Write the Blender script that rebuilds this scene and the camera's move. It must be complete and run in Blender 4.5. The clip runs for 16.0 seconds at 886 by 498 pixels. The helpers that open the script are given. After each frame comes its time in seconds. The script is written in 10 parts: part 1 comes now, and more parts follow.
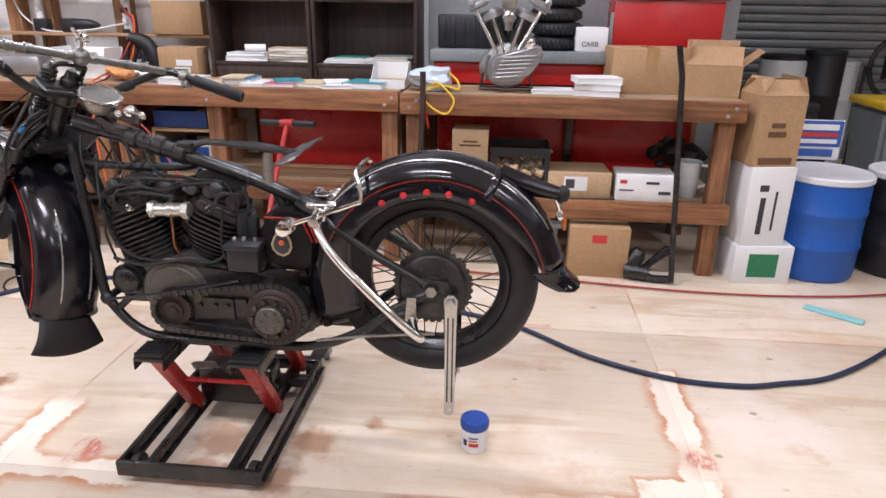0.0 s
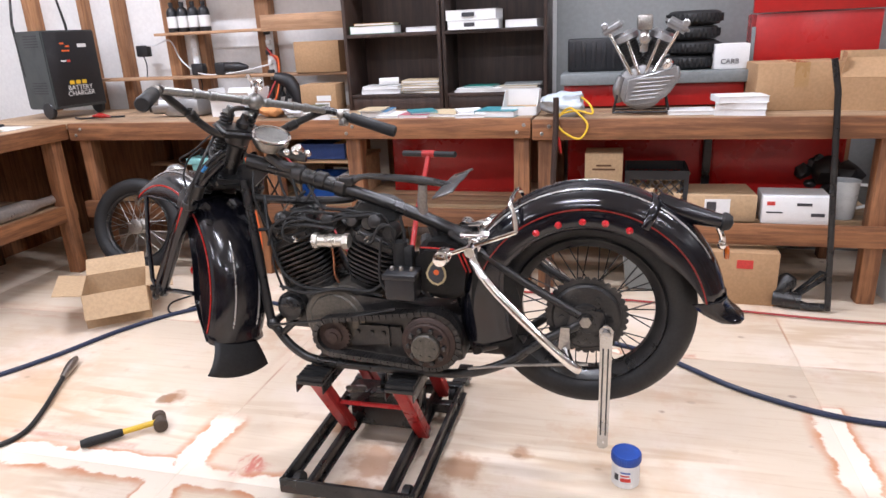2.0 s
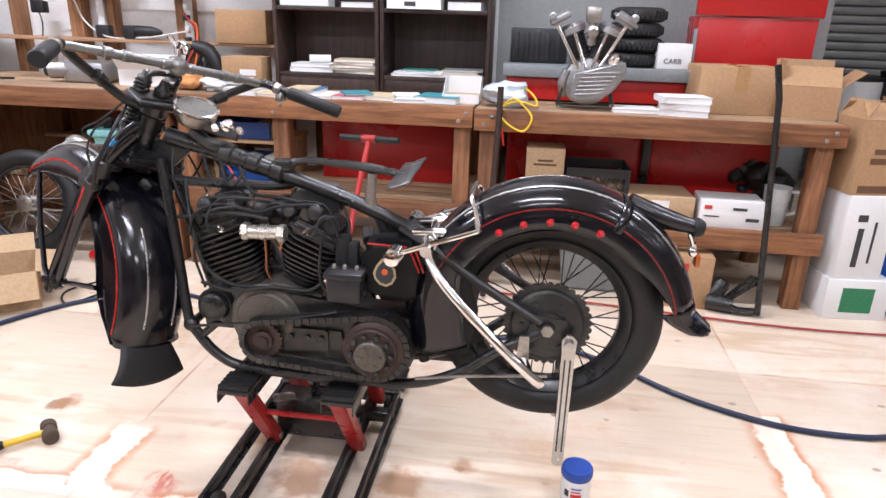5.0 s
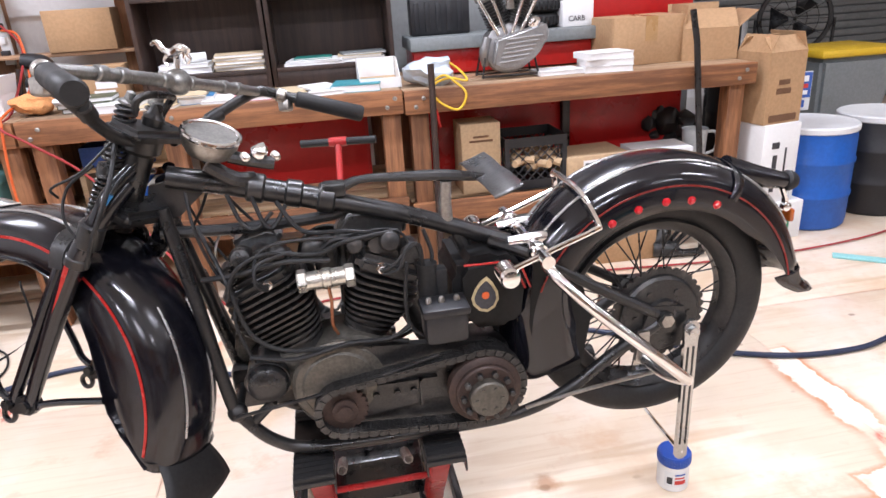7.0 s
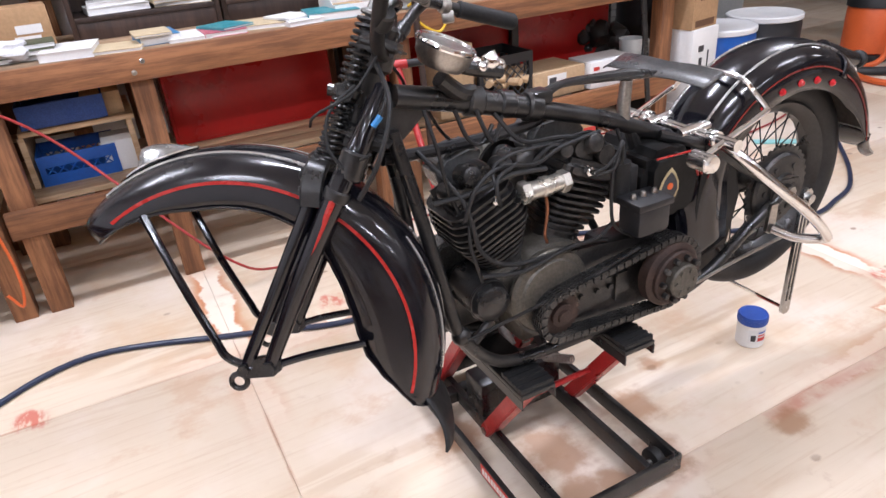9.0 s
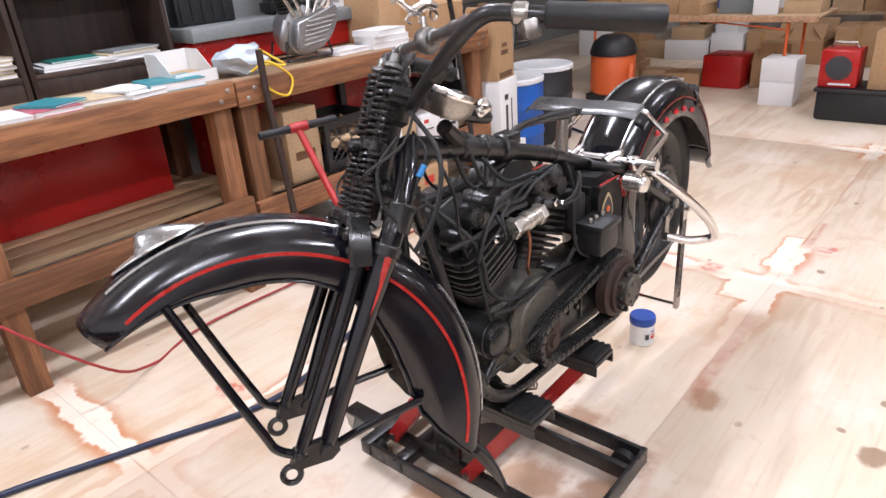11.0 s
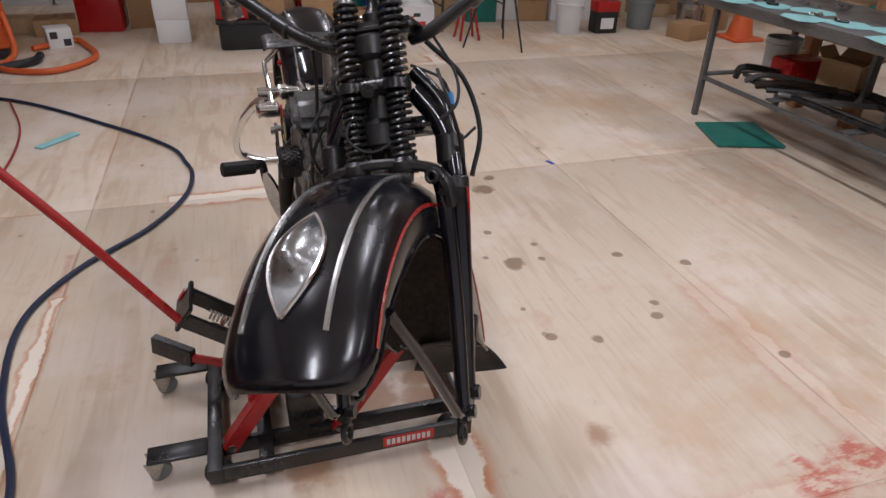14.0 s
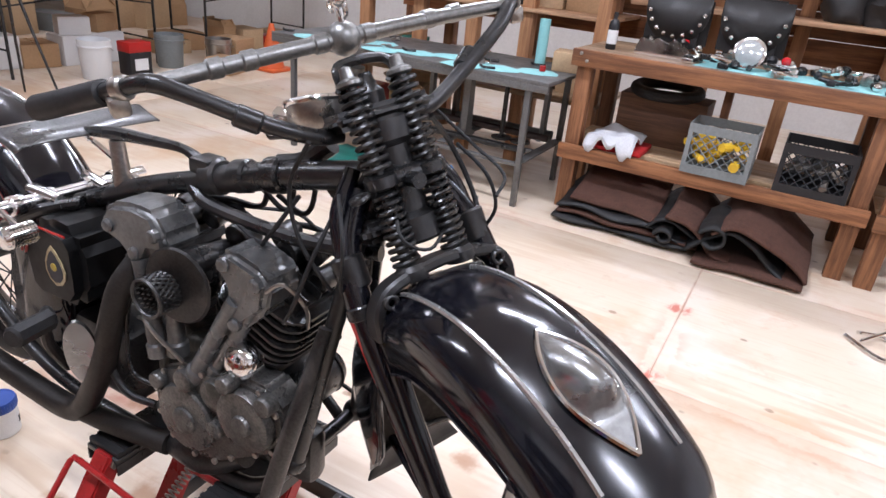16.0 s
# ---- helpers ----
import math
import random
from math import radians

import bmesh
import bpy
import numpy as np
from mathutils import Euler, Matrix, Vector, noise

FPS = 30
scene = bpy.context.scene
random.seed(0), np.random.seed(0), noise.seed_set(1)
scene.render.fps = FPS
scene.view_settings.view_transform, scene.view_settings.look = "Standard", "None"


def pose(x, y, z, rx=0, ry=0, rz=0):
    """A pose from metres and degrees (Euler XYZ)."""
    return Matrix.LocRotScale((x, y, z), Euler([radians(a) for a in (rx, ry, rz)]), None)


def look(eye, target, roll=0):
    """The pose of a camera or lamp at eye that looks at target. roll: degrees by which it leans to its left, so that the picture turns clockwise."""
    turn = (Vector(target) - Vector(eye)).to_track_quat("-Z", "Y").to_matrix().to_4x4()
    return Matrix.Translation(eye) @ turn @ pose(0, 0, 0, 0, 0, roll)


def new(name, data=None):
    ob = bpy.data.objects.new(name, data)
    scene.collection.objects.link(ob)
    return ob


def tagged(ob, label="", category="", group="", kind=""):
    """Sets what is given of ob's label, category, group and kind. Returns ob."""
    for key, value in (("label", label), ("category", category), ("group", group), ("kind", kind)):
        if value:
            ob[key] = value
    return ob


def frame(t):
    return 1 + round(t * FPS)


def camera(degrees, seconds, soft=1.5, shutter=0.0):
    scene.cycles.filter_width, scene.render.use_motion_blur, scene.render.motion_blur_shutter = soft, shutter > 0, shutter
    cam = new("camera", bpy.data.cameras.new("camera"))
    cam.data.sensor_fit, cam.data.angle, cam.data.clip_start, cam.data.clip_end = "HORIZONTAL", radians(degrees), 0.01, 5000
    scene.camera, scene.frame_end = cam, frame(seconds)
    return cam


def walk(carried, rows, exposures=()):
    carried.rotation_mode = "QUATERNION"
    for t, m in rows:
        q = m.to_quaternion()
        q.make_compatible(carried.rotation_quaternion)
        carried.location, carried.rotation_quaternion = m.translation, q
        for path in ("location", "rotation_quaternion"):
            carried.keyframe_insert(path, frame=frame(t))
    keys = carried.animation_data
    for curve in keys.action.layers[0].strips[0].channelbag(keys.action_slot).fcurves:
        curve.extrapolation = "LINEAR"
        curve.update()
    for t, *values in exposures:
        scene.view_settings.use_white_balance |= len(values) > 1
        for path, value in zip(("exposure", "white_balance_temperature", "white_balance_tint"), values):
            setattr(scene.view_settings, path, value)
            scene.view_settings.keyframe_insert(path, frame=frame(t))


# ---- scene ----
cam = camera(67.7, 16.0)
PATH = [
    (0, (-0.006, 0.033, 1.484), (-0.180, 1.900, 0.789), 0.8),
    (0.5, (-0.064, 0.025, 1.498), (-0.311, 1.893, 0.830), 1.1),
    (1, (-0.098, 0.016, 1.500), (-0.445, 1.879, 0.861), -0.1),
    (1.5, (-0.123, 0.007, 1.509), (-0.558, 1.849, 0.862), -1.9),
    (2, (-0.137, 0.006, 1.513), (-0.637, 1.837, 0.885), -2.7),
    (2.5, (-0.149, 0.002, 1.511), (-0.671, 1.820, 0.862), -2.8),
    (3, (-0.156, 0.007, 1.507), (-0.683, 1.817, 0.840), -2.7),
    (3.5, (-0.163, 0.010, 1.507), (-0.690, 1.816, 0.825), -2.8),
    (4, (-0.156, 0.047, 1.510), (-0.660, 1.872, 0.865), -1.5),
    (4.5, (-0.176, 0.110, 1.488), (-0.598, 1.956, 0.842), 0.3),
    (4.7, (-0.212, 0.138, 1.480), (-0.564, 1.994, 0.824), 1.0),
    (6.8, (-0.931, 0.490, 1.462), (-0.664, 2.351, 0.783), -2.5),
    (7, (-0.990, 0.508, 1.467), (-0.688, 2.345, 0.735), -3.6),
    (7.5, (-1.224, 0.584, 1.433), (-0.878, 2.386, 0.637), -4.0),
    (8, (-1.460, 0.713, 1.430), (-1.148, 2.508, 0.607), -7.2),
    (8.5, (-1.682, 0.732, 1.446), (-1.177, 2.459, 0.574), -5.6),
    (9, (-1.844, 0.765, 1.459), (-1.074, 2.362, 0.533), -4.8),
    (9.2, (-1.890, 0.797, 1.466), (-1.055, 2.396, 0.603), -5.2),
    (11.3, (-2.290, 1.159, 1.476), (-0.881, 2.322, 0.662), -5.4),
    (11.5, (-2.312, 1.227, 1.499), (-0.861, 2.340, 0.691), -6.2),
    (12, (-2.460, 1.383, 1.503), (-0.750, 2.074, 0.729), -4.4),
    (12.5, (-2.571, 1.571, 1.485), (-0.799, 1.889, 0.612), -2.5),
    (13, (-2.526, 1.801, 1.461), (-0.792, 1.926, 0.471), -1.4),
    (13.5, (-2.503, 1.995, 1.479), (-0.771, 1.971, 0.481), -1.1),
    (14, (-2.549, 2.220, 1.483), (-0.898, 1.689, 0.487), 1.8),
    (14.5, (-2.422, 2.417, 1.458), (-0.909, 1.537, 0.491), 4.1),
    (15, (-2.206, 2.569, 1.473), (-0.831, 1.403, 0.607), 4.5),
    (15.5, (-2.079, 2.706, 1.484), (-0.952, 1.272, 0.664), 5.2),
    (16, (-1.914, 2.799, 1.467), (-1.081, 1.183, 0.631), 5.8),
]
walk(cam, [(t, look(eye, target, roll)) for t, eye, target, roll in PATH], exposures=[(t, e, k, 10) for t, e, k in (
    (0, -0.02, 6450), (1, 0.17, 6400), (4, 0.2, 6380), (6.8, 0.42, 6350), (7.5, 0.46, 6330), (8, 0.52, 6250), (8.5, 0.38, 6270), (9, 0.16, 6330), (11.3, 0.2, 6480), (12, -0.02, 6540),
    (12.5, -0.25, 6580), (13, -0.52, 6600), (13.5, -0.75, 6600), (14, -0.88, 6600), (14.5, -0.85, 6520), (15, -0.6, 6380), (15.5, -0.2, 6200), (16, 0.1, 6150))])


# ---- light ----
world = bpy.data.worlds.new("world")
world.use_nodes = True
world.node_tree.nodes["Background"].inputs["Color"].default_value = (0.8, 0.85, 1.0, 1)
world.node_tree.nodes["Background"].inputs["Strength"].default_value = 0.15
scene.world = world
LAMP_POWER = 46.0


# ---- materials ----
def nodes_of(name):
    m = bpy.data.materials.new(name)
    m.use_nodes = True
    t = m.node_tree
    return m, t, t.nodes["Principled BSDF"]


def link(t, a, b):
    t.links.new(a, b)


def noise_node(t, vec, scale, detail=4.0, rough=0.55):
    n = t.nodes.new("ShaderNodeTexNoise")
    n.inputs["Scale"].default_value = scale
    n.inputs["Detail"].default_value = detail
    n.inputs["Roughness"].default_value = rough
    link(t, vec, n.inputs["Vector"])
    return n.outputs["Fac"]


def mix(t, fac, a, b, kind="MIX"):
    n = t.nodes.new("ShaderNodeMix")
    n.data_type, n.blend_type = "RGBA", kind
    for sock, v in ((n.inputs[0], fac), (n.inputs[6], a), (n.inputs[7], b)):
        if hasattr(v, "is_output"):
            link(t, v, sock)
        else:
            sock.default_value = v if isinstance(v, (int, float)) else (*v[:3], 1)
    return n.outputs[2]


def ramp(t, fac, lo, hi, out_lo=0.0, out_hi=1.0):
    n = t.nodes.new("ShaderNodeMapRange")
    n.interpolation_type = "SMOOTHSTEP"
    link(t, fac, n.inputs[0])
    for i, v in enumerate((lo, hi, out_lo, out_hi)):
        n.inputs[i + 1].default_value = v
    return n.outputs[0]


def calc(t, op, a, b=0.0):
    n = t.nodes.new("ShaderNodeMath")
    n.operation = op
    for i, v in enumerate((a, b)):
        if hasattr(v, "is_output"):
            link(t, v, n.inputs[i])
        else:
            n.inputs[i].default_value = v
    return n.outputs[0]


def bump(t, b, height, strength, dist=0.002):
    n = t.nodes.new("ShaderNodeBump")
    n.inputs["Strength"].default_value = strength
    n.inputs["Distance"].default_value = dist
    link(t, height, n.inputs["Height"])
    link(t, n.outputs[0], b.inputs["Normal"])


def coords(t, scale=(1, 1, 1), world_space=False):
    if world_space:
        src = t.nodes.new("ShaderNodeNewGeometry").outputs["Position"]
    else:
        src = t.nodes.new("ShaderNodeTexCoord").outputs["Object"]
    m = t.nodes.new("ShaderNodeMapping")
    m.inputs["Scale"].default_value = scale
    link(t, src, m.inputs["Vector"])
    return m.outputs[0]


def surface(name, color, rough=0.5, metal=0.0, vary=0.25, grime=(0.05, 0.045, 0.04), dirt=0.25, scale=30.0, relief=0.15, coat=0.0, shine=0.5):
    """Paint, plastic or metal: fine grain, patches of grime, uneven gloss."""
    m, t, b = nodes_of(name)
    v = coords(t)
    fine, coarse = noise_node(t, v, scale * 6, 3), noise_node(t, v, scale * 0.35, 5, 0.65)
    dark = tuple(c * (1 - vary) for c in color)
    c = mix(t, ramp(t, fine, 0.35, 0.65), dark, color)
    spots = ramp(t, coarse, 0.52, 0.72)
    c = mix(t, calc(t, "MULTIPLY", spots, dirt), c, grime)
    link(t, c, b.inputs["Base Color"])
    b.inputs["Metallic"].default_value = metal
    b.inputs["Coat Weight"].default_value = coat
    b.inputs["Specular IOR Level"].default_value = shine
    b.inputs["Coat Roughness"].default_value = 0.08
    link(t, ramp(t, coarse, 0.3, 0.75, max(rough - 0.08, 0.02), min(rough + 0.18, 1)), b.inputs["Roughness"])
    if relief:
        bump(t, b, fine, relief, 0.001)
    return m


def wood(name, light, dark, axis, rough=0.6, stain=0.35):
    """Sawn timber with the grain along the axis, each piece its own tone."""
    m, t, b = nodes_of(name)
    s = [14.0, 14.0, 14.0]
    s["xyz".index(axis)] = 0.9
    info = t.nodes.new("ShaderNodeObjectInfo")
    v = coords(t, tuple(s))
    off = t.nodes.new("ShaderNodeVectorMath")
    off.operation = "MULTIPLY_ADD"
    comb = t.nodes.new("ShaderNodeCombineXYZ")
    for i in range(3):
        link(t, info.outputs["Random"], comb.inputs[i])
    link(t, comb.outputs[0], off.inputs[0])
    off.inputs[1].default_value = (37, 53, 71)
    link(t, v, off.inputs[2])
    grain = noise_node(t, off.outputs[0], 2.2, 6, 0.7)
    fibre = noise_node(t, off.outputs[0], 11.0, 3, 0.6)
    blot = noise_node(t, coords(t), 2.6, 5, 0.6)
    c = mix(t, ramp(t, grain, 0.36, 0.64), dark, light)
    c = mix(t, calc(t, "MULTIPLY", ramp(t, fibre, 0.5, 0.75), 0.35), c, tuple(x * 0.55 for x in dark))
    c = mix(t, calc(t, "MULTIPLY", ramp(t, blot, 0.5, 0.75), stain), c, tuple(x * 0.4 for x in dark))
    tone = t.nodes.new("ShaderNodeHueSaturation")
    link(t, ramp(t, info.outputs["Random"], 0, 1, 0.72, 1.2), tone.inputs["Value"])
    link(t, c, tone.inputs["Color"])
    link(t, tone.outputs[0], b.inputs["Base Color"])
    link(t, ramp(t, blot, 0.3, 0.7, rough - 0.1, rough + 0.15), b.inputs["Roughness"])
    bump(t, b, calc(t, "ADD", grain, fibre), 0.25, 0.002)
    return m


def glow(name, color, strength):
    m, t, b = nodes_of(name)
    b.inputs["Base Color"].default_value = (*color, 1)
    b.inputs["Emission Color"].default_value = (*color, 1)
    b.inputs["Emission Strength"].default_value = strength
    return m


SEAM_X, SEAM_Y, SHEET_X, SHEET_Y = 0.70, 0.50, 2.37, 1.237
SPOTS = [(0.47, 1.03, 0.07), (0.61, 0.95, 0.04), (-0.29, 1.16, 0.055), (-0.28, 1.03, 0.02), (0.01, 1.18, 0.022), (-0.15, 1.01, 0.02), (0.43, 1.19, 0.025),
         (2.85, 0.76, 0.06), (0.93, 1.59, 0.022), (2.12, 0.43, 0.03), (2.17, 0.84, 0.022), (-0.81, 1.23, 0.025), (-0.21, 1.27, 0.018), (-0.87, 1.07, 0.028), (-0.79, 0.77, 0.03),
         (-0.71, 0.73, 0.022), (-0.33, 0.68, 0.026), (0.97, 0.49, 0.02), (-0.47, 0.42, 0.026), (1.42, 1.06, 0.022), (-0.62, 1.26, 0.016), (-1.12, 0.45, 0.026), (-2.05, 2.21, 0.05)]
PATCHES = [(0.60, 1.825, 0.13, 0.075), (1.08, 1.785, 0.20, 0.035), (0.73, 2.42, 0.03, 0.20), (-1.95, 1.775, 0.22, 0.04), (-1.71, 1.62, 0.04, 0.16), (-0.7, 3.0, 0.6, 0.02)]
FILLED = [(-2.35, 1.76, 0.42), (-1.85, 1.75, 0.36), (-1.67, 1.58, 0.32), (-1.67, 2.0, 0.15), (0.70, 2.34, 0.30), (0.58, 1.78, 0.24), (1.0, 1.78, 0.22), (-1.3, 1.74, 0.16), (-1.63, 3.4, 0.4), (3.06, 1.8, 0.25), (3.2, 0.52, 0.25)]
RUST = [(-0.97, 1.95, 0.13), (-0.72, 1.77, 0.10), (-0.99, 1.77, 0.09), (-0.65, 1.97, 0.10), (-1.18, 2.16, 0.10), (-0.90, 1.75, 0.08), (-0.45, 2.1, 0.05), (-0.3, 1.66, 0.07), (-2.03, 2.22, 0.06), (-1.3, 1.3, 0.05)]
BANDS = [(0.02, 1.712, 0.36, 0.022), (1.25, 1.71, 0.30, 0.012), (-2.25, 1.86, 0.3, 0.012), (-0.05, 3.0, 0.3, 0.012)]
SCUFFS = [(-1.60, 0.58, 0.11), (-1.62, 0.78, 0.10), (-1.66, 0.44, 0.07), (-1.42, 1.84, 0.07), (-1.66, -0.2, 0.06), (-2.38, 3.0, 0.07), (-1.24, 3.15, 0.06), (0.72, 2.02, 0.06), (1.2, 1.62, 0.05)]


def plywood():
    m, t, b = nodes_of("plywood")
    pos = t.nodes.new("ShaderNodeNewGeometry").outputs["Position"]
    info = t.nodes.new("ShaderNodeObjectInfo").outputs["Random"]
    v = coords(t, (1.0, 7.0, 1.0), True)
    shift = t.nodes.new("ShaderNodeVectorMath")
    shift.operation = "ADD"
    comb = t.nodes.new("ShaderNodeCombineXYZ")
    link(t, calc(t, "MULTIPLY", info, 40.0), comb.inputs[0])
    link(t, calc(t, "MULTIPLY", info, 23.0), comb.inputs[1])
    link(t, v, shift.inputs[0])
    link(t, comb.outputs[0], shift.inputs[1])
    flame = noise_node(t, shift.outputs[0], 0.9, 3, 0.45)
    rings = calc(t, "SINE", calc(t, "MULTIPLY", flame, 30.0))
    fibre = noise_node(t, coords(t, (3.0, 60.0, 1.0), True), 1.0, 4, 0.6)
    cloud = noise_node(t, coords(t, (1, 1, 1), True), 1.4, 5, 0.6)
    fine = noise_node(t, coords(t, (1, 1, 1), True), 9.0, 5, 0.65)
    faint = ramp(t, noise_node(t, coords(t, (0.6, 1.6, 1.0), True), 1.1, 2, 0.5), 0.40, 0.66)
    c = mix(t, calc(t, "MULTIPLY", ramp(t, rings, -0.5, 1.0), faint), (0.715, 0.60, 0.465), (0.60, 0.455, 0.315))
    c = mix(t, calc(t, "MULTIPLY", ramp(t, fibre, 0.48, 0.78), 0.45), c, (0.55, 0.39, 0.25))
    c = mix(t, calc(t, "MULTIPLY", ramp(t, cloud, 0.46, 0.66), 0.6), c, (0.83, 0.73, 0.65))
    c = mix(t, calc(t, "MULTIPLY", ramp(t, fine, 0.60, 0.74), 0.28), c, (0.42, 0.27, 0.17))
    c = mix(t, calc(t, "MULTIPLY", ramp(t, noise_node(t, coords(t, (1, 1, 1), True), 0.8, 6, 0.7), 0.51, 0.66), 0.6), c, (0.62, 0.41, 0.24))
    # wide smears of pale filler over the joints, rimmed by the red stain that was wiped off
    sep = t.nodes.new("ShaderNodeSeparateXYZ")
    link(t, pos, sep.inputs[0])
    wob = calc(t, "MULTIPLY", calc(t, "SUBTRACT", noise_node(t, coords(t, (1, 1, 1), True), 4.5, 6, 0.65), 0.5), 0.16)

    def near(out, start, step):
        k = calc(t, "DIVIDE", calc(t, "SUBTRACT", out, start), step)
        k = calc(t, "ABSOLUTE", calc(t, "SUBTRACT", k, calc(t, "ROUND", k)))
        return calc(t, "MULTIPLY", k, step)
    d = calc(t, "MINIMUM", near(sep.outputs[0], SEAM_X, SHEET_X), near(sep.outputs[1], SEAM_Y, SHEET_Y))
    line = calc(t, "MULTIPLY", ramp(t, d, 0.003, 0.009, 1, 0), ramp(t, noise_node(t, coords(t, (1, 1, 1), True), 2.6, 3, 0.6), 0.40, 0.60, 0.05, 0.65))
    c = mix(t, line, c, (0.50, 0.26, 0.16))
    d = calc(t, "ADD", d, wob)
    where = ramp(t, noise_node(t, coords(t, (1, 1, 1), True), 0.75, 2, 0.5), 0.46, 0.57)
    west = ramp(t, sep.outputs[0], 0.5, 1.6, 1.0, 0.25)
    where = calc(t, "MULTIPLY", where, calc(t, "MULTIPLY", west, 0.35))
    for x, y, r in FILLED:
        n = t.nodes.new("ShaderNodeVectorMath")
        n.operation = "DISTANCE"
        link(t, pos, n.inputs[0])
        n.inputs[1].default_value = (x, y, 0)
        where = calc(t, "MAXIMUM", where, ramp(t, n.outputs["Value"], r * 0.6, r * 1.2, 1, 0))
    rim = calc(t, "MULTIPLY", ramp(t, d, 0.060, 0.105, 1, 0), where)
    c = mix(t, calc(t, "MULTIPLY", rim, ramp(t, fine, 0.35, 0.62, 0.4, 0.95)), c, (0.58, 0.24, 0.11))
    core = calc(t, "MULTIPLY", ramp(t, d, 0.046, 0.060, 1, 0), where)
    for x, y, hx, hy in BANDS:
        ex = calc(t, "SUBTRACT", calc(t, "ABSOLUTE", calc(t, "SUBTRACT", sep.outputs[0], x)), hx)
        ey = calc(t, "SUBTRACT", calc(t, "ABSOLUTE", calc(t, "SUBTRACT", sep.outputs[1], y)), hy)
        edge = calc(t, "ADD", calc(t, "MAXIMUM", ex, ey), calc(t, "MULTIPLY", wob, 0.4))
        c = mix(t, calc(t, "MULTIPLY", ramp(t, edge, -0.008, 0.016, 1, 0), ramp(t, fine, 0.35, 0.65, 0.15, 0.75)), c, (0.52, 0.20, 0.13))
    for x, y, hx, hy in PATCHES:
        ex = calc(t, "SUBTRACT", calc(t, "ABSOLUTE", calc(t, "SUBTRACT", sep.outputs[0], x)), hx)
        ey = calc(t, "SUBTRACT", calc(t, "ABSOLUTE", calc(t, "SUBTRACT", sep.outputs[1], y)), hy)
        edge = calc(t, "ADD", calc(t, "MAXIMUM", ex, ey), calc(t, "MULTIPLY", wob, 0.7))
        c = mix(t, calc(t, "MULTIPLY", ramp(t, edge, 0.004, 0.022, 1, 0), 0.7), c, (0.58, 0.26, 0.13))
        core = calc(t, "MAXIMUM", core, ramp(t, edge, -0.004, 0.004, 1, 0))
    c = mix(t, calc(t, "MULTIPLY", core, 0.95), c, (0.88, 0.79, 0.66))

    def blots(c, rows, color, amount, edge):
        dist = None
        for x, y, r in rows:
            n = t.nodes.new("ShaderNodeVectorMath")
            n.operation = "DISTANCE"
            link(t, pos, n.inputs[0])
            n.inputs[1].default_value = (x, y, 0)
            one = calc(t, "DIVIDE", n.outputs["Value"], r)
            dist = one if dist is None else calc(t, "MINIMUM", dist, one)
        dist = calc(t, "ADD", dist, calc(t, "MULTIPLY", calc(t, "SUBTRACT", noise_node(t, coords(t, (1, 1, 1), True), 14, 4), 0.5), 1.6))
        return mix(t, calc(t, "MULTIPLY", ramp(t, dist, 0.8 - edge, 0.8 + edge, 1, 0), amount), c, color)
    c = blots(c, SPOTS, (0.24, 0.145, 0.08), 0.8, 0.2)
    blush = ramp(t, noise_node(t, coords(t, (1, 1.3, 1), True), 2.3, 6, 0.7), 0.55, 0.68)
    c = mix(t, calc(t, "MULTIPLY", blush, 0.5), c, (0.60, 0.39, 0.245))
    c = blots(c, RUST, (0.36, 0.17, 0.075), 0.72, 0.38)
    streak = ramp(t, noise_node(t, coords(t, (26, 9, 1), True), 1.0, 4, 0.65), 0.42, 0.56, 0.1, 1.0)
    plain = c
    c = mix(t, streak, plain, blots(c, SCUFFS, (0.56, 0.10, 0.065), 0.8, 0.35))
    # small scattered drips
    drip = t.nodes.new("ShaderNodeTexVoronoi")
    drip.inputs["Scale"].default_value = 4.3
    link(t, coords(t, (1, 1.4, 1), True), drip.inputs["Vector"])
    dd = calc(t, "ADD", drip.outputs["Distance"], calc(t, "MULTIPLY", calc(t, "SUBTRACT", fine, 0.5), 0.12))
    some = ramp(t, noise_node(t, coords(t, (1, 1, 1), True), 1.9, 2, 0.5), 0.46, 0.56, 0.0, 0.7)
    c = mix(t, calc(t, "MULTIPLY", ramp(t, dd, 0.05, 0.10, 1, 0), some), c, (0.26, 0.15, 0.085))
    link(t, c, b.inputs["Base Color"])
    link(t, ramp(t, cloud, 0.3, 0.7, 0.34, 0.5), b.inputs["Roughness"])
    bump(t, b, calc(t, "ADD", fibre, calc(t, "MULTIPLY", fine, 0.6)), 0.12, 0.001)
    return m


PLY = plywood()
WALL = surface("plasterboard", (0.84, 0.835, 0.82), 0.8, vary=0.05, dirt=0.12, grime=(0.45, 0.42, 0.36), scale=6)
WALL_GREY = surface("grey_painted_board", (0.28, 0.29, 0.285), 0.7, vary=0.08, dirt=0.2, grime=(0.25, 0.25, 0.24), scale=6)
CEIL = surface("ceiling_white", (0.8, 0.79, 0.76), 0.85, vary=0.05, dirt=0.1, scale=5)
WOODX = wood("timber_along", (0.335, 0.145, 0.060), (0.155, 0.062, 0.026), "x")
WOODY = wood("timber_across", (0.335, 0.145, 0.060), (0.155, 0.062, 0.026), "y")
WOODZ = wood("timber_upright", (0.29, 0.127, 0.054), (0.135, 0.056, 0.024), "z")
STUDZ = wood("stud_upright", (0.46, 0.235, 0.11), (0.28, 0.13, 0.06), "z", stain=0.15)
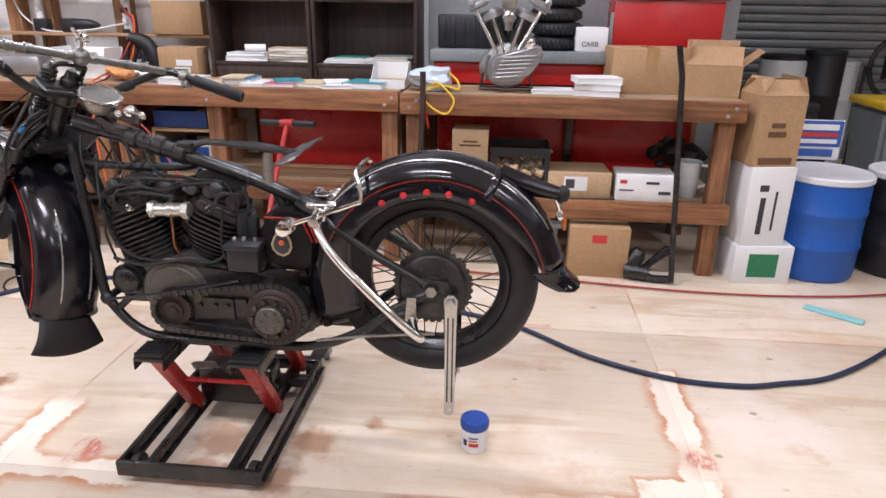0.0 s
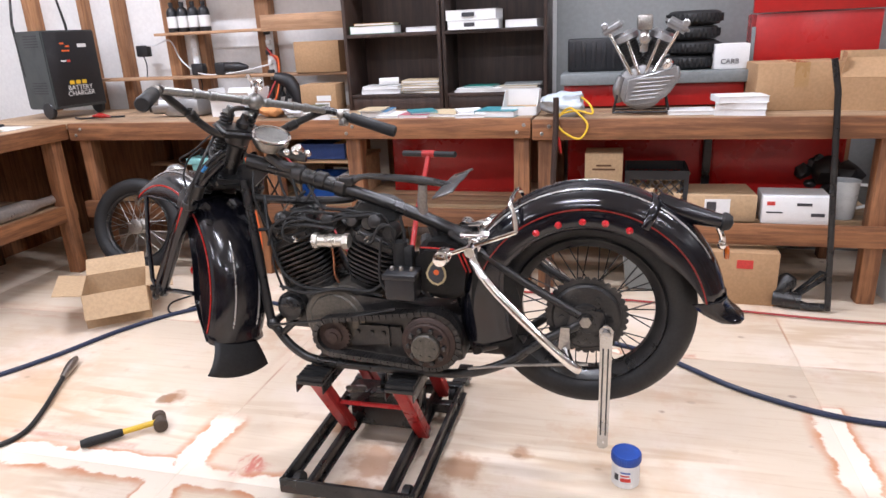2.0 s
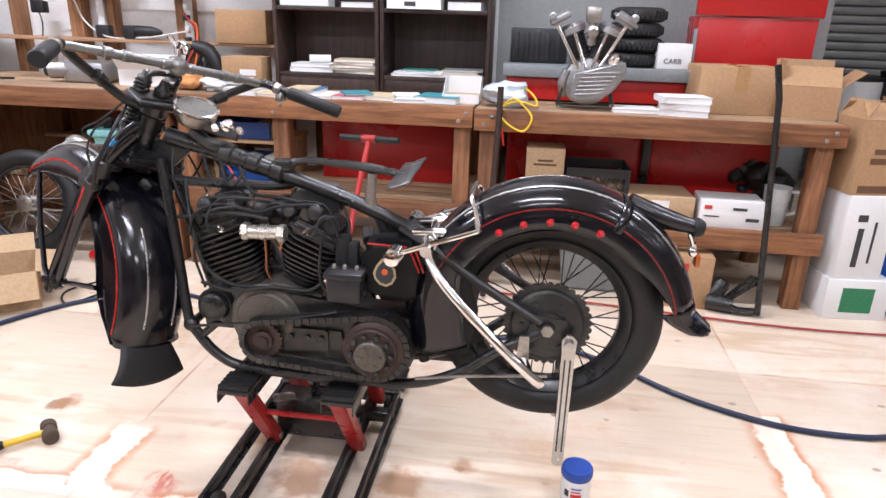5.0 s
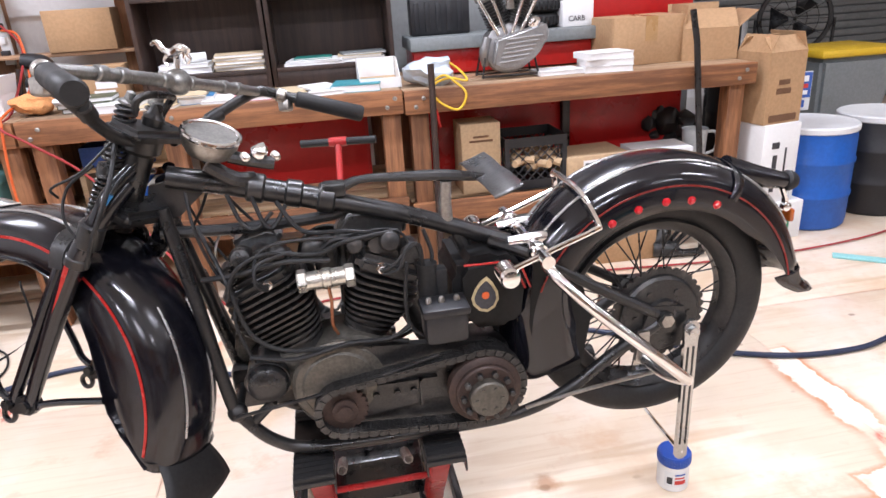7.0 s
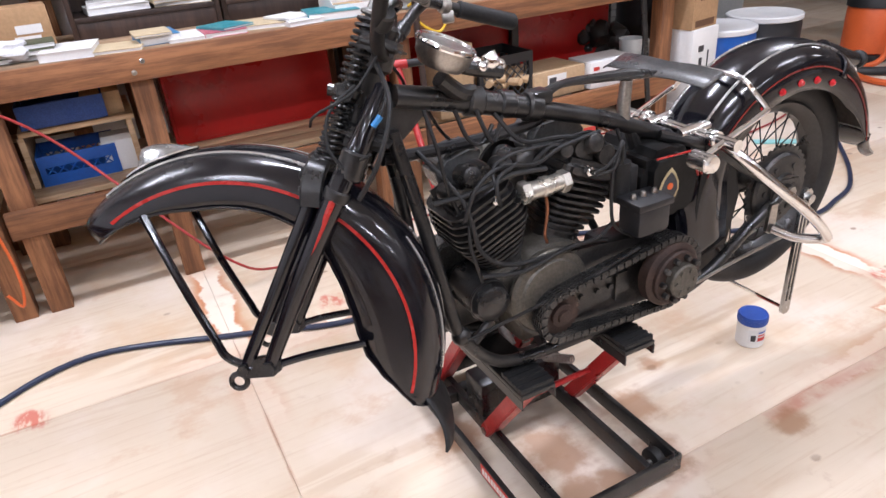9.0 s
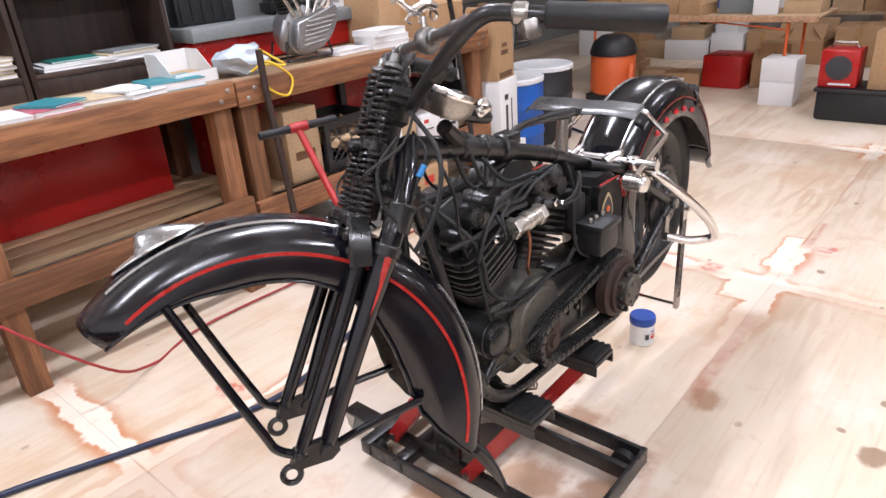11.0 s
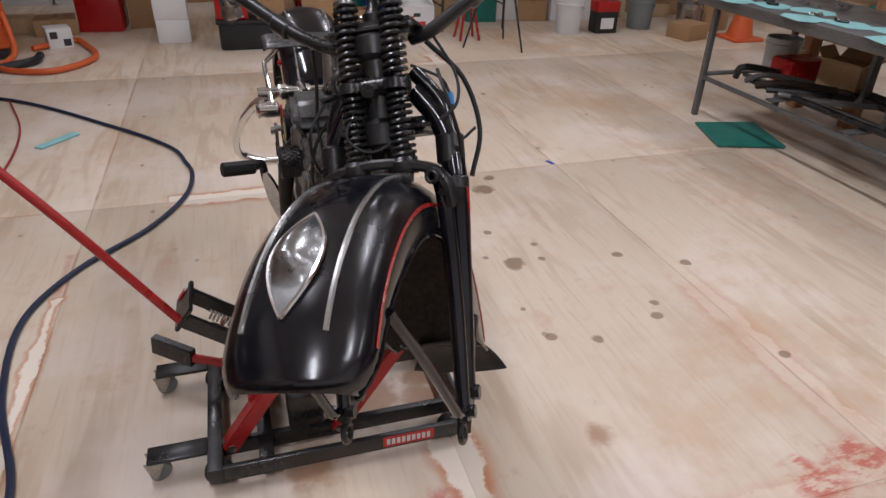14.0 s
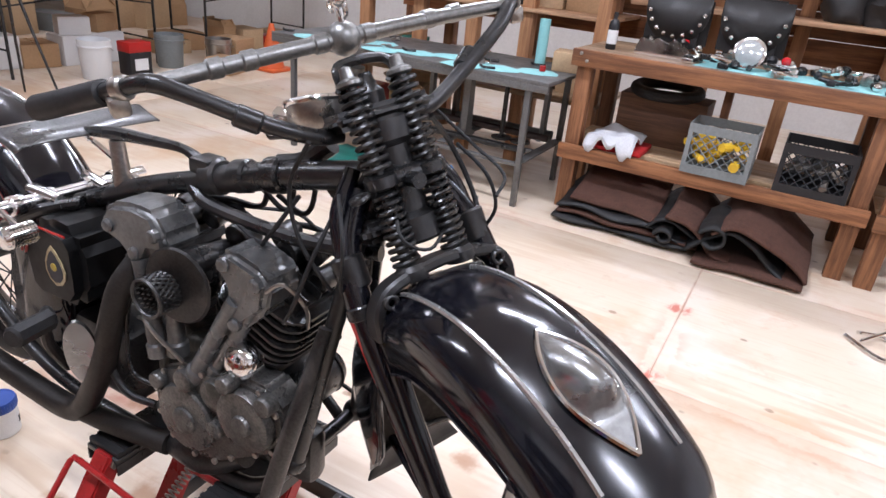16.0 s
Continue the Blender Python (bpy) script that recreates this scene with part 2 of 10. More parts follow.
STUDX = wood("stud_along", (0.50, 0.30, 0.17), (0.33, 0.185, 0.10), "x", stain=0.15)
DECKX = wood("bench_deck", (0.46, 0.32, 0.20), (0.27, 0.17, 0.10), "x", 0.55, 0.5)
PALEX = wood("pale_boards", (0.62, 0.45, 0.28), (0.45, 0.29, 0.16), "x", 0.5, 0.3)
DARKWOOD = wood("dark_bookcase", (0.055, 0.032, 0.024), (0.03, 0.018, 0.014), "z", 0.45, 0.2)
CARD = surface("cardboard", (0.44, 0.27, 0.14), 0.85, vary=0.12, dirt=0.2, grime=(0.28, 0.16, 0.08), scale=10)
CARD2 = surface("pale_cardboard", (0.52, 0.36, 0.21), 0.85, vary=0.12, dirt=0.2, grime=(0.32, 0.2, 0.1), scale=10)
TAPE = surface("parcel_tape", (0.42, 0.25, 0.11), 0.25, vary=0.08, dirt=0.1)
PAPER = surface("paper_white", (0.78, 0.78, 0.77), 0.7, vary=0.05, dirt=0.08, grime=(0.5, 0.5, 0.5))
PAPER2 = surface("paper_buff", (0.62, 0.50, 0.32), 0.75, vary=0.1, dirt=0.15)
INK = surface("ink_dark", (0.05, 0.05, 0.055), 0.7, dirt=0.0, relief=0)
INK_BROWN = surface("ink_brown", (0.16, 0.08, 0.04), 0.8, dirt=0.0, relief=0)
REDPRINT = surface("print_red", (0.62, 0.05, 0.04), 0.6, dirt=0.0, relief=0)
GREENPRINT = surface("print_green", (0.03, 0.22, 0.10), 0.6, dirt=0.0, relief=0)
BLUEPRINT = surface("print_blue", (0.05, 0.12, 0.42), 0.6, dirt=0.0, relief=0)
GLOSS = surface("black_enamel", (0.006, 0.006, 0.0092), 0.11, vary=0.3, dirt=0.05, grime=(0.03, 0.028, 0.026), scale=12, relief=0.02, shine=0.62)
SATIN = surface("worn_black_paint", (0.016, 0.0158, 0.016), 0.30, vary=0.45, dirt=0.55, grime=(0.06, 0.053, 0.047), scale=22, shine=0.6)
GRIMY = surface("oily_black_iron", (0.024, 0.023, 0.0225), 0.34, 0.15, vary=0.65, dirt=0.7, grime=(0.085, 0.077, 0.068), scale=30, relief=0.5, shine=0.65)
MATTBLACK = surface("matt_black_panel", (0.007, 0.007, 0.0072), 0.5, vary=0.4, dirt=0.4, grime=(0.02, 0.018, 0.016), scale=16, shine=0.25)
RUBBER = surface("black_rubber", (0.014, 0.014, 0.0145), 0.55, vary=0.35, dirt=0.4, grime=(0.048, 0.045, 0.042), scale=20, shine=0.45)
CHROME = surface("chrome", (0.86, 0.86, 0.86), 0.08, 1.0, vary=0.05, dirt=0.12, grime=(0.3, 0.27, 0.22), scale=14, relief=0)
DULLMETAL = surface("dull_steel", (0.45, 0.43, 0.40), 0.34, 1.0, vary=0.2, dirt=0.4, grime=(0.16, 0.13, 0.1), scale=20)
ALLOY = surface("cast_alloy", (0.40, 0.405, 0.41), 0.36, 0.85, vary=0.15, dirt=0.3, grime=(0.2, 0.19, 0.17), scale=24, relief=0.25)
CASEMETAL = surface("oily_alloy_case", (0.12, 0.11, 0.092), 0.42, 0.5, vary=0.3, dirt=0.6, grime=(0.05, 0.042, 0.034), scale=20, relief=0.25)
TIMING = surface("grimy_timing_alloy", (0.15, 0.145, 0.135), 0.30, 0.6, vary=0.4, dirt=0.85, grime=(0.035, 0.04, 0.035), scale=34, relief=0.5)
GREYHEAD = surface("grey_rocker_cover", (0.17, 0.172, 0.17), 0.30, 0.55, vary=0.2, dirt=0.5, grime=(0.06, 0.055, 0.05), scale=20, relief=0.2)
STRAP = surface("grey_steel_strap", (0.16, 0.16, 0.16), 0.32, 0.7, vary=0.3, dirt=0.5, grime=(0.06, 0.055, 0.05), scale=40)
LAMPCHROME = surface("dulled_chrome", (0.55, 0.55, 0.55), 0.16, 1.0, vary=0.1, dirt=0.3, grime=(0.25, 0.24, 0.22), scale=18, relief=0.03)
RUSTY = surface("rusty_steel", (0.055, 0.033, 0.026), 0.55, 0.3, vary=0.35, dirt=0.5, grime=(0.025, 0.018, 0.015), scale=30, relief=0.3)
BARMETAL = surface("aged_nickel", (0.27, 0.27, 0.26), 0.36, 0.9, vary=0.2, dirt=0.5, grime=(0.12, 0.11, 0.09), scale=26)
REDLINE = surface("red_pinstripe", (0.40, 0.020, 0.016), 0.25, vary=0.15, dirt=0.25, grime=(0.1, 0.01, 0.008), relief=0)
FADEDLINE = surface("faded_pinstripe", (0.20, 0.014, 0.012), 0.25, vary=0.3, dirt=0.6, grime=(0.04, 0.006, 0.006), scale=40, relief=0)
REDGLASS = surface("red_glass", (0.55, 0.012, 0.02), 0.08, vary=0.1, dirt=0.0, relief=0, coat=0.8)
AMBER = surface("amber_glass", (0.45, 0.10, 0.015), 0.12, vary=0.1, dirt=0.0, relief=0, coat=0.8)
REDPAINT = surface("red_jack_paint", (0.42, 0.022, 0.022), 0.32, vary=0.15, dirt=0.35, grime=(0.10, 0.02, 0.02), scale=18)
REDCAB = surface("red_cabinet_paint", (0.44, 0.012, 0.011), 0.30, vary=0.08, dirt=0.2, grime=(0.25, 0.01, 0.01), scale=5, relief=0.05)
ORANGE = surface("orange_paint", (0.72, 0.13, 0.03), 0.45, vary=0.12, dirt=0.2, grime=(0.4, 0.08, 0.02))
BLUEPLASTIC = surface("blue_drum_plastic", (0.012, 0.10, 0.42), 0.38, vary=0.12, dirt=0.2, grime=(0.02, 0.06, 0.2), scale=8)
BLUELID = surface("blue_lid_plastic", (0.02, 0.075, 0.36), 0.35, vary=0.08, dirt=0.1, scale=12)
BLACKPLASTIC = surface("black_plastic", (0.015, 0.015, 0.017), 0.45, vary=0.2, dirt=0.3, grime=(0.06, 0.06, 0.06), scale=12)
GREYPLASTIC = surface("grey_plastic", (0.22, 0.24, 0.24), 0.5, vary=0.12, dirt=0.3, grime=(0.1, 0.1, 0.1), scale=10)
TEALPLASTIC = surface("pale_teal_plastic", (0.22, 0.48, 0.47), 0.45, vary=0.1, dirt=0.2, grime=(0.2, 0.3, 0.3), scale=10)
GREENPLASTIC = surface("green_plastic", (0.01, 0.20, 0.16), 0.4, vary=0.12, dirt=0.2, scale=10)
YELLOW = surface("yellow_plastic", (0.75, 0.48, 0.03), 0.4, vary=0.1, dirt=0.15)
WHITEPLASTIC = surface("white_plastic", (0.72, 0.73, 0.73), 0.4, vary=0.05, dirt=0.15, grime=(0.4, 0.4, 0.38))
CLEARPLASTIC = surface("cloudy_plastic", (0.55, 0.58, 0.58), 0.3, vary=0.08, dirt=0.2, grime=(0.35, 0.36, 0.35))
SILVERLINE = surface("silver_stripe", (0.55, 0.55, 0.54), 0.22, 0.8, vary=0.1, dirt=0.2, relief=0)
STEELTABLE = surface("grey_steel_table", (0.17, 0.17, 0.165), 0.45, 0.4, vary=0.2, dirt=0.5, grime=(0.1, 0.09, 0.08), scale=14)
AQUA = surface("aqua_paper", (0.30, 0.62, 0.62), 0.7, vary=0.1, dirt=0.15)
FELT = surface("brown_carpet", (0.115, 0.050, 0.032), 0.95, vary=0.6, dirt=0.45, grime=(0.05, 0.03, 0.02), scale=30, relief=0.6)
CLOTHRED = surface("red_cloth", (0.55, 0.02, 0.02), 0.9, vary=0.2, dirt=0.2, scale=30, relief=0.4)
CLOTHWHITE = surface("white_cloth", (0.70, 0.71, 0.73), 0.9, vary=0.12, dirt=0.2, grime=(0.4, 0.4, 0.42), scale=20, relief=0.4)
LEATHER = surface("black_leather", (0.02, 0.018, 0.017), 0.45, vary=0.3, dirt=0.3, scale=30, relief=0.4)
HOSEBLUE = surface("dark_blue_hose", (0.012, 0.022, 0.06), 0.42, vary=0.2, dirt=0.3, grime=(0.05, 0.05, 0.06), scale=20)
HOSERED = surface("red_air_hose", (0.36, 0.03, 0.03), 0.5, vary=0.2, dirt=0.2, scale=20)
SHUTTER = surface("grey_shutter", (0.24, 0.25, 0.25), 0.4, 0.3, vary=0.12, dirt=0.3, grime=(0.06, 0.06, 0.06), scale=8)
TUBELIGHT = glow("fluorescent_tube", (1.0, 0.95, 0.96), 9.0)


# ---- mesh helpers ----
def bm_new():
    return bmesh.new()


def box(bm, x0, x1, y0, y1, z0, z1, bevel=0.0, m=None):
    t = bmesh.new()
    bmesh.ops.create_cube(t, size=1)
    bmesh.ops.transform(t, matrix=Matrix.LocRotScale(((x0 + x1) / 2, (y0 + y1) / 2, (z0 + z1) / 2), None, (abs(x1 - x0), abs(y1 - y0), abs(z1 - z0))), verts=t.verts)
    if bevel:
        bmesh.ops.bevel(t, geom=t.edges[:], offset=bevel, segments=2, profile=0.5, affect="EDGES")
    join(bm, t, m)
    return bm


def join(bm, t, m=None):
    if m is not None:
        bmesh.ops.transform(t, matrix=m, verts=t.verts)
    table = {v: bm.verts.new(v.co) for v in t.verts}
    for f in t.faces:
        try:
            bm.faces.new([table[v] for v in f.verts])
        except ValueError:
            pass
    t.free()


def basis(w):
    w = Vector(w).normalized()
    a = Vector((0, 0, 1)) if abs(w.z) < 0.9 else Vector((1, 0, 0))
    u = w.cross(a).normalized()
    return u, w.cross(u).normalized(), w


def lathe(bm, profile, origin=(0, 0, 0), axis=(0, 0, 1), n=24, close=True):
    """Turn a profile of (radius, height) round the axis."""
    u, v, w = basis(axis)
    o = Vector(origin)
    rings = []
    for r, h in profile:
        rings.append([bm.verts.new(o + w * h + (u * math.cos(2 * math.pi * i / n) + v * math.sin(2 * math.pi * i / n)) * max(r, 1e-5)) for i in range(n)])
    for a, b in zip(rings, rings[1:]):
        for i in range(n):
            bm.faces.new((a[i], a[(i + 1) % n], b[(i + 1) % n], b[i]))
    if close:
        bm.faces.new(rings[0][::-1])
        bm.faces.new(rings[-1])
    return bm


def cyl(bm, p0, p1, r0, r1=None, n=14):
    p0, p1 = Vector(p0), Vector(p1)
    return lathe(bm, [(r0, 0), (r0 if r1 is None else r1, (p1 - p0).length)], p0, p1 - p0, n)


def smooth_path(pts, k=6):
    """A Catmull-Rom curve through the points."""
    p = [Vector(q) for q in pts]
    p = [p[0] * 2 - p[1]] + p + [p[-1] * 2 - p[-2]]
    out = []
    for i in range(1, len(p) - 2):
        for j in range(k):
            s = j / k
            out.append(0.5 * (2 * p[i] + (p[i + 1] - p[i - 1]) * s + (2 * p[i - 1] - 5 * p[i] + 4 * p[i + 1] - p[i + 2]) * s * s + (3 * p[i] - p[i - 1] - 3 * p[i + 1] + p[i + 2]) * s ** 3))
    out.append(p[-2])
    return out


def tube(bm, pts, r, n=10, curve=0, caps=True):
    pts = smooth_path(pts, curve) if curve else [Vector(p) for p in pts]
    rs = r if isinstance(r, (list, tuple)) else [r] * len(pts)
    if len(rs) != len(pts):
        rs = list(np.interp(np.linspace(0, 1, len(pts)), np.linspace(0, 1, len(rs)), rs))
    u = basis((pts[1] - pts[0]))[0]
    rings = []
    for i, p in enumerate(pts):
        d = (pts[min(i + 1, len(pts) - 1)] - pts[max(i - 1, 0)]).normalized()
        u = (u - d * u.dot(d)).normalized()
        v = d.cross(u)
        rings.append([bm.verts.new(p + (u * math.cos(2 * math.pi * k / n) + v * math.sin(2 * math.pi * k / n)) * rs[i]) for k in range(n)])
    for a, b in zip(rings, rings[1:]):
        for k in range(n):
            bm.faces.new((a[k], a[(k + 1) % n], b[(k + 1) % n], b[k]))
    if caps:
        bm.faces.new(rings[0][::-1])
        bm.faces.new(rings[-1])
    return bm


def ball(bm, c, r, sx=1, sy=1, sz=1, n=14):
    t = bmesh.new()
    bmesh.ops.create_uvsphere(t, u_segments=n, v_segments=max(6, n // 2), radius=r)
    join(bm, t, Matrix.LocRotScale(c, None, (sx, sy, sz)))
    return bm


def ring(bm, c, axis, big, small, n=40, k=10, squash=1.0):
    u, v, w = basis(axis)
    c = Vector(c)
    rows = []
    for i in range(n):
        a = 2 * math.pi * i / n
        d = u * math.cos(a) + v * math.sin(a)
        rows.append([bm.verts.new(c + d * (big + small * math.cos(2 * math.pi * j / k)) + w * small * squash * math.sin(2 * math.pi * j / k)) for j in range(k)])
    for i in range(n):
        for j in range(k):
            a, b = rows[i], rows[(i + 1) % n]
            bm.faces.new((a[j], a[(j + 1) % k], b[(j + 1) % k], b[j]))
    return bm


def prism(bm, poly, origin, u, v, depth):
    """A flat outline of (u, v) pairs, given depth along u x v."""
    u, v, o = Vector(u), Vector(v), Vector(origin)
    w = u.cross(v).normalized() * depth
    a = [bm.verts.new(o + u * p + v * q) for p, q in poly]
    b = [bm.verts.new(o + u * p + v * q + w) for p, q in poly]
    n = len(poly)
    bm.faces.new(a[::-1])
    bm.faces.new(b)
    for i in range(n):
        bm.faces.new((a[i], a[(i + 1) % n], b[(i + 1) % n], b[i]))
    return bm


def helix(bm, p0, p1, big, small, turns, n=12):
    u, v, w = basis(Vector(p1) - Vector(p0))
    p0, length = Vector(p0), (Vector(p1) - Vector(p0)).length
    steps = int(turns * n)
    pts = [p0 + w * length * i / steps + (u * math.cos(2 * math.pi * i / n) + v * math.sin(2 * math.pi * i / n)) * big for i in range(steps + 1)]
    return tube(bm, pts, small, 6)


WORLD = {}


def mesh_of(name, bm, material, sharp=35):
    bmesh.ops.recalc_face_normals(bm, faces=bm.faces[:])
    me = bpy.data.meshes.new(name)
    bm.to_mesh(me)
    bm.free()
    me.shade_smooth()
    me.set_sharp_from_angle(angle=radians(sharp))
    me.materials.append(material)
    return me


def thing(name, label, category, at=(0, 0, 0), turn=0, group="", kind=""):
    """An Empty at the thing's base, which its parts hang from."""
    ob = new(name)
    ob.empty_display_size = 0.05
    ob.matrix_basis = pose(*at, 0, 0, turn)
    WORLD[ob] = ob.matrix_basis.copy()
    return tagged(ob, label, category, group, kind)


def part(name, bm, material, parent, label="", local=False):
    """One mesh under a thing or a part; given in the place's coordinates unless local."""
    m = WORLD[parent]
    if not local:
        bmesh.ops.transform(bm, matrix=m.inverted(), verts=bm.verts)
    ob = new(name, mesh_of(name, bm, material))
    ob.parent = parent
    WORLD[ob] = m
    return tagged(ob, label)


def solo(name, bm, material, label, category, at=None, group="", kind=""):
    """A thing of one mesh, given in the place's coordinates, its origin at its base."""
    if at is None:
        n = max(1, len(bm.verts))
        at = Vector((sum(v.co.x for v in bm.verts) / n, sum(v.co.y for v in bm.verts) / n, min(v.co.z for v in bm.verts)))
    at = Vector(at)
    bmesh.ops.translate(bm, vec=-at, verts=bm.verts)
    ob = new(name, mesh_of(name, bm, material))
    ob.location = at
    WORLD[ob] = Matrix.Translation(at)
    return tagged(ob, label, category, group, kind)


def piece(name, mesh, parent, m):
    ob = new(name, mesh)
    ob.parent = parent
    ob.matrix_basis = m
    return ob


def thick(ob, t, offset=-1.0):
    s = ob.modifiers.new("thickness", "SOLIDIFY")
    s.thickness, s.offset = t, offset
    return ob


# ---- the room ----
X0, X1, Y0, Y1, TOP = -5.6, 9.5, -5.2, 4.72, 3.6


def slab(name, label, mat, *b, category="wall"):
    bm = bm_new()
    box(bm, *b)
    return solo(name, bm, mat, label, category, kind="structure")


slab("wall_north", "white plasterboard wall behind the long workbench", WALL, X0 - 0.15, 1.45, Y1, Y1 + 0.15, 0, TOP)
slab("wall_west", "white plasterboard wall of the workshop corner", WALL, X0 - 0.15, X0, Y0, Y1, 0, TOP)
slab("wall_south", "pale plasterboard wall behind the parts benches", WALL, X0 - 0.15, X1 + 0.15, Y0 - 0.15, Y0, 0, TOP)
slab("wall_east", "pale wall at the far end of the workshop", WALL, X1, X1 + 0.15, Y0, Y1 + 2.8, 0, TOP)
slab("wall_north_far", "grey wall beside the roller shutter", WALL_GREY, 1.45, X1 + 0.15, Y1 + 2.65, Y1 + 2.8, 0, TOP)
slab("wall_return", "grey painted return wall beside the shutter", WALL_GREY, 1.30, 1.45, Y1 + 0.152, Y1 + 2.65, 0, TOP)
slab("ceiling", "white workshop ceiling", CEIL, X0 - 0.15, X1 + 0.15, Y0 - 0.15, Y1 + 2.8, TOP, TOP + 0.1, category="ceiling")
slab("ground", "grey slab below the plywood floor", WALL_GREY, X0 - 0.15, X1 + 0.15, Y0 - 0.15, Y1 + 2.8, -0.15, -0.02, category="ground")

slab("wall_panel", "grey painted board wall behind the tool rack", WALL_GREY, -0.56, 1.45, Y1 - 0.014, Y1 - 0.002, 0.0, TOP - 0.002)
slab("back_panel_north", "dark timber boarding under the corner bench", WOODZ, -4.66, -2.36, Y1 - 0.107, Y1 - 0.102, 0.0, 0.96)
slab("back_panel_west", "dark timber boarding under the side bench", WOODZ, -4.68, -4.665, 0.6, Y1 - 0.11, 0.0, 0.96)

# the overhead strip lights
for row, y in enumerate((-2.6, 0.2, 3.0)):
    for x in (-3.6, -0.6, 2.4, 5.6):
        lamp = thing("ceiling_light", "twin-tube fluorescent strip light, lit, under the ceiling", "light", (x, y, TOP - 0.12), group="ceiling lights")
        bm = bm_new()
        box(bm, x - 0.62, x + 0.62, y - 0.09, y + 0.09, TOP - 0.07, TOP - 0.003, 0.008)
        part("housing", bm, WHITEPLASTIC, lamp)
        for s in (-0.05, 0.05):
            bm = bm_new()
            cyl(bm, (x - 0.6, y + s, TOP - 0.095), (x + 0.6, y + s, TOP - 0.095), 0.014, n=10)
            part("tube", bm, TUBELIGHT, lamp)
        data = bpy.data.lights.new("strip", "AREA")
        data.shape, data.size, data.size_y = "RECTANGLE", 1.2, 0.14
        data.energy = LAMP_POWER * (1.3 if x < 0 else 0.72 if x < 4 else 0.32)
        data.energy *= 0.72 if y < -2 else 1.0
        data.color = (0.89, 0.905, 1.04)
        lob = new("strip_lamp", data)
        lob.location = (x, y, TOP - 0.125)


# ---- the motorcycle ----
YC = 1.98
HUB = Vector((-0.211, YC, 0.662))


def B(x, v, z):
    return Vector((x, YC + v, z))


PIVOT = Vector((-1.376, YC, 1.2))
RAKE = radians(25)
FORK = Matrix.Translation(PIVOT) @ Matrix.Rotation(radians(-30.2), 4, Vector((math.sin(RAKE), 0, math.cos(RAKE)))) @ Matrix.Translation(-PIVOT)

bike = thing("motorcycle", "stripped vintage black V-twin motorcycle with red pinstripes, lacking its front wheel", "motorcycle", (-0.9, YC, 0.43))


def bike_part(name, bm, material, label="", parent=None, fork=False):
    if fork:
        bmesh.ops.transform(bm, matrix=FORK, verts=bm.verts)
    return part(name, bm, material, parent or bike, label)


def mudguard(bm, c, big, half, a0, a1, skirt, crown=0.06, steps=40, width=None):
    """A deep-skirted mudguard: for each angle a rounded crown with sides down to the skirt's radius. width: share of the half width by angle."""
    rows = []
    for i in range(steps + 1):
        s = i / steps
        a = radians(a0 + (a1 - a0) * s)
        h = half * (width(math.degrees(a)) if width else 1)
        low = skirt(math.degrees(a))
        cr = min(crown, max(0.01, big - low - 0.006))
        prof = [(-h, low), (-h, low * 0.5 + (big - cr) * 0.5)]
        for k in range(13):
            q = math.pi * k / 12
            prof.append((-h * math.cos(q), big - cr + cr * math.sin(q) ** 0.85))
        prof += [(h, low * 0.5 + (big - cr) * 0.5), (h, low)]
        rows.append([bm.verts.new((c[0] + r * math.cos(a), c[1] + v, c[2] + r * math.sin(a))) for v, r in prof])
    for a, b in zip(rows, rows[1:]):
        for k in range(len(a) - 1):
            bm.faces.new((a[k], a[k + 1], b[k + 1], b[k]))
    return bm


def band(bm, c, r0, r1, y, a0, a1, steps=40, depth=0.0006):
    """A flat stripe on the mudguard's side."""
    side = 1 if y > 0 else -1
    rows = []
    for i in range(steps + 1):
        a = radians(a0 + (a1 - a0) * i / steps)
        rows.append([bm.verts.new((c[0] + r * math.cos(a), c[1] + y + side * d, c[2] + r * math.sin(a))) for r, d in ((r0, -0.001), (r0, depth), (r1, depth), (r1, -0.001))])
    for a, b in zip(rows, rows[1:]):
        for k in range(3):
            bm.faces.new((a[k], a[k + 1], b[k + 1], b[k]))
    bm.faces.new(rows[0])
    bm.faces.new(rows[-1][::-1])
    return bm


def top_bead(bm, c, big, half, crown, v, a0, a1, r=0.004, steps=24):
    k = math.acos(max(-1, min(1, -v / half)))
    rad = big - crown + crown * math.sin(k) ** 0.85
    return tube(bm, [(c[0] + rad * math.cos(radians(a0 + (a1 - a0) * i / steps)), c[1] + v, c[2] + rad * math.sin(radians(a0 + (a1 - a0) * i / steps))) for i in range(steps + 1)], r, 6)


# rear mudguard
RC = (HUB.x, HUB.y, HUB.z)


def rear_skirt(a):
    if a > 150:
        return 0.285 - 0.05 * min(1, (a - 150) / 25)
    if a < 45:
        return 0.285 + 0.075 * min(1, (45 - a) / 45)
    return 0.285


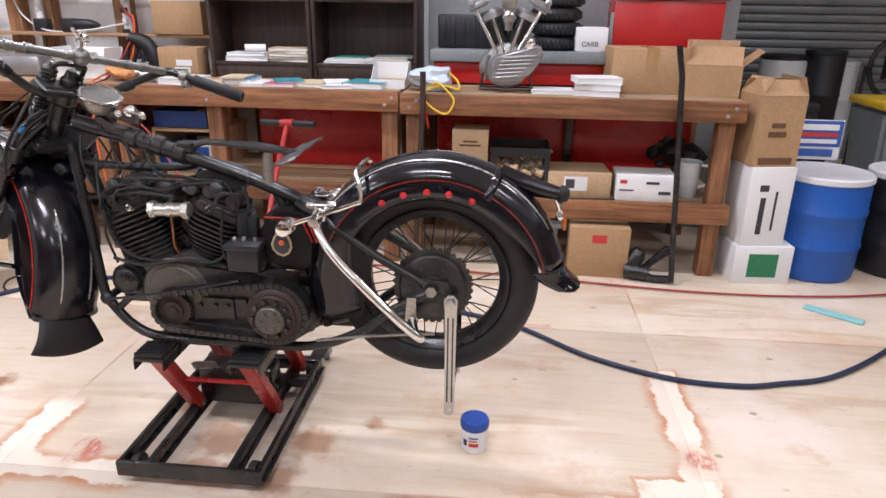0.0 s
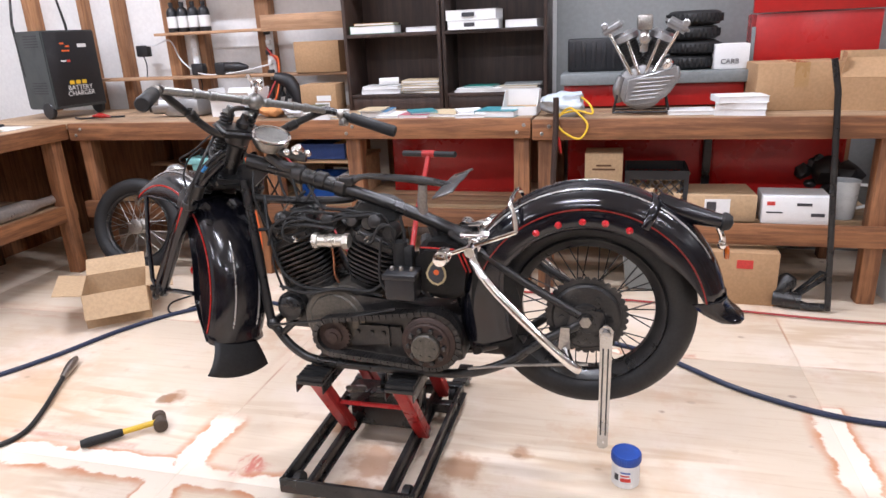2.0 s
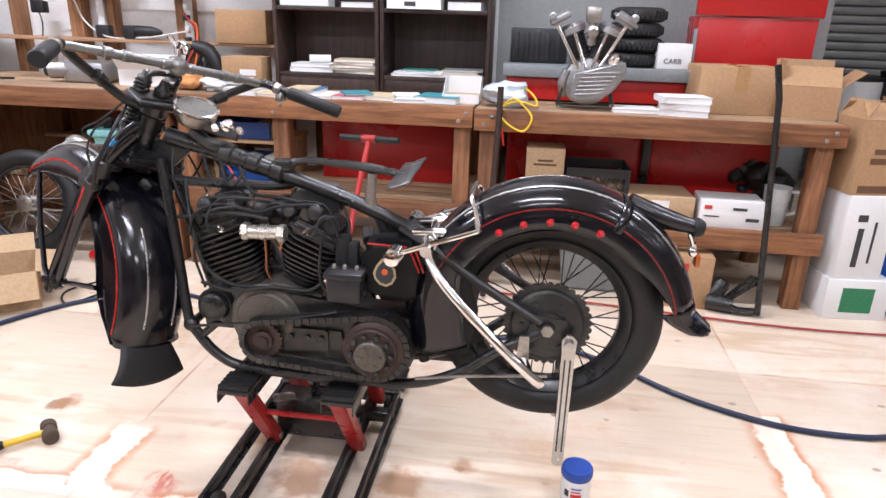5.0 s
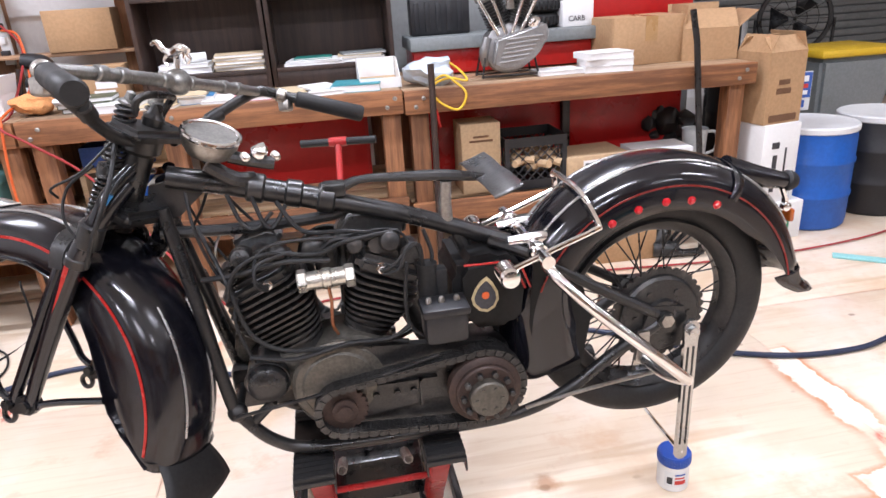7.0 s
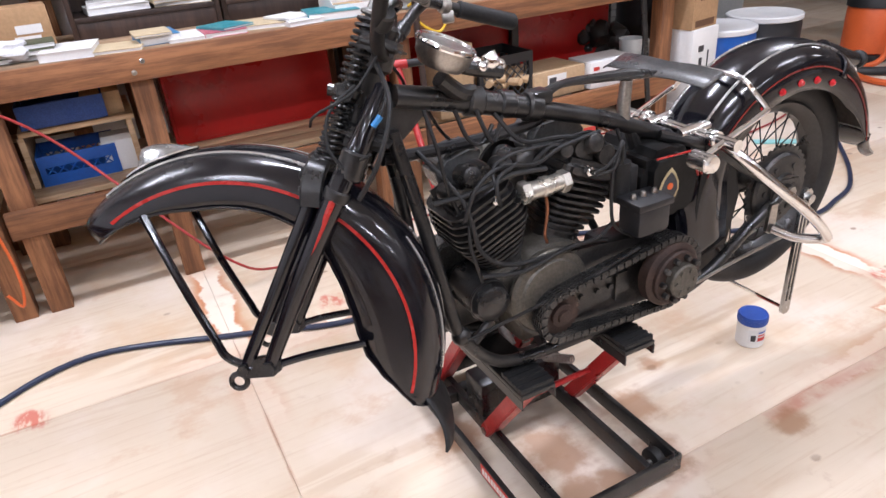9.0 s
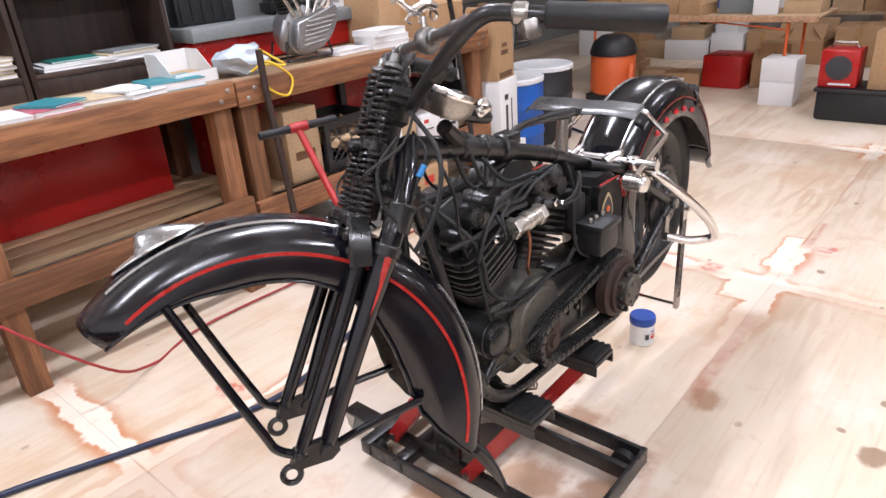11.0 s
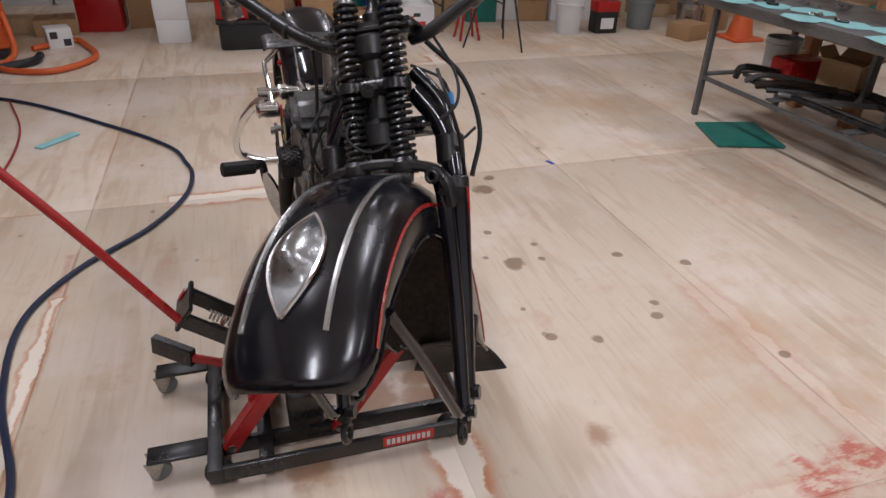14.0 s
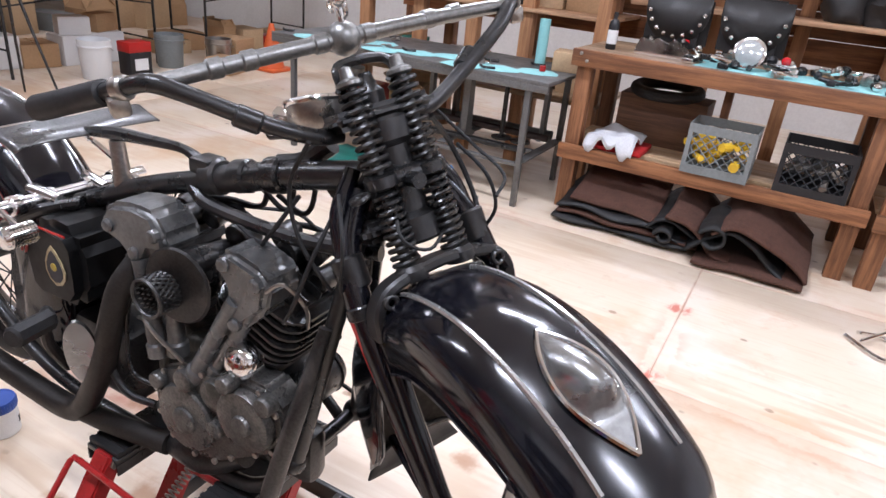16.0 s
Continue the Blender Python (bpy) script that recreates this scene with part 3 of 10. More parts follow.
bm = bm_new()
mudguard(bm, RC, 0.408, 0.104, 200, 12, rear_skirt, 0.075, 48)
rear_guard = bike_part("rear_mudguard", bm, GLOSS, "black enamelled rear mudguard with red pinstripe and red studs")
thick(rear_guard, 0.003)
bm = bm_new()
rows = []
for i in range(9):
    s = i / 8
    cx, cz = HUB.x + 0.398 * math.cos(radians(12)) + 0.055 * s ** 2, HUB.z + 0.398 * math.sin(radians(12)) - 0.075 * s
    w = 0.104 * (1 - 0.15 * s)
    rows.append([bm.verts.new((cx + dx - 0.10 * (1 - 0.35 * s) * (1 - k), YC + v * w, cz - 0.016 * (1 - k) * (1 - s))) for v, k, dx in [(-1, 0.1, 0), (-1, 0.6, 0), (-0.86, 0.9, 0), (-0.5, 1.0, 0.008), (0, 1.0, 0.014), (0.5, 1.0, 0.008), (0.86, 0.9, 0), (1, 0.6, 0), (1, 0.1, 0)]])
for a, b in zip(rows, rows[1:]):
    for k in range(8):
        bm.faces.new((a[k], a[k + 1], b[k + 1], b[k]))
thick(bike_part("tail_flare", bm, GLOSS, "flared tail of the rear mudguard", rear_guard), 0.003)
for side in (-1, 1):
    bm = bm_new()
    band(bm, RC, 0.343, 0.3475, side * 0.104, 160, 12)
    bike_part("pinstripe", bm, FADEDLINE, "faded dark red pinstripe", rear_guard)
    for a in (119, 106, 93, 81, 68):
        bm = bm_new()
        p = Vector((RC[0] + 0.309 * math.cos(radians(a)), YC + side * 0.103, RC[2] + 0.309 * math.sin(radians(a))))
        lathe(bm, [(0.0105, 0), (0.0105, 0.003), (0.0085, 0.004), (0.007, 0.008), (0.004, 0.0105), (0.0005, 0.011)], p, (0, side, 0), 14)
        bike_part("stud", bm, REDGLASS, "red glass stud", rear_guard)
for v in (-0.062, 0.062):
    bm = bm_new()
    top_bead(bm, RC, 0.409, 0.104, 0.075, v, 168, 30, 0.0035)
    bike_part("trim_line", bm, SILVERLINE, "silver line", rear_guard)
DUSTY = surface("dusty_underside", (0.045, 0.038, 0.032), 0.75, vary=0.4, dirt=0.6, grime=(0.11, 0.088, 0.066), scale=14, relief=0.4, shine=0.3)
bm = bm_new()
mudguard(bm, RC, 0.402, 0.0985, 199, 13, lambda q: rear_skirt(q) + 0.004, 0.071, 40)
bike_part("underside", bm, DUSTY, "dusty brown underside", rear_guard)
# hinge strap and the torpedo lamp on the mudguard
bm = bm_new()
mudguard(bm, RC, 0.412, 0.108, 64, 60, lambda q: 0.332, 0.075, 2)
thick(bike_part("hinge_band", bm, GLOSS, "", rear_guard), 0.003)
bm = bm_new()
tube(bm, [B(-0.02, 0, 1.01), B(0.04, 0, 0.985), B(0.11, 0, 0.965), B(0.165, 0, 0.953)], [0.03, 0.032, 0.026, 0.02], 14, 4)
lamp_body = bike_part("tail_lamp", bm, GLOSS, "black torpedo tail lamp body")
bm = bm_new()
lathe(bm, [(0.020, 0), (0.027, 0.006), (0.027, 0.016), (0.020, 0.03), (0.004, 0.036)], B(0.158, 0, 0.955), (1, 0, -0.2), 16)
bike_part("lamp_end", bm, RUBBER, "", lamp_body)
bm = bm_new()
tube(bm, [B(0.155, 0, 0.935), B(0.168, 0, 0.905), B(0.168, 0, 0.875)], 0.009, 10, 3)
lathe(bm, [(0.006, 0), (0.012, 0.004), (0.012, 0.02), (0.006, 0.024)], B(0.166, -0.02, 0.885), (0, 1, 0), 14)
bike_part("marker_bracket", bm, CHROME, "chrome marker bracket")
bm = bm_new()
box(bm, 0.176, 0.19, YC - 0.018, YC + 0.018, 0.842, 0.878, 0.005)
bike_part("reflector", bm, AMBER, "amber reflector")

# rear wheel
bm = bm_new()
lathe(bm, [(0.02, -0.09), (0.03, -0.085), (0.03, -0.05), (0.05, -0.045), (0.05, -0.03), (0.03, -0.025), (0.03, 0.035), (0.055, 0.04), (0.055, 0.06), (0.03, 0.065), (0.02, 0.09)], HUB, (0, 1, 0), 24)
wheel = bike_part("rear_wheel", bm, GRIMY, "black spoked rear wheel with a worn road tyre")
bm = bm_new()
prof = []
for k in range(24):
    q = 2 * math.pi * k / 24
    prof.append((0.280 + 0.0495 * math.cos(q) * (1.0 if math.cos(q) > 0 else 1.05), 0.052 * math.sin(q)))
u = []
for i in range(72):
    a = 2 * math.pi * i / 72
    u.append([bm.verts.new((HUB.x + r * math.cos(a), YC + w, HUB.z + r * math.sin(a))) for r, w in prof])
for i in range(72):
    for k in range(24):
        bm.faces.new((u[i][k], u[i][(k + 1) % 24], u[(i + 1) % 72][(k + 1) % 24], u[(i + 1) % 72][k]))
bike_part("tyre", bm, RUBBER, "black rubber tyre", wheel)
bm = bm_new()
u = []
prof = [(0.236, -0.043), (0.241, -0.036), (0.228, -0.03), (0.214, -0.012), (0.212, 0.012), (0.228, 0.03), (0.241, 0.036), (0.236, 0.043), (0.222, 0.034), (0.206, 0.014), (0.206, -0.014), (0.222, -0.034)]
for i in range(64):
    a = 2 * math.pi * i / 64
    u.append([bm.verts.new((HUB.x + r * math.cos(a), YC + w, HUB.z + r * math.sin(a))) for r, w in prof])
for i in range(64):
    for k in range(12):
        bm.faces.new((u[i][k], u[i][(k + 1) % 12], u[(i + 1) % 64][(k + 1) % 12], u[(i + 1) % 64][k]))
bike_part("rim", bm, SATIN, "", wheel)
for i in range(40):
    a = 2 * math.pi * i / 40
    side = -1 if i % 2 else 1
    twist = radians(34) * (1 if (i // 2) % 2 else -1)
    p0 = Vector((HUB.x + 0.045 * math.cos(a + twist), YC + side * 0.045, HUB.z + 0.045 * math.sin(a + twist)))
    p1 = Vector((HUB.x + 0.209 * math.cos(a), YC + side * 0.006, HUB.z + 0.209 * math.sin(a)))
    bm = bm_new()
    cyl(bm, p0, p1, 0.0021, n=6)
    bike_part("spoke", bm, SATIN, "", wheel)
# drum and toothed sprocket on the near side
bm = bm_new()
poly = []
for i in range(102):
    a = 2 * math.pi * i / 102
    r = (0.118, 0.126, 0.126)[i % 3]
    poly.append((r * math.cos(a), r * math.sin(a)))
prism(bm, poly, HUB + Vector((0, -0.066, 0)), (1, 0, 0), (0, 0, 1), 0.006)
sprocket = bike_part("rear_sprocket", bm, GRIMY, "oily toothed rear sprocket and brake drum", wheel)
bm = bm_new()
lathe(bm, [(0.105, 0), (0.105, 0.012), (0.098, 0.020), (0.05, 0.024), (0.045, 0.034), (0.022, 0.036), (0.02, 0.05), (0.008, 0.052)], HUB + Vector((0, -0.068, 0)), (0, -1, 0), 36)
bike_part("brake_drum", bm, GRIMY, "", wheel)
for i in range(6):
    a = i * math.pi / 3
    bm = bm_new()
    lathe(bm, [(0.008, 0), (0.008, 0.006)], HUB + Vector((0.072 * math.cos(a), -0.088, 0.072 * math.sin(a))), (0, -1, 0), 6)
    bike_part("drum_bolt", bm, GRIMY, "", wheel)

# frame
bm = bm_new()
tube(bm, [B(-1.34, 0, 1.125), B(-1.16, 0, 1.08), B(-0.99, 0, 1.03)], [0.024, 0.026, 0.026], 14, 5)
tube(bm, [B(-0.99, 0, 1.03), B(-0.80, 0, 0.968), B(-0.585, 0, 0.878)], 0.021, 14, 4)
frame_ob = bike_part("frame", bm, SATIN, "worn black tubular frame")
for side in (-1, 1):
    bm = bm_new()
    tube(bm, [B(-0.64, side * 0.03, 0.90), B(-0.54, side * 0.085, 0.865), B(-0.40, side * 0.098, 0.775), B(-0.23, side * 0.10, 0.675)], 0.014, 10, 5)
    bike_part("seat_stay", bm, SATIN, "", frame_ob)
    bm = bm_new()
    tube(bm, [B(-1.36, side * 0.02, 1.06), B(-1.325, side * 0.05, 0.86), B(-1.285, side * 0.09, 0.60), B(-1.262, side * 0.093, 0.55), B(-1.20, side * 0.092, 0.475), B(-1.10, side * 0.09, 0.437), B(-0.80, side * 0.09, 0.43), B(-0.60, side * 0.09, 0.437), B(-0.46, side * 0.095, 0.49), B(-0.34, side * 0.10, 0.58), B(-0.22, side * 0.10, 0.65)], 0.0155, 12, 5)
    bike_part("cradle_tube", bm, SATIN, "", frame_ob)
    bm = bm_new()
    ball(bm, B(-1.275, side * 0.093, 0.572), 0.024)
    bike_part("cradle_lug", bm, SATIN, "", frame_ob)
    bm = bm_new()
    cyl(bm, B(-1.25, side * 0.09, 0.53), B(-1.19, side * 0.09, 0.585), 0.012)
    bike_part("gusset_tube", bm, SATIN, "", frame_ob)
bm = bm_new()
cyl(bm, B(-1.275, -0.10, 0.572), B(-1.275, 0.10, 0.572), 0.013)
bike_part("cross_tube", bm, SATIN, "", frame_ob)
bm = bm_new()
tube(bm, [B(-1.38, 0, 1.00), B(-1.22, 0.02, 0.985), B(-1.02, 0.02, 0.99), B(-0.96, 0.01, 1.01)], 0.0135, 10, 4)
bike_part("lower_top_tube", bm, SATIN, "", frame_ob)
bm = bm_new()
tube(bm, [B(-0.72, 0, 0.945), B(-0.665, 0, 0.80), B(-0.60, 0, 0.60), B(-0.57, 0, 0.47)], 0.017, 10, 4)
bike_part("seat_tube", bm, SATIN, "", frame_ob)
bm = bm_new()
d = Vector((math.sin(RAKE), 0, math.cos(RAKE)))
lathe(bm, [(0.036, -0.17), (0.042, -0.165), (0.042, -0.13), (0.031, -0.12), (0.031, -0.02), (0.042, -0.01), (0.042, 0.02), (0.036, 0.025)], PIVOT, d, 20)
bike_part("steering_head", bm, SATIN, "", frame_ob)
bm = bm_new()
prism(bm, [(-1.40, 1.03), (-1.33, 1.035), (-1.27, 1.085), (-1.32, 1.12), (-1.38, 1.11)], B(0, 0.008, 0), (1, 0, 0), (0, 0, 1), 0.016)
bike_part("head_gusset", bm, SATIN, "", frame_ob)
for x, r in ((-1.16, 0.033), (-1.08, 0.031), (-1.01, 0.034)):
    bm = bm_new()
    p = B(x, 0, 1.035 + (-0.99 - x) * 0.27)
    lathe(bm, [(r * 0.85, -0.02), (r, -0.015), (r, 0.015), (r * 0.85, 0.02)], p, (1, 0, -0.27), 16)
    bike_part("tube_clip", bm, SATIN, "", frame_ob)
# axle plates, drum brake rod
for side in (-1, 1):
    bm = bm_new()
    prism(bm, [(-0.27, 0.63), (-0.19, 0.62), (-0.15, 0.65), (-0.16, 0.69), (-0.25, 0.70)], B(0, side * 0.102 + 0.004, 0), (1, 0, 0), (0, 0, 1), 0.008)
    bike_part("axle_plate", bm, GRIMY, "", frame_ob)
bm = bm_new()
cyl(bm, B(-0.211, -0.125, 0.662), B(-0.211, 0.125, 0.662), 0.011)
lathe(bm, [(0.018, 0), (0.018, 0.014)], B(-0.211, -0.112, 0.662), (0, -1, 0), 6)
bike_part("axle", bm, DULLMETAL, "", frame_ob)
bm = bm_new()
tube(bm, [B(-0.58, -0.115, 0.47), B(-0.40, -0.118, 0.50), B(-0.2, -0.118, 0.52)], 0.005, 8, 3)
bike_part("brake_rod", bm, DULLMETAL, "", frame_ob)
bm = bm_new()
prism(bm, [(-0.55, 0.88), (-0.435, 0.80), (-0.405, 0.70), (-0.43, 0.56), (-0.535, 0.545), (-0.565, 0.70)], B(0, -0.098, 0), (1, 0, 0), (0, 0, 1), 0.004)
bike_part("side_panel", bm, MATTBLACK, "black side panel ahead of the rear wheel")

# saddle hardware
bm = bm_new()
tube(bm, [B(-0.735, 0, 0.93), B(-0.738, 0, 0.99), B(-0.733, 0, 1.05)], [0.017, 0.017, 0.015], 12)
bike_part("seat_post", bm, DULLMETAL, "bare steel seat post")
bm = bm_new()
tube(bm, [B(-0.985, 0, 1.055), B(-0.93, 0, 1.075), B(-0.84, 0, 1.072), B(-0.735, 0, 1.064), B(-0.64, 0, 1.05)], [0.014, 0.009, 0.011, 0.014, 0.01], 10, 4)
bike_part("seat_bar", bm, SATIN, "")
bm = bm_new()
box(bm, -1.015, -0.965, YC - 0.025, YC + 0.025, 1.045, 1.075, 0.006)
bike_part("seat_lug", bm, SATIN, "")
bm = bm_new()
pts = [(-0.165, 0.0), (-0.155, 0.003), (-0.07, 0.006), (0.0, 0.002), (0.07, 0.005), (0.15, 0.003), (0.165, -0.004)]
rows = [[bm.verts.new((x - 0.03 * w, YC + w, z + dz)) for x, z in ((-0.662, 1.048), (-0.632, 1.057), (-0.598, 1.071))] for w, dz in pts]
for a, b in zip(rows, rows[1:]):
    bm.faces.new((a[0], a[1], b[1], b[0]))
    bm.faces.new((a[1], a[2], b[2], b[1]))
thick(bike_part("saddle_strap", bm, STRAP, "flat bare steel cross strap"), 0.004)
# chrome luggage hoop, guards and foot pegs
bm = bm_new()
cyl(bm, B(-0.545, -0.19, 0.892), B(-0.545, 0.19, 0.892), 0.0155, n=16)
for v in (-0.115, -0.05, 0.05, 0.115):
    lathe(bm, [(0.021, -0.014), (0.023, -0.010), (0.023, 0.010), (0.021, 0.014)], B(-0.545, v, 0.892), (0, 1, 0), 16)
guard = bike_part("saddlebag_guard", bm, CHROME, "bent chrome guard bars across the frame")
for side in (-1, 1):
    bm = bm_new()
    tube(bm, [B(-0.545, side * 0.13, 0.892), B(-0.53, side * 0.19, 0.86), B(-0.46, side * 0.235, 0.79), B(-0.34, side * 0.268, 0.685), B(-0.255, side * 0.268, 0.605), B(-0.225, side * 0.25, 0.572), B(-0.25, side * 0.19, 0.558), B(-0.27, side * 0.125, 0.565)], 0.0138, 12, 6)
    bike_part("guard_bar", bm, CHROME, "", guard)
    bm = bm_new()
    rib = [(0.012, 0)]
    for k in range(8):
        rib += [(0.0235, 0.004 + k * 0.0065), (0.0235, 0.0075 + k * 0.0065), (0.0205, 0.008 + k * 0.0065), (0.0205, 0.0100 + k * 0.0065)]
    rib += [(0.024, 0.06), (0.02, 0.066), (0.006, 0.068)]
    lathe(bm, rib, B(-0.634, side * 0.135, 0.868), (0, side, 0), 18)
    bike_part("foot_peg", bm, CHROME, "ribbed chrome foot peg", guard)
    bm = bm_new()
    tube(bm, [B(-0.60, side * 0.055, 0.90), B(-0.52, side * 0.06, 0.905), B(-0.46, side * 0.06, 0.90)], [0.013, 0.016, 0.013], 12, 3)
    bike_part("spring_link", bm, CHROME, "", guard)
bm = bm_new()
half = [(-0.63, 0.155, 0.868), (-0.53, 0.155, 0.905), (-0.425, 0.157, 0.944), (-0.414, 0.150, 0.952), (-0.424, 0.115, 0.988), (-0.436, 0.098, 1.012), (-0.440, 0.06, 1.022)]
tube(bm, [B(x, -v, z) for x, v, z in half] + [B(x, v, z) for x, v, z in half[::-1]], 0.0072, 10, 5)
bike_part("luggage_hoop", bm, CHROME, "", guard)
# rear stand, let down
stand = None
for side in (-1, 1):
    bm = bm_new()
    prism(bm, [(-0.170, 0.645), (-0.157, 0.660), (-0.141, 0.660), (-0.128, 0.645), (-0.130, 0.60), (-0.131, 0.46), (-0.133, 0.245), (-0.143, 0.236), (-0.157, 0.236), (-0.166, 0.245), (-0.165, 0.46), (-0.167, 0.60)], B(0, side * 0.128 + 0.006, 0), (1, 0, 0), (0, 0, 1), 0.012)
    lathe(bm, [(0.014, 0), (0.014, 0.018)], B(-0.149, side * 0.13, 0.632), (0, side, 0), 14)
    if stand is None:
        stand = bike_part("rear_stand", bm, LAMPCHROME, "chrome rear stand hanging down")
    else:
        bike_part("stand_leg", bm, LAMPCHROME, "", stand)
    bm = bm_new()
    for gx in (-0.1585, -0.1435):
        box(bm, gx, gx + 0.0045, YC + side * 0.134 - 0.0015, YC + side * 0.134 + 0.0015, 0.285, 0.585)
    bike_part("stand_groove", bm, SATIN, "", stand)
bm = bm_new()
tube(bm, [B(-0.148, -0.128, 0.262), B(-0.146, -0.11, 0.25), B(-0.146, 0.11, 0.25), B(-0.148, 0.128, 0.262)], 0.006, 8, 3)
bike_part("stand_foot", bm, CHROME, "", stand)
bm = bm_new()
prism(bm, [(-0.285, 0.64), (-0.258, 0.64), (-0.255, 0.56), (-0.275, 0.548), (-0.292, 0.56)], B(0, -0.112, 0), (1, 0, 0), (0, 0, 1), 0.01)
bike_part("brake_lever", bm, DULLMETAL, "")

# engine
def crank_case(bm):
    lathe(bm, [(0.10, -0.075), (0.118, -0.068), (0.122, -0.05), (0.122, 0.045), (0.112, 0.06), (0.10, 0.065)], B(-1.0, 0, 0.60), (0, 1, 0), 36)
    box(bm, -1.09, -0.86, YC - 0.06, YC + 0.06, 0.45, 0.62, 0.02)
    box(bm, -1.17, -0.89, YC - 0.065, YC + 0.065, 0.58, 0.69, 0.025)
    return bm


bm = crank_case(bm_new())
engine = bike_part("engine", bm, CASEMETAL, "grimy 45 degree V-twin engine with finned iron barrels")
for sx, x0, name in ((-1, -1.105, "front_barrel"), (1, -0.965, "rear_barrel")):
    lean = radians(22.5) * sx
    up = Vector((math.sin(lean), 0, math.cos(lean)))
    side = Vector((math.cos(lean), 0, -math.sin(lean)))
    base = B(x0, 0, 0.68)
    place = Matrix((( side.x, 0, up.x, base.x), (0, 1, 0, base.y), (side.z, 0, up.z, base.z), (0, 0, 0, 1)))
    bm = bm_new()
    lathe(bm, [(0.066, -0.02), (0.066, 0.0), (0.055, 0.004), (0.053, 0.17), (0.06, 0.175)], base, up, 24)
    barrel = bike_part(name, bm, GRIMY, "black finned iron barrel and head", engine)
    for k in range(13):
        h = 0.016 + k * 0.0165
        t = bmesh.new()
        bmesh.ops.create_cube(t, size=1)
        wide = (0.095 if sx < 0 else 0.084) * min(1.0, 0.58 + 0.064 * k) * (1.0 if k < 10 else 1.0 - 0.035 * (k - 9))
        bmesh.ops.transform(t, matrix=Matrix.Translation((0, 0, h)) @ Matrix.Diagonal((wide * 2, wide * 1.95, 0.0058, 1)), verts=t.verts)
        bmesh.ops.bevel(t, geom=[e for e in t.edges if abs(e.verts[0].co.z - e.verts[1].co.z) > 0.001], offset=0.042, segments=4, profile=0.5, affect="EDGES")
        bm = bm_new()
        join(bm, t, place)
        ob = part("fin", bm, GRIMY, bike)
        ob.parent = barrel
    bm = bm_new()
    t = bmesh.new()
    bmesh.ops.create_cube(t, size=1)
    bmesh.ops.transform(t, matrix=Matrix.Translation((0, 0, 0.205)) @ Matrix.Diagonal((0.165, 0.15, 0.05, 1)), verts=t.verts)
    bmesh.ops.bevel(t, geom=t.edges[:], offset=0.018, segments=3, affect="EDGES")
    join(bm, t, place)
    for y in (-0.04, 0.0, 0.04):
        t = bmesh.new()
        bmesh.ops.create_cube(t, size=1)
        bmesh.ops.transform(t, matrix=Matrix.Translation((0, y, 0.238)) @ Matrix.Diagonal((0.13, 0.004, 0.024, 1)), verts=t.verts)
        join(bm, t, place)
    head = part("cylinder_head", bm, GRIMY, bike)
    head.parent = barrel
    # rocker cover: a grey casting with two drooping lobes and big screw caps
    bm = bm_new()
    wide, cx, cz, tilt = (0.082, -1.180, 0.925, radians(-14)) if sx < 0 else (0.080, -0.915, 0.940, radians(6))
    q = wide / 0.11
    if sx < 0:
        arch_poly = [(-0.062, -0.03), (-0.060, 0.025), (-0.035, 0.045), (0.035, 0.045), (0.062, 0.028), (0.060, -0.008), (0.034, -0.022), (0.018, -0.060), (0.008, -0.098), (-0.020, -0.102), (-0.034, -0.070)]
    else:
        arch_poly = [(-0.083, -0.030), (-0.088, 0.0), (-0.060, 0.045), (-0.01, 0.055), (0.06, 0.048), (0.088, 0.022), (0.085, -0.018), (0.045, -0.035), (0.02, -0.060), (-0.02, -0.060), (-0.04, -0.036)]
    t = bmesh.new()
    prism(t, arch_poly, (0, 0, 0), (1, 0, 0), (0, 0, 1), -0.092)
    bmesh.ops.recalc_face_normals(t, faces=t.faces[:])
    bmesh.ops.bevel(t, geom=t.edges[:], offset=0.013, segments=3, affect="EDGES")
    cover_at = Matrix.Translation(B(cx, 0.028, cz)) @ Matrix.Rotation(tilt, 4, "Y")
    join(bm, t, cover_at)
    cover = part("rocker_cover", bm, GREYHEAD, bike, "grey cast rocker cover")
    cover.parent = barrel
    for qx, qz in (((-0.035, 0.018), (0.038, 0.016), (-0.008, -0.084)) if sx < 0 else ((-0.062, 0.004), (0.062, 0.004), (0.0, -0.040))):
        bm = bm_new()
        lathe(bm, [(0.0135, -0.006), (0.0135, 0.004), (0.010, 0.008), (0.003, 0.009)], cover_at @ Vector((qx, 0.092, qz)), (0, 1, 0), 8)
        ob = part("cover_cap", bm, GREYHEAD, bike)
        ob.parent = barrel
    bm = bm_new()
    for q, r in ((-0.045, 0.02), (0.035, 0.024)):
        lathe(bm, [(r, -0.06), (r * 1.1, -0.055), (r * 1.1, -0.005), (r * 0.8, 0.0)], place @ Vector((q, 0.0, 0.255)), (0, 1, 0), 14)
    ob = part("rocker_box", bm, GRIMY, bike)
    ob.parent = barrel
    # spark plug on the near side, with its lead
    p = B(-1.16, -0.066, 0.878) if sx < 0 else B(-0.905, -0.066, 0.882)
    bm = bm_new()
    lathe(bm, [(0.013, 0), (0.013, 0.006), (0.009, 0.007), (0.009, 0.012), (0.012, 0.013), (0.012, 0.02), (0.0065, 0.021), (0.006, 0.036), (0.003, 0.04)], p, (0, -1, 0.1), 6)
    ob = part("spark_plug", bm, CHROME, bike, "bright spark plug")
    ob.parent = barrel
    bm = bm_new()
    e = p + Vector((0, -0.038, 0.004))
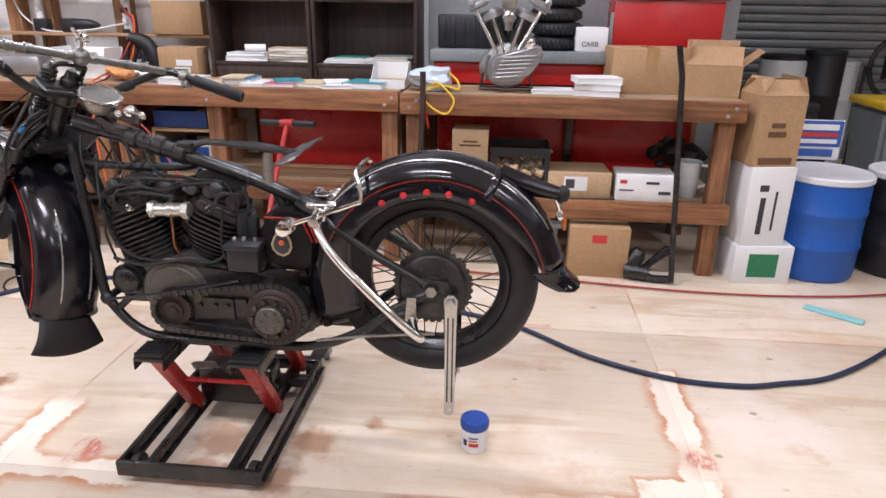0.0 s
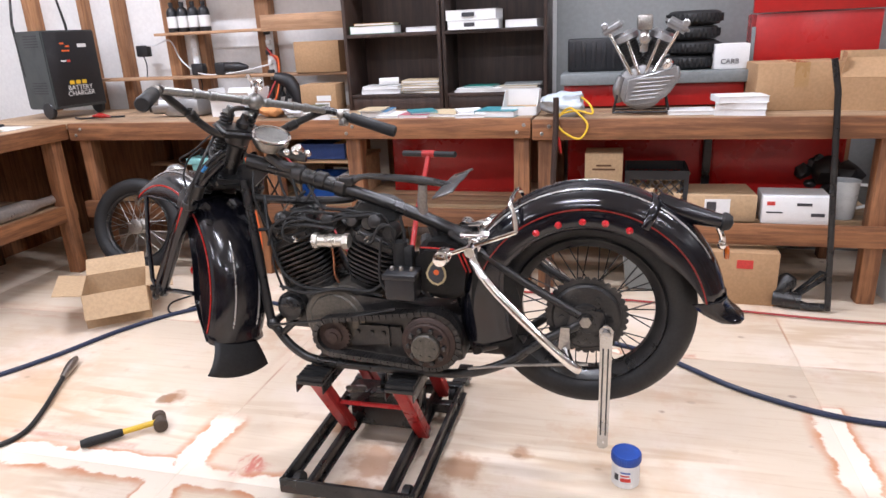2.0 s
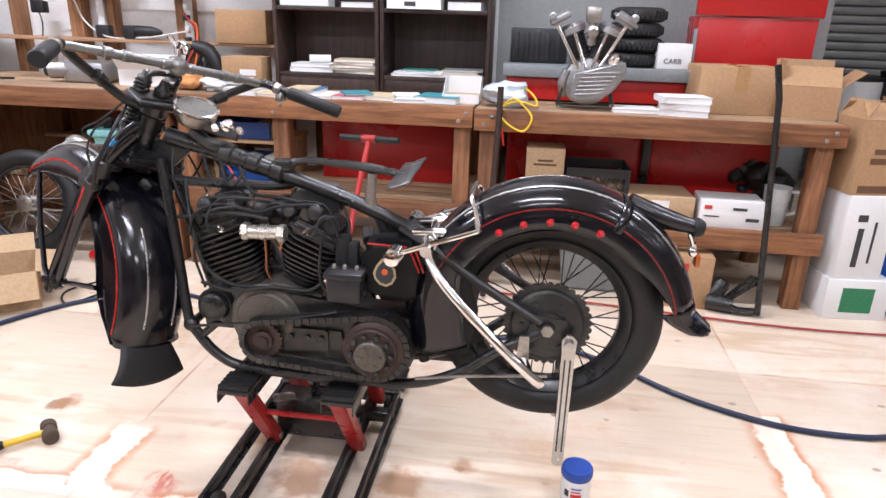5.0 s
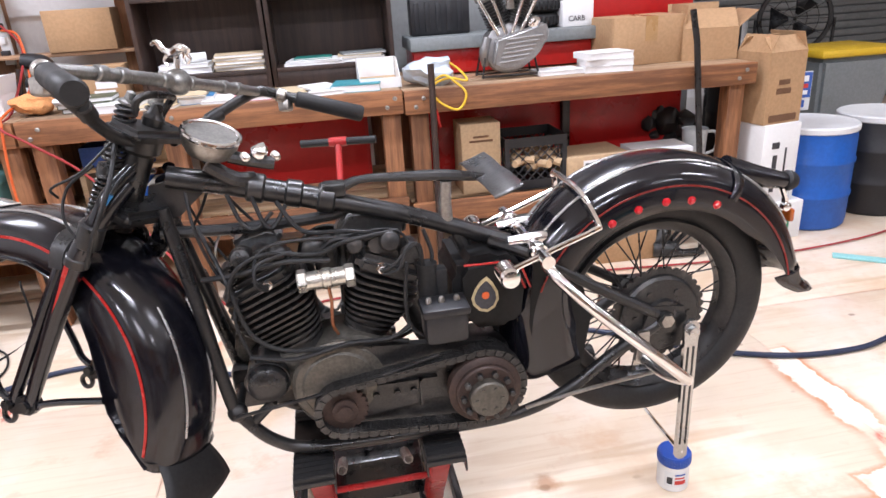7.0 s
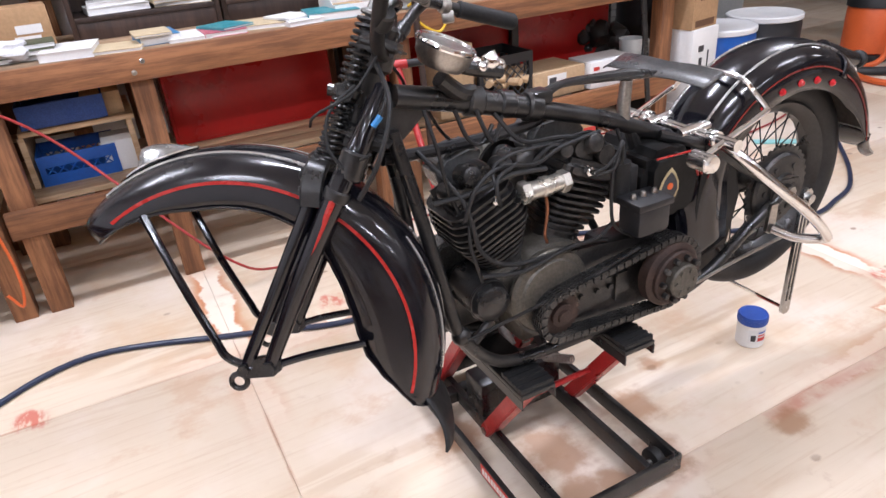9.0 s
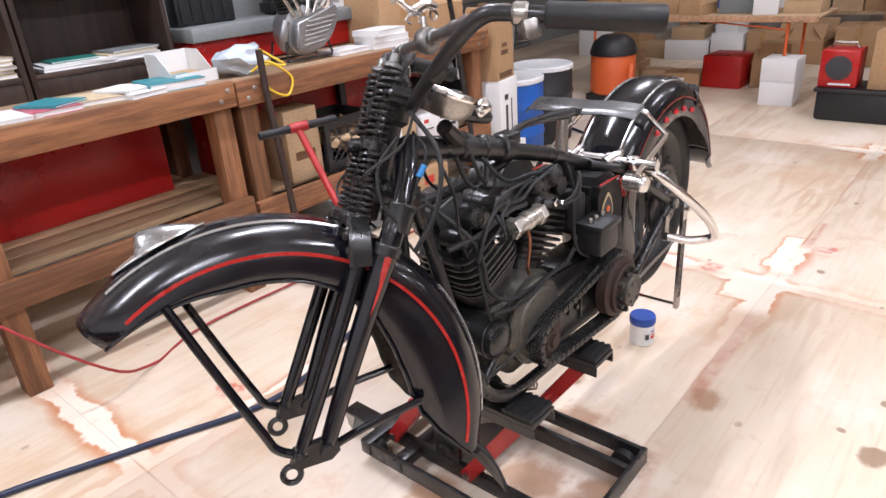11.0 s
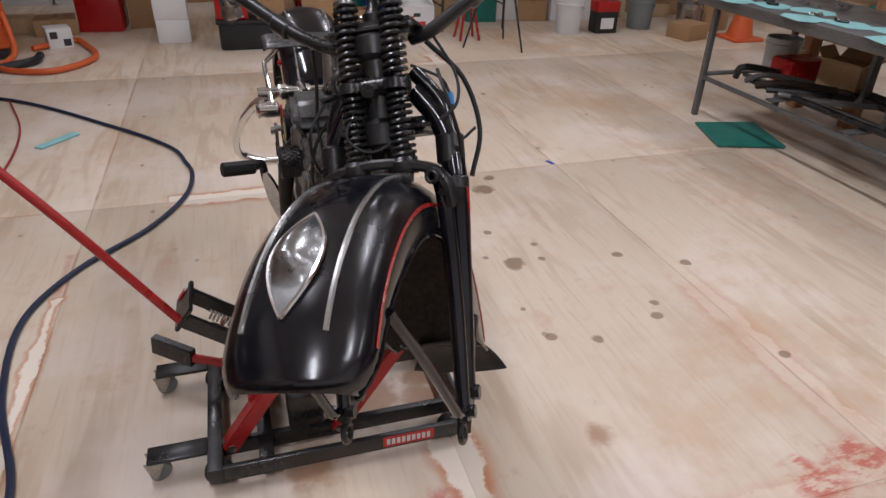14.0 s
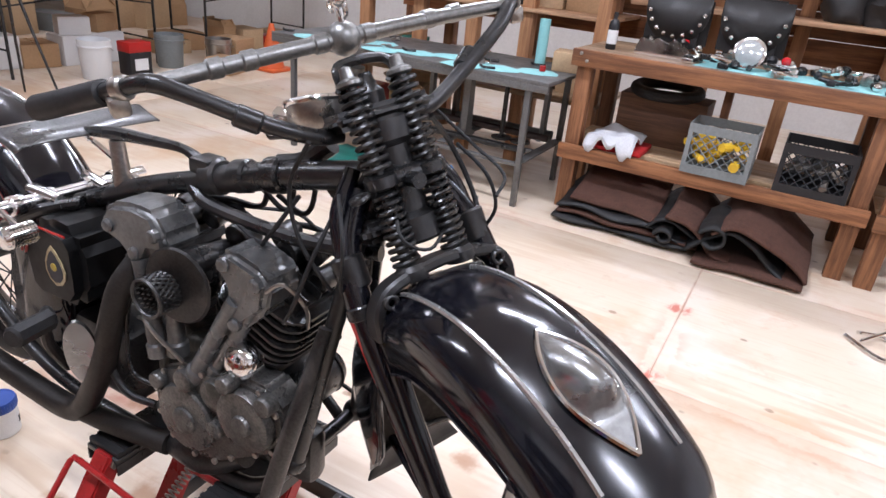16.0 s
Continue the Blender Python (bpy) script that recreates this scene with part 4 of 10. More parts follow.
    if sx < 0:
        tube(bm, [e, e + Vector((-0.02, -0.02, 0.03)), B(-1.17, -0.09, 0.955), B(-1.12, -0.085, 0.975), B(-1.0, -0.06, 0.965), B(-0.86, -0.05, 0.96), B(-0.82, -0.06, 0.86)], 0.0038, 7, 5)
    else:
        tube(bm, [e, B(-0.88, -0.12, 0.905), B(-0.84, -0.115, 0.94), B(-0.815, -0.09, 0.93), B(-0.81, -0.085, 0.86)], 0.0038, 7, 5)
    ob = part("plug_lead", bm, RUBBER, bike)
    ob.parent = barrel
    # pushrod tubes on the far side
    for low, top in (((B(-1.05, 0.115, 0.68), B(-1.165, 0.115, 0.885)), (B(-1.09, 0.10, 0.70), B(-1.20, 0.10, 0.89))) if sx < 0 else ((B(-0.955, 0.115, 0.69), B(-0.925, 0.115, 0.89)), (B(-0.99, 0.10, 0.70), B(-0.985, 0.10, 0.89)))):
        bm = bm_new()
        tube(bm, [low, top], [0.018, 0.015], 14)
        lathe(bm, [(0.022, 0), (0.022, 0.025), (0.018, 0.03)], low, top - low, 14)
        ob = part("pushrod_cover", bm, GREYHEAD, bike, "dull pushrod cover tube")
        ob.parent = barrel

# inlet manifold and carburettor
bm = bm_new()
cyl(bm, B(-1.088, -0.079, 0.874), B(-0.98, -0.079, 0.879), 0.021, n=18)
for x, r in ((-1.085, 0.027), (-0.978, 0.027), (-1.03, 0.024)):
    lathe(bm, [(r * 0.9, -0.011), (r, -0.008), (r, 0.008), (r * 0.9, 0.011)], B(x, -0.079, 0.877), (1, 0, 0.03), 6 if x != -1.03 else 18)
bike_part("inlet_manifold", bm, surface("worn_nickel", (0.62, 0.60, 0.54), 0.32, 0.8, vary=0.15, dirt=0.3, grime=(0.2, 0.17, 0.12)), "worn nickel inlet manifold", engine)
bm = bm_new()
tube(bm, [B(-1.03, -0.08, 0.865), B(-1.026, -0.085, 0.82), B(-1.03, -0.08, 0.76), B(-1.02, -0.075, 0.73)], 0.004, 8, 3)
bike_part("copper_pipe", bm, surface("copper", (0.42, 0.18, 0.10), 0.35, 0.9), "", engine)
bm = bm_new()
lathe(bm, [(0.02, 0.0), (0.024, 0.03), (0.03, 0.06), (0.03, 0.10)], B(-1.03, 0.0, 0.90), (0, 1, 0), 18)
box(bm, -1.06, -1.0, YC + 0.04, YC + 0.10, 0.83, 0.90, 0.012)
bike_part("carburettor", bm, GRIMY, "", engine)
bm = bm_new()
lathe(bm, [(0.02, 0), (0.070, 0.004), (0.074, 0.009), (0.070, 0.013), (0.02, 0.012)], B(-1.025, 0.108, 0.867), (-0.12, 1, 0.05), 36)
airplate = bike_part("air_cleaner", bm, GRIMY, "open round air cleaner back plate", engine)
bm = bm_new()
for k in range(5):
    for i in range(22):
        a, b = 2 * math.pi * (i + 0.5 * (k % 2)) / 22, 2 * math.pi * (i + 0.5 * (k % 2) + 0.5) / 22
        r = 0.036
        p = [B(-1.00 + r * math.cos(q), 0.118 + 0.009 * (k + d), 0.852 + r * math.sin(q)) for q, d in ((a, 0), (b, 1))]
        tube(bm, p, 0.0028, 5)
        p = [B(-1.00 + r * math.cos(q), 0.118 + 0.009 * (k + d), 0.852 + r * math.sin(q)) for q, d in ((b, 1), (2 * b - a, 0))]
        tube(bm, p, 0.0028, 5)
ring(bm, B(-1.00, 0.164, 0.852), (0, 1, 0), 0.036, 0.004, 28, 6)
net = part("mesh_screen", bm, SATIN, bike, "perforated black screen")
net.parent = airplate
tagged(net, "perforated black screen", kind="stuff")

# timing side: gear cover, cam domes
bm = bm_new()
poly = [(-1.285, 0.645), (-1.275, 0.70), (-1.235, 0.735), (-1.17, 0.735), (-1.13, 0.715), (-1.08, 0.71), (-1.02, 0.70), (-0.965, 0.67), (-0.935, 0.615), (-0.94, 0.555), (-0.975, 0.505), (-1.04, 0.485), (-1.10, 0.495), (-1.15, 0.53), (-1.22, 0.575), (-1.265, 0.605)]
t = bmesh.new()
prism(t, poly, B(0, 0.055, 0), (1, 0, 0), (0, 0, 1), -0.068)
bmesh.ops.recalc_face_normals(t, faces=t.faces[:])
bmesh.ops.bevel(t, geom=t.edges[:], offset=0.009, segments=3, affect="EDGES")
join(bm, t)
gear = bike_part("timing_cover", bm, TIMING, "lobed grey alloy timing cover", engine)
for x, z, r, h in ((-1.035, 0.585, 0.074, 0.016), (-1.195, 0.655, 0.064, 0.022), (-1.115, 0.672, 0.032, 0.014), (-1.04, 0.675, 0.024, 0.018), (-1.245, 0.712, 0.02, 0.022), (-1.12, 0.60, 0.02, 0.02), (-0.965, 0.645, 0.018, 0.02), (-1.16, 0.725, 0.018, 0.03), (-1.04, 0.585, 0.03, 0.024), (-1.20, 0.655, 0.022, 0.030)):
    bm = bm_new()
    lathe(bm, [(r, -0.004), (r, h * 0.6), (r * 0.95, h * 0.9), (r * 0.85, h), (r * 0.5, h * 1.05), (0.002, h * 1.05)], B(x, 0.122, z), (0, 1, 0), 34)
    bike_part("cam_boss", bm, TIMING, "", gear)
for i, (x, z) in enumerate(poly):
    bm = bm_new()
    lathe(bm, [(0.0065, 0), (0.0065, 0.006), (0.004, 0.007)], B(x * 0.92 - 0.0886, 0.1225, z * 0.92 + 0.0495), (0, 1, 0), 8)
    bike_part("cover_screw", bm, DULLMETAL, "", gear)
bm = bm_new()
lathe(bm, [(0.036, -0.02), (0.038, 0.012), (0.036, 0.028), (0.026, 0.042), (0.004, 0.05)], B(-1.165, 0.092, 0.748), (-0.2, 0.55, 0.8), 26)
bike_part("timer_cap", bm, CHROME, "chrome domed timer cap", engine)
bm = bm_new()
box(bm, -1.30, -1.13, YC + 0.02, YC + 0.075, 0.50, 0.62, 0.02)
tube(bm, [B(-1.13, 0.07, 0.50), B(-1.04, 0.09, 0.455), B(-0.93, 0.09, 0.455)], [0.03, 0.035, 0.03], 12, 3)
bike_part("sump_mount", bm, GRIMY, "", engine)
for pts, r in (([(-1.02, 0.115, 0.70), (-0.98, 0.135, 0.75), (-0.94, 0.13, 0.77), (-0.91, 0.12, 0.76)], 0.004), ([(-0.97, 0.125, 0.62), (-0.90, 0.14, 0.64), (-0.885, 0.13, 0.74), (-0.90, 0.12, 0.82)], 0.0045), ([(-0.93, 0.12, 0.56), (-0.88, 0.14, 0.575), (-0.83, 0.135, 0.60), (-0.79, 0.12, 0.63)], 0.008), ([(-1.24, 0.12, 0.93), (-1.27, 0.11, 0.95), (-1.29, 0.08, 0.90), (-1.27, 0.05, 0.84)], 0.0035)):
    bm = bm_new()
    tube(bm, [B(*p) for p in pts], r, 8, 4)
    bike_part("oil_line", bm, DULLMETAL if r < 0.0044 else SATIN, "", engine)

# generator ahead of the case
bm = bm_new()
lathe(bm, [(0.012, -0.122), (0.03, -0.12), (0.043, -0.112), (0.050, -0.095), (0.050, 0.03), (0.04, 0.04)], B(-1.195, 0.0, 0.640), (0, 1, 0), 26)
bike_part("generator", bm, SATIN, "black cylindrical generator", engine)
bm = bm_new()
ring(bm, B(-1.195, -0.092, 0.640), (0, 1, 0), 0.049, 0.004, 28, 8)
bike_part("generator_band", bm, SATIN, "", engine)
bm = bm_new()
tube(bm, [B(-1.30, 0.0, 1.0), B(-1.245, -0.09, 0.90), B(-1.215, -0.10, 0.78), B(-1.15, -0.105, 0.725), B(-1.05, -0.108, 0.715), B(-0.93, -0.105, 0.715), B(-0.86, -0.10, 0.70)], 0.0055, 8, 5)
bike_part("wiring_loom", bm, RUBBER, "", engine)
bm = bm_new()
tube(bm, [B(-1.275, -0.125, 0.578), B(-1.1, -0.138, 0.61), B(-0.92, -0.15, 0.65), B(-0.80, -0.15, 0.68)], 0.0045, 8)
bike_part("clutch_rod", bm, SATIN, "", engine)

# primary drive
bm = bm_new()
outline = []
for k in range(20):
    a = math.pi / 2 + math.pi * k / 19
    outline.append((-1.027 + 0.108 * math.cos(a), 0.60 + 0.108 * math.sin(a)))
for k in range(20):
    a = -math.pi / 2 + math.pi * k / 19
    outline.append((-0.694 + 0.098 * math.cos(a), 0.575 + 0.10 * math.sin(a)))
prism(bm, outline, B(0, -0.082, 0), (1, 0, 0), (0, 0, 1), 0.022)
primary = bike_part("primary_case", bm, GRIMY, "open oily primary drive with chain and clutch drum", engine)
bm = bm_new()
lathe(bm, [(0.112, 0), (0.112, 0.01), (0.104, 0.018), (0.09, 0.020), (0.085, 0.026), (0.03, 0.03)], B(-1.03, -0.09, 0.612), (0, -1, 0), 36)
bike_part("gear_dome", bm, CASEMETAL, "", primary)
bm = bm_new()
prism(bm, [(-0.975, 0.60), (-0.80, 0.60), (-0.79, 0.545), (-0.975, 0.52)], B(0, -0.104, 0), (1, 0, 0), (0, 0, 1), 0.012)
for x in (-0.95, -0.90, -0.86):
    lathe(bm, [(0.008, 0), (0.008, 0.01)], B(x, -0.115, 0.575), (0, -1, 0), 10)
box(bm, -0.845, -0.838, YC - 0.125, YC - 0.1, 0.53, 0.60)
bike_part("inner_plate", bm, GRIMY, "", primary)


def chain_run(c0, r0, c1, r1, y, pitch=0.0125):
    """Places along a chain round two sprockets: point and heading in the x-z plane."""
    c0, c1 = Vector(c0), Vector(c1)
    dist = (c1 - c0).length
    base = math.atan2(c1.y - c0.y, c1.x - c0.x)
    off = math.acos((r0 - r1) / dist)
    out = []
    def arc(c, r, a, b):
        n = max(2, int(abs(b - a) * r / pitch))
        return [(c + Vector((math.cos(a + (b - a) * i / n), math.sin(a + (b - a) * i / n))) * r) for i in range(n)]
    def run(p, q):
        n = max(2, int((q - p).length / pitch))
        return [p + (q - p) * i / n for i in range(n)]
    a_up, a_dn = base + off, base - off
    p0, q0 = c0 + Vector((math.cos(a_up), math.sin(a_up))) * r0, c1 + Vector((math.cos(a_up), math.sin(a_up))) * r1
    p1, q1 = c0 + Vector((math.cos(a_dn), math.sin(a_dn))) * r0, c1 + Vector((math.cos(a_dn), math.sin(a_dn))) * r1
    out = run(p0, q0) + arc(c1, r1, a_up, a_dn) + run(q1, p1) + arc(c0, r0, a_dn, a_up - 2 * math.pi)
    return out


bm = bm_new()
run = chain_run((-1.027, 0.565), 0.062, (-0.694, 0.575), 0.097, 0, 0.0115)
for k, p in enumerate(run):
    q = run[(k + 1) % len(run)]
    ang = math.atan2(q.y - p.y, q.x - p.x)
    mid = (p + q) / 2
    for j in range(5):
        t = bmesh.new()
        bmesh.ops.create_cube(t, size=1)
        join(bm, t, Matrix.Translation((mid.x, YC - 0.158 + 0.0085 * j + (0.004 if k % 2 else 0), mid.y)) @ Matrix.Rotation(-ang, 4, "Y") @ Matrix.Diagonal((0.0185, 0.0038, 0.0145 if k % 2 else 0.0165, 1)))
    cyl(bm, (p.x, YC - 0.161, p.y), (p.x, YC - 0.118, p.y), 0.0048, n=6)
tagged(bike_part("primary_chain", bm, GRIMY, "oily roller chain", primary), kind="stuff")
bm = bm_new()
poly = []
for i in range(66):
    a = 2 * math.pi * i / 66
    r = (0.050, 0.056, 0.056)[i % 3]
    poly.append((r * math.cos(a), r * math.sin(a)))
prism(bm, poly, B(-1.027, -0.128, 0.565), (1, 0, 0), (0, 0, 1), 0.012)
lathe(bm, [(0.030, 0), (0.030, 0.012), (0.018, 0.014), (0.018, 0.022), (0.009, 0.024)], B(-1.027, -0.138, 0.565), (0, -1, 0), 22)
bike_part("engine_sprocket", bm, RUSTY, "rusty engine sprocket", primary)
bm = bm_new()
lathe(bm, [(0.088, 0), (0.088, 0.028), (0.080, 0.034), (0.074, 0.036), (0.074, 0.046), (0.070, 0.050), (0.045, 0.052)], B(-0.694, -0.135, 0.575), (0, -1, 0), 44)
clutch = bike_part("clutch_drum", bm, RUSTY, "rust-brown clutch drum", primary)
bm = bm_new()
lathe(bm, [(0.046, 0), (0.046, 0.022), (0.042, 0.026), (0.012, 0.027)], B(-0.694, -0.183, 0.575), (0, -1, 0), 32)
for i in range(6):
    a = i * math.pi / 3
    lathe(bm, [(0.006, 0), (0.006, 0.004)], B(-0.694 + 0.03 * math.cos(a), -0.209, 0.575 + 0.03 * math.sin(a)), (0, -1, 0), 8)
bike_part("clutch_hub", bm, CASEMETAL, "", primary)
for i in range(10):
    a = i * math.pi / 5
    bm = bm_new()
    p = B(-0.694 + 0.058 * math.cos(a), -0.186, 0.575 + 0.058 * math.sin(a))
    lathe(bm, [(0.008, 0), (0.008, 0.012), (0.005, 0.014)], p, (0, -1, 0), 8)
    bike_part("clutch_pin", bm, GRIMY, "", primary)
bm = bm_new()
tube(bm, [B(-1.325, 0.07, 0.87), B(-1.31, 0.125, 0.72), B(-1.275, 0.15, 0.56), B(-1.25, 0.145, 0.48)], [0.012, 0.016, 0.018, 0.015], 12, 4)
bike_part("footboard_bracket", bm, GRIMY, "")
# gearbox and lower parts
bm = bm_new()
box(bm, -0.80, -0.60, YC - 0.07, YC + 0.075, 0.46, 0.64, 0.025)
lathe(bm, [(0.05, 0), (0.05, 0.03), (0.03, 0.04)], B(-0.70, 0.07, 0.56), (0, 1, 0), 22)
bike_part("gearbox", bm, GRIMY, "oily black gearbox")
bm = bm_new()
tube(bm, [B(-0.905, 0.10, 0.875), B(-0.885, 0.135, 0.82), B(-0.855, 0.145, 0.73), B(-0.815, 0.145, 0.63), B(-0.75, 0.145, 0.515), B(-0.70, 0.142, 0.455), B(-0.63, 0.138, 0.43), B(-0.46, 0.135, 0.43), B(-0.30, 0.135, 0.44)], [0.024, 0.024, 0.025, 0.026, 0.026, 0.026, 0.028, 0.028, 0.028], 16, 5)
tube(bm, [B(-0.70, 0.142, 0.455), B(-0.80, 0.13, 0.452), B(-0.95, 0.11, 0.46)], 0.024, 14, 4)
bike_part("exhaust_pipe", bm, surface("sooty_pipe", (0.028, 0.024, 0.021), 0.5, 0.4, vary=0.3, dirt=0.5), "sooty brown exhaust pipe")
bm = bm_new()
outl = [(0.018 * math.cos(a), 0.05 * math.sin(a)) for a in np.linspace(0, 2 * math.pi, 24, endpoint=False)]
prism(bm, [(p * 1.75, q * 2.0) for p, q in outl], B(-0.80, 0.175, 0.665), (0.77, 0.63, 0.10), (-0.28, 0.19, 0.94), -0.008)
bike_part("heat_shield", bm, LAMPCHROME, "oval worn chrome pedal plate")
bm = bm_new()
lathe(bm, [(0.016, 0), (0.021, 0.004), (0.021, 0.085), (0.016, 0.09)], B(-0.80, 0.225, 0.765), (-0.3, 1, 0.1), 8)
tube(bm, [B(-0.80, 0.225, 0.765), B(-0.75, 0.205, 0.75), B(-0.71, 0.19, 0.66), B(-0.68, 0.14, 0.56)], 0.012, 10, 4)
bike_part("kick_pedal", bm, RUBBER, "black rubber kick starter pedal")
# oil tank with badge, relay box, coil
bm = bm_new()
t = bmesh.new()
prism(t, [(-0.71, 0.70), (-0.60, 0.695), (-0.565, 0.72), (-0.555, 0.80), (-0.585, 0.87), (-0.63, 0.89), (-0.72, 0.885), (-0.745, 0.85), (-0.745, 0.74)], B(0, 0.128, 0), (1, 0, 0), (0, 0, 1), 0.233)
bmesh.ops.recalc_face_normals(t, faces=t.faces[:])
bmesh.ops.bevel(t, geom=t.edges[:], offset=0.022, segments=4, affect="EDGES")
join(bm, t)
tank = bike_part("oil_tank", bm, MATTBLACK, "black oil tank with shield badge and red line")
for side in (-1, 1):
    def face(d):
        return -d if side < 0 else d + 0.023
    bm = bm_new()
    shield = [(-0.034, 0.0), (-0.024, 0.024), (-0.010, 0.042), (0.004, 0.052), (0.018, 0.036), (0.030, 0.012), (0.032, -0.010), (0.022, -0.030), (0.004, -0.040), (-0.016, -0.034), (-0.030, -0.018)]
    prism(bm, [(p, q) if side < 0 else (-p, q) for p, q in shield], B(-0.672, face(0.1055), 0.79), (1, 0, 0) if side < 0 else (-1, 0, 0), (0, 0, 1), 0.002)
    badge = part("badge", bm, surface("cream_badge", (0.55, 0.45, 0.25), 0.4), bike, "cream and black shield badge with a red dot")
    badge.parent = tank
    bm = bm_new()
    prism(bm, [(p * 0.8, q * 0.8) if side < 0 else (-p * 0.8, q * 0.8) for p, q in shield], B(-0.672, face(0.1076), 0.79), (1, 0, 0) if side < 0 else (-1, 0, 0), (0, 0, 1), 0.001)
    ob = part("badge_field", bm, INK, bike)
    ob.parent = tank
    bm = bm_new()
    lathe(bm, [(0.009, 0), (0.009, 0.002), (0.006, 0.003)], B(-0.672, face(0.1086), 0.795), (0, side, 0), 14)
    ob = part("badge_dot", bm, ORANGE if side < 0 else surface("yellow_badge", (0.5, 0.36, 0.05), 0.4), bike)
    ob.parent = tank
    bm = bm_new()
    for p0, p1 in (((-0.60, 0.86), (-0.575, 0.80)), ((-0.585, 0.86), (-0.562, 0.80)), ((-0.72, 0.875), (-0.61, 0.872))):
        tube(bm, [B(p0[0], face(0.1065), p0[1]), B(p1[0], face(0.1065), p1[1])], 0.0028, 6)
    ob = part("pinstripe", bm, REDLINE, bike)
    ob.parent = tank
bm = bm_new()
box(bm, -0.826, -0.726, YC - 0.172, YC - 0.095, 0.715, 0.797, 0.012)
box(bm, -0.831, -0.721, YC - 0.176, YC - 0.09, 0.785, 0.805, 0.006)
relay = bike_part("relay_box", bm, BLACKPLASTIC, "black relay box")
bm = bm_new()
for x in (-0.81, -0.78, -0.745):
    lathe(bm, [(0.008, 0), (0.008, 0.008), (0.005, 0.014)], B(x, -0.13, 0.803), (0, 0, 1), 10)
bike_part("terminal", bm, DULLMETAL, "", relay)
bm = bm_new()
cyl(bm, B(-0.80, -0.07, 0.78), B(-0.80, -0.07, 0.88), 0.024, n=20)
box(bm, -0.79, -0.755, YC - 0.085, YC - 0.05, 0.78, 0.865, 0.006)
bike_part("ignition_coil", bm, RUBBER, "")
# loose wiring round the head stock and engine
rng = random.Random(7)
for pts, r in (
    ([(-1.30, -0.05, 1.10), (-1.29, -0.08, 1.02), (-1.27, -0.07, 0.93), (-1.24, -0.06, 0.86)], 0.004),
    ([(-1.25, 0.05, 1.08), (-1.20, 0.07, 1.0), (-1.16, 0.05, 0.97), (-1.09, 0.03, 0.98)], 0.004),
    ([(-1.22, -0.03, 1.08), (-1.20, -0.04, 1.02), (-1.17, -0.045, 1.0), (-1.13, -0.03, 1.03)], 0.005),
    ([(-1.17, -0.03, 1.07), (-1.15, -0.045, 1.01), (-1.13, -0.04, 1.0), (-1.10, -0.02, 1.04)], 0.005),
    ([(-1.12, -0.02, 1.05), (-1.07, -0.05, 0.985), (-0.98, -0.055, 0.975), (-0.88, -0.05, 0.955)], 0.0055),
    ([(-0.80, -0.05, 0.955), (-0.785, -0.06, 0.90), (-0.79, -0.07, 0.86)], 0.005),
    ([(-1.23, -0.085, 0.86), (-1.24, -0.10, 0.80), (-1.215, -0.10, 0.70)], 0.004),
    ([(-1.34, 0.06, 1.10), (-1.33, 0.11, 1.02), (-1.30, 0.12, 0.93), (-1.26, 0.10, 0.87)], 0.0035)):
    bm = bm_new()
    tube(bm, [B(*p) for p in pts], r, 7, 5)
    bike_part("cable", bm, RUBBER, "")
for pts, r in (
    ([(-1.25, -0.10, 0.86), (-1.22, -0.105, 0.93), (-1.15, -0.09, 0.955), (-1.05, -0.075, 0.935), (-0.98, -0.07, 0.955), (-0.86, -0.06, 0.965)], 0.005),
    ([(-1.30, -0.06, 0.90), (-1.22, -0.09, 0.915), (-1.12, -0.085, 0.93), (-1.02, -0.07, 0.915)], 0.0065),
    ([(-1.16, -0.10, 0.873), (-1.18, -0.125, 0.90), (-1.17, -0.11, 0.94), (-1.10, -0.08, 0.95)], 0.0042),
    ([(-0.904, -0.105, 0.88), (-0.87, -0.125, 0.895), (-0.85, -0.12, 0.94), (-0.825, -0.10, 0.94), (-0.81, -0.085, 0.88)], 0.0042),
    ([(-1.04, -0.05, 0.93), (-1.0, -0.06, 0.96), (-0.95, -0.055, 0.95), (-0.90, -0.05, 0.96)], 0.008),
    ([(-1.22, -0.11, 0.72), (-1.12, -0.12, 0.705), (-1.0, -0.118, 0.725), (-0.90, -0.11, 0.72), (-0.85, -0.11, 0.75)], 0.0055),
    ([(-0.85, -0.10, 0.90), (-0.86, -0.11, 0.80), (-0.85, -0.115, 0.74), (-0.80, -0.12, 0.70)], 0.0045)):
    bm = bm_new()
    tube(bm, [B(*p) for p in pts], r, 7, 5)
    bike_part("cable", bm, RUBBER, "")
for x, v, z, r in ((-1.21, -0.055, 0.94, 0.026), (-1.13, -0.06, 0.945, 0.022), (-0.96, -0.05, 0.94, 0.022), (-0.88, -0.055, 0.94, 0.026), (-1.05, -0.03, 0.93, 0.03)):
    bm = bm_new()
    lathe(bm, [(r * 0.8, -0.03), (r, -0.026), (r, 0.012), (r * 0.8, 0.02), (r * 0.4, 0.024)], B(x, v, z), (0, -1, 0.25), 14)
    bike_part("head_nut", bm, GRIMY, "", engine)
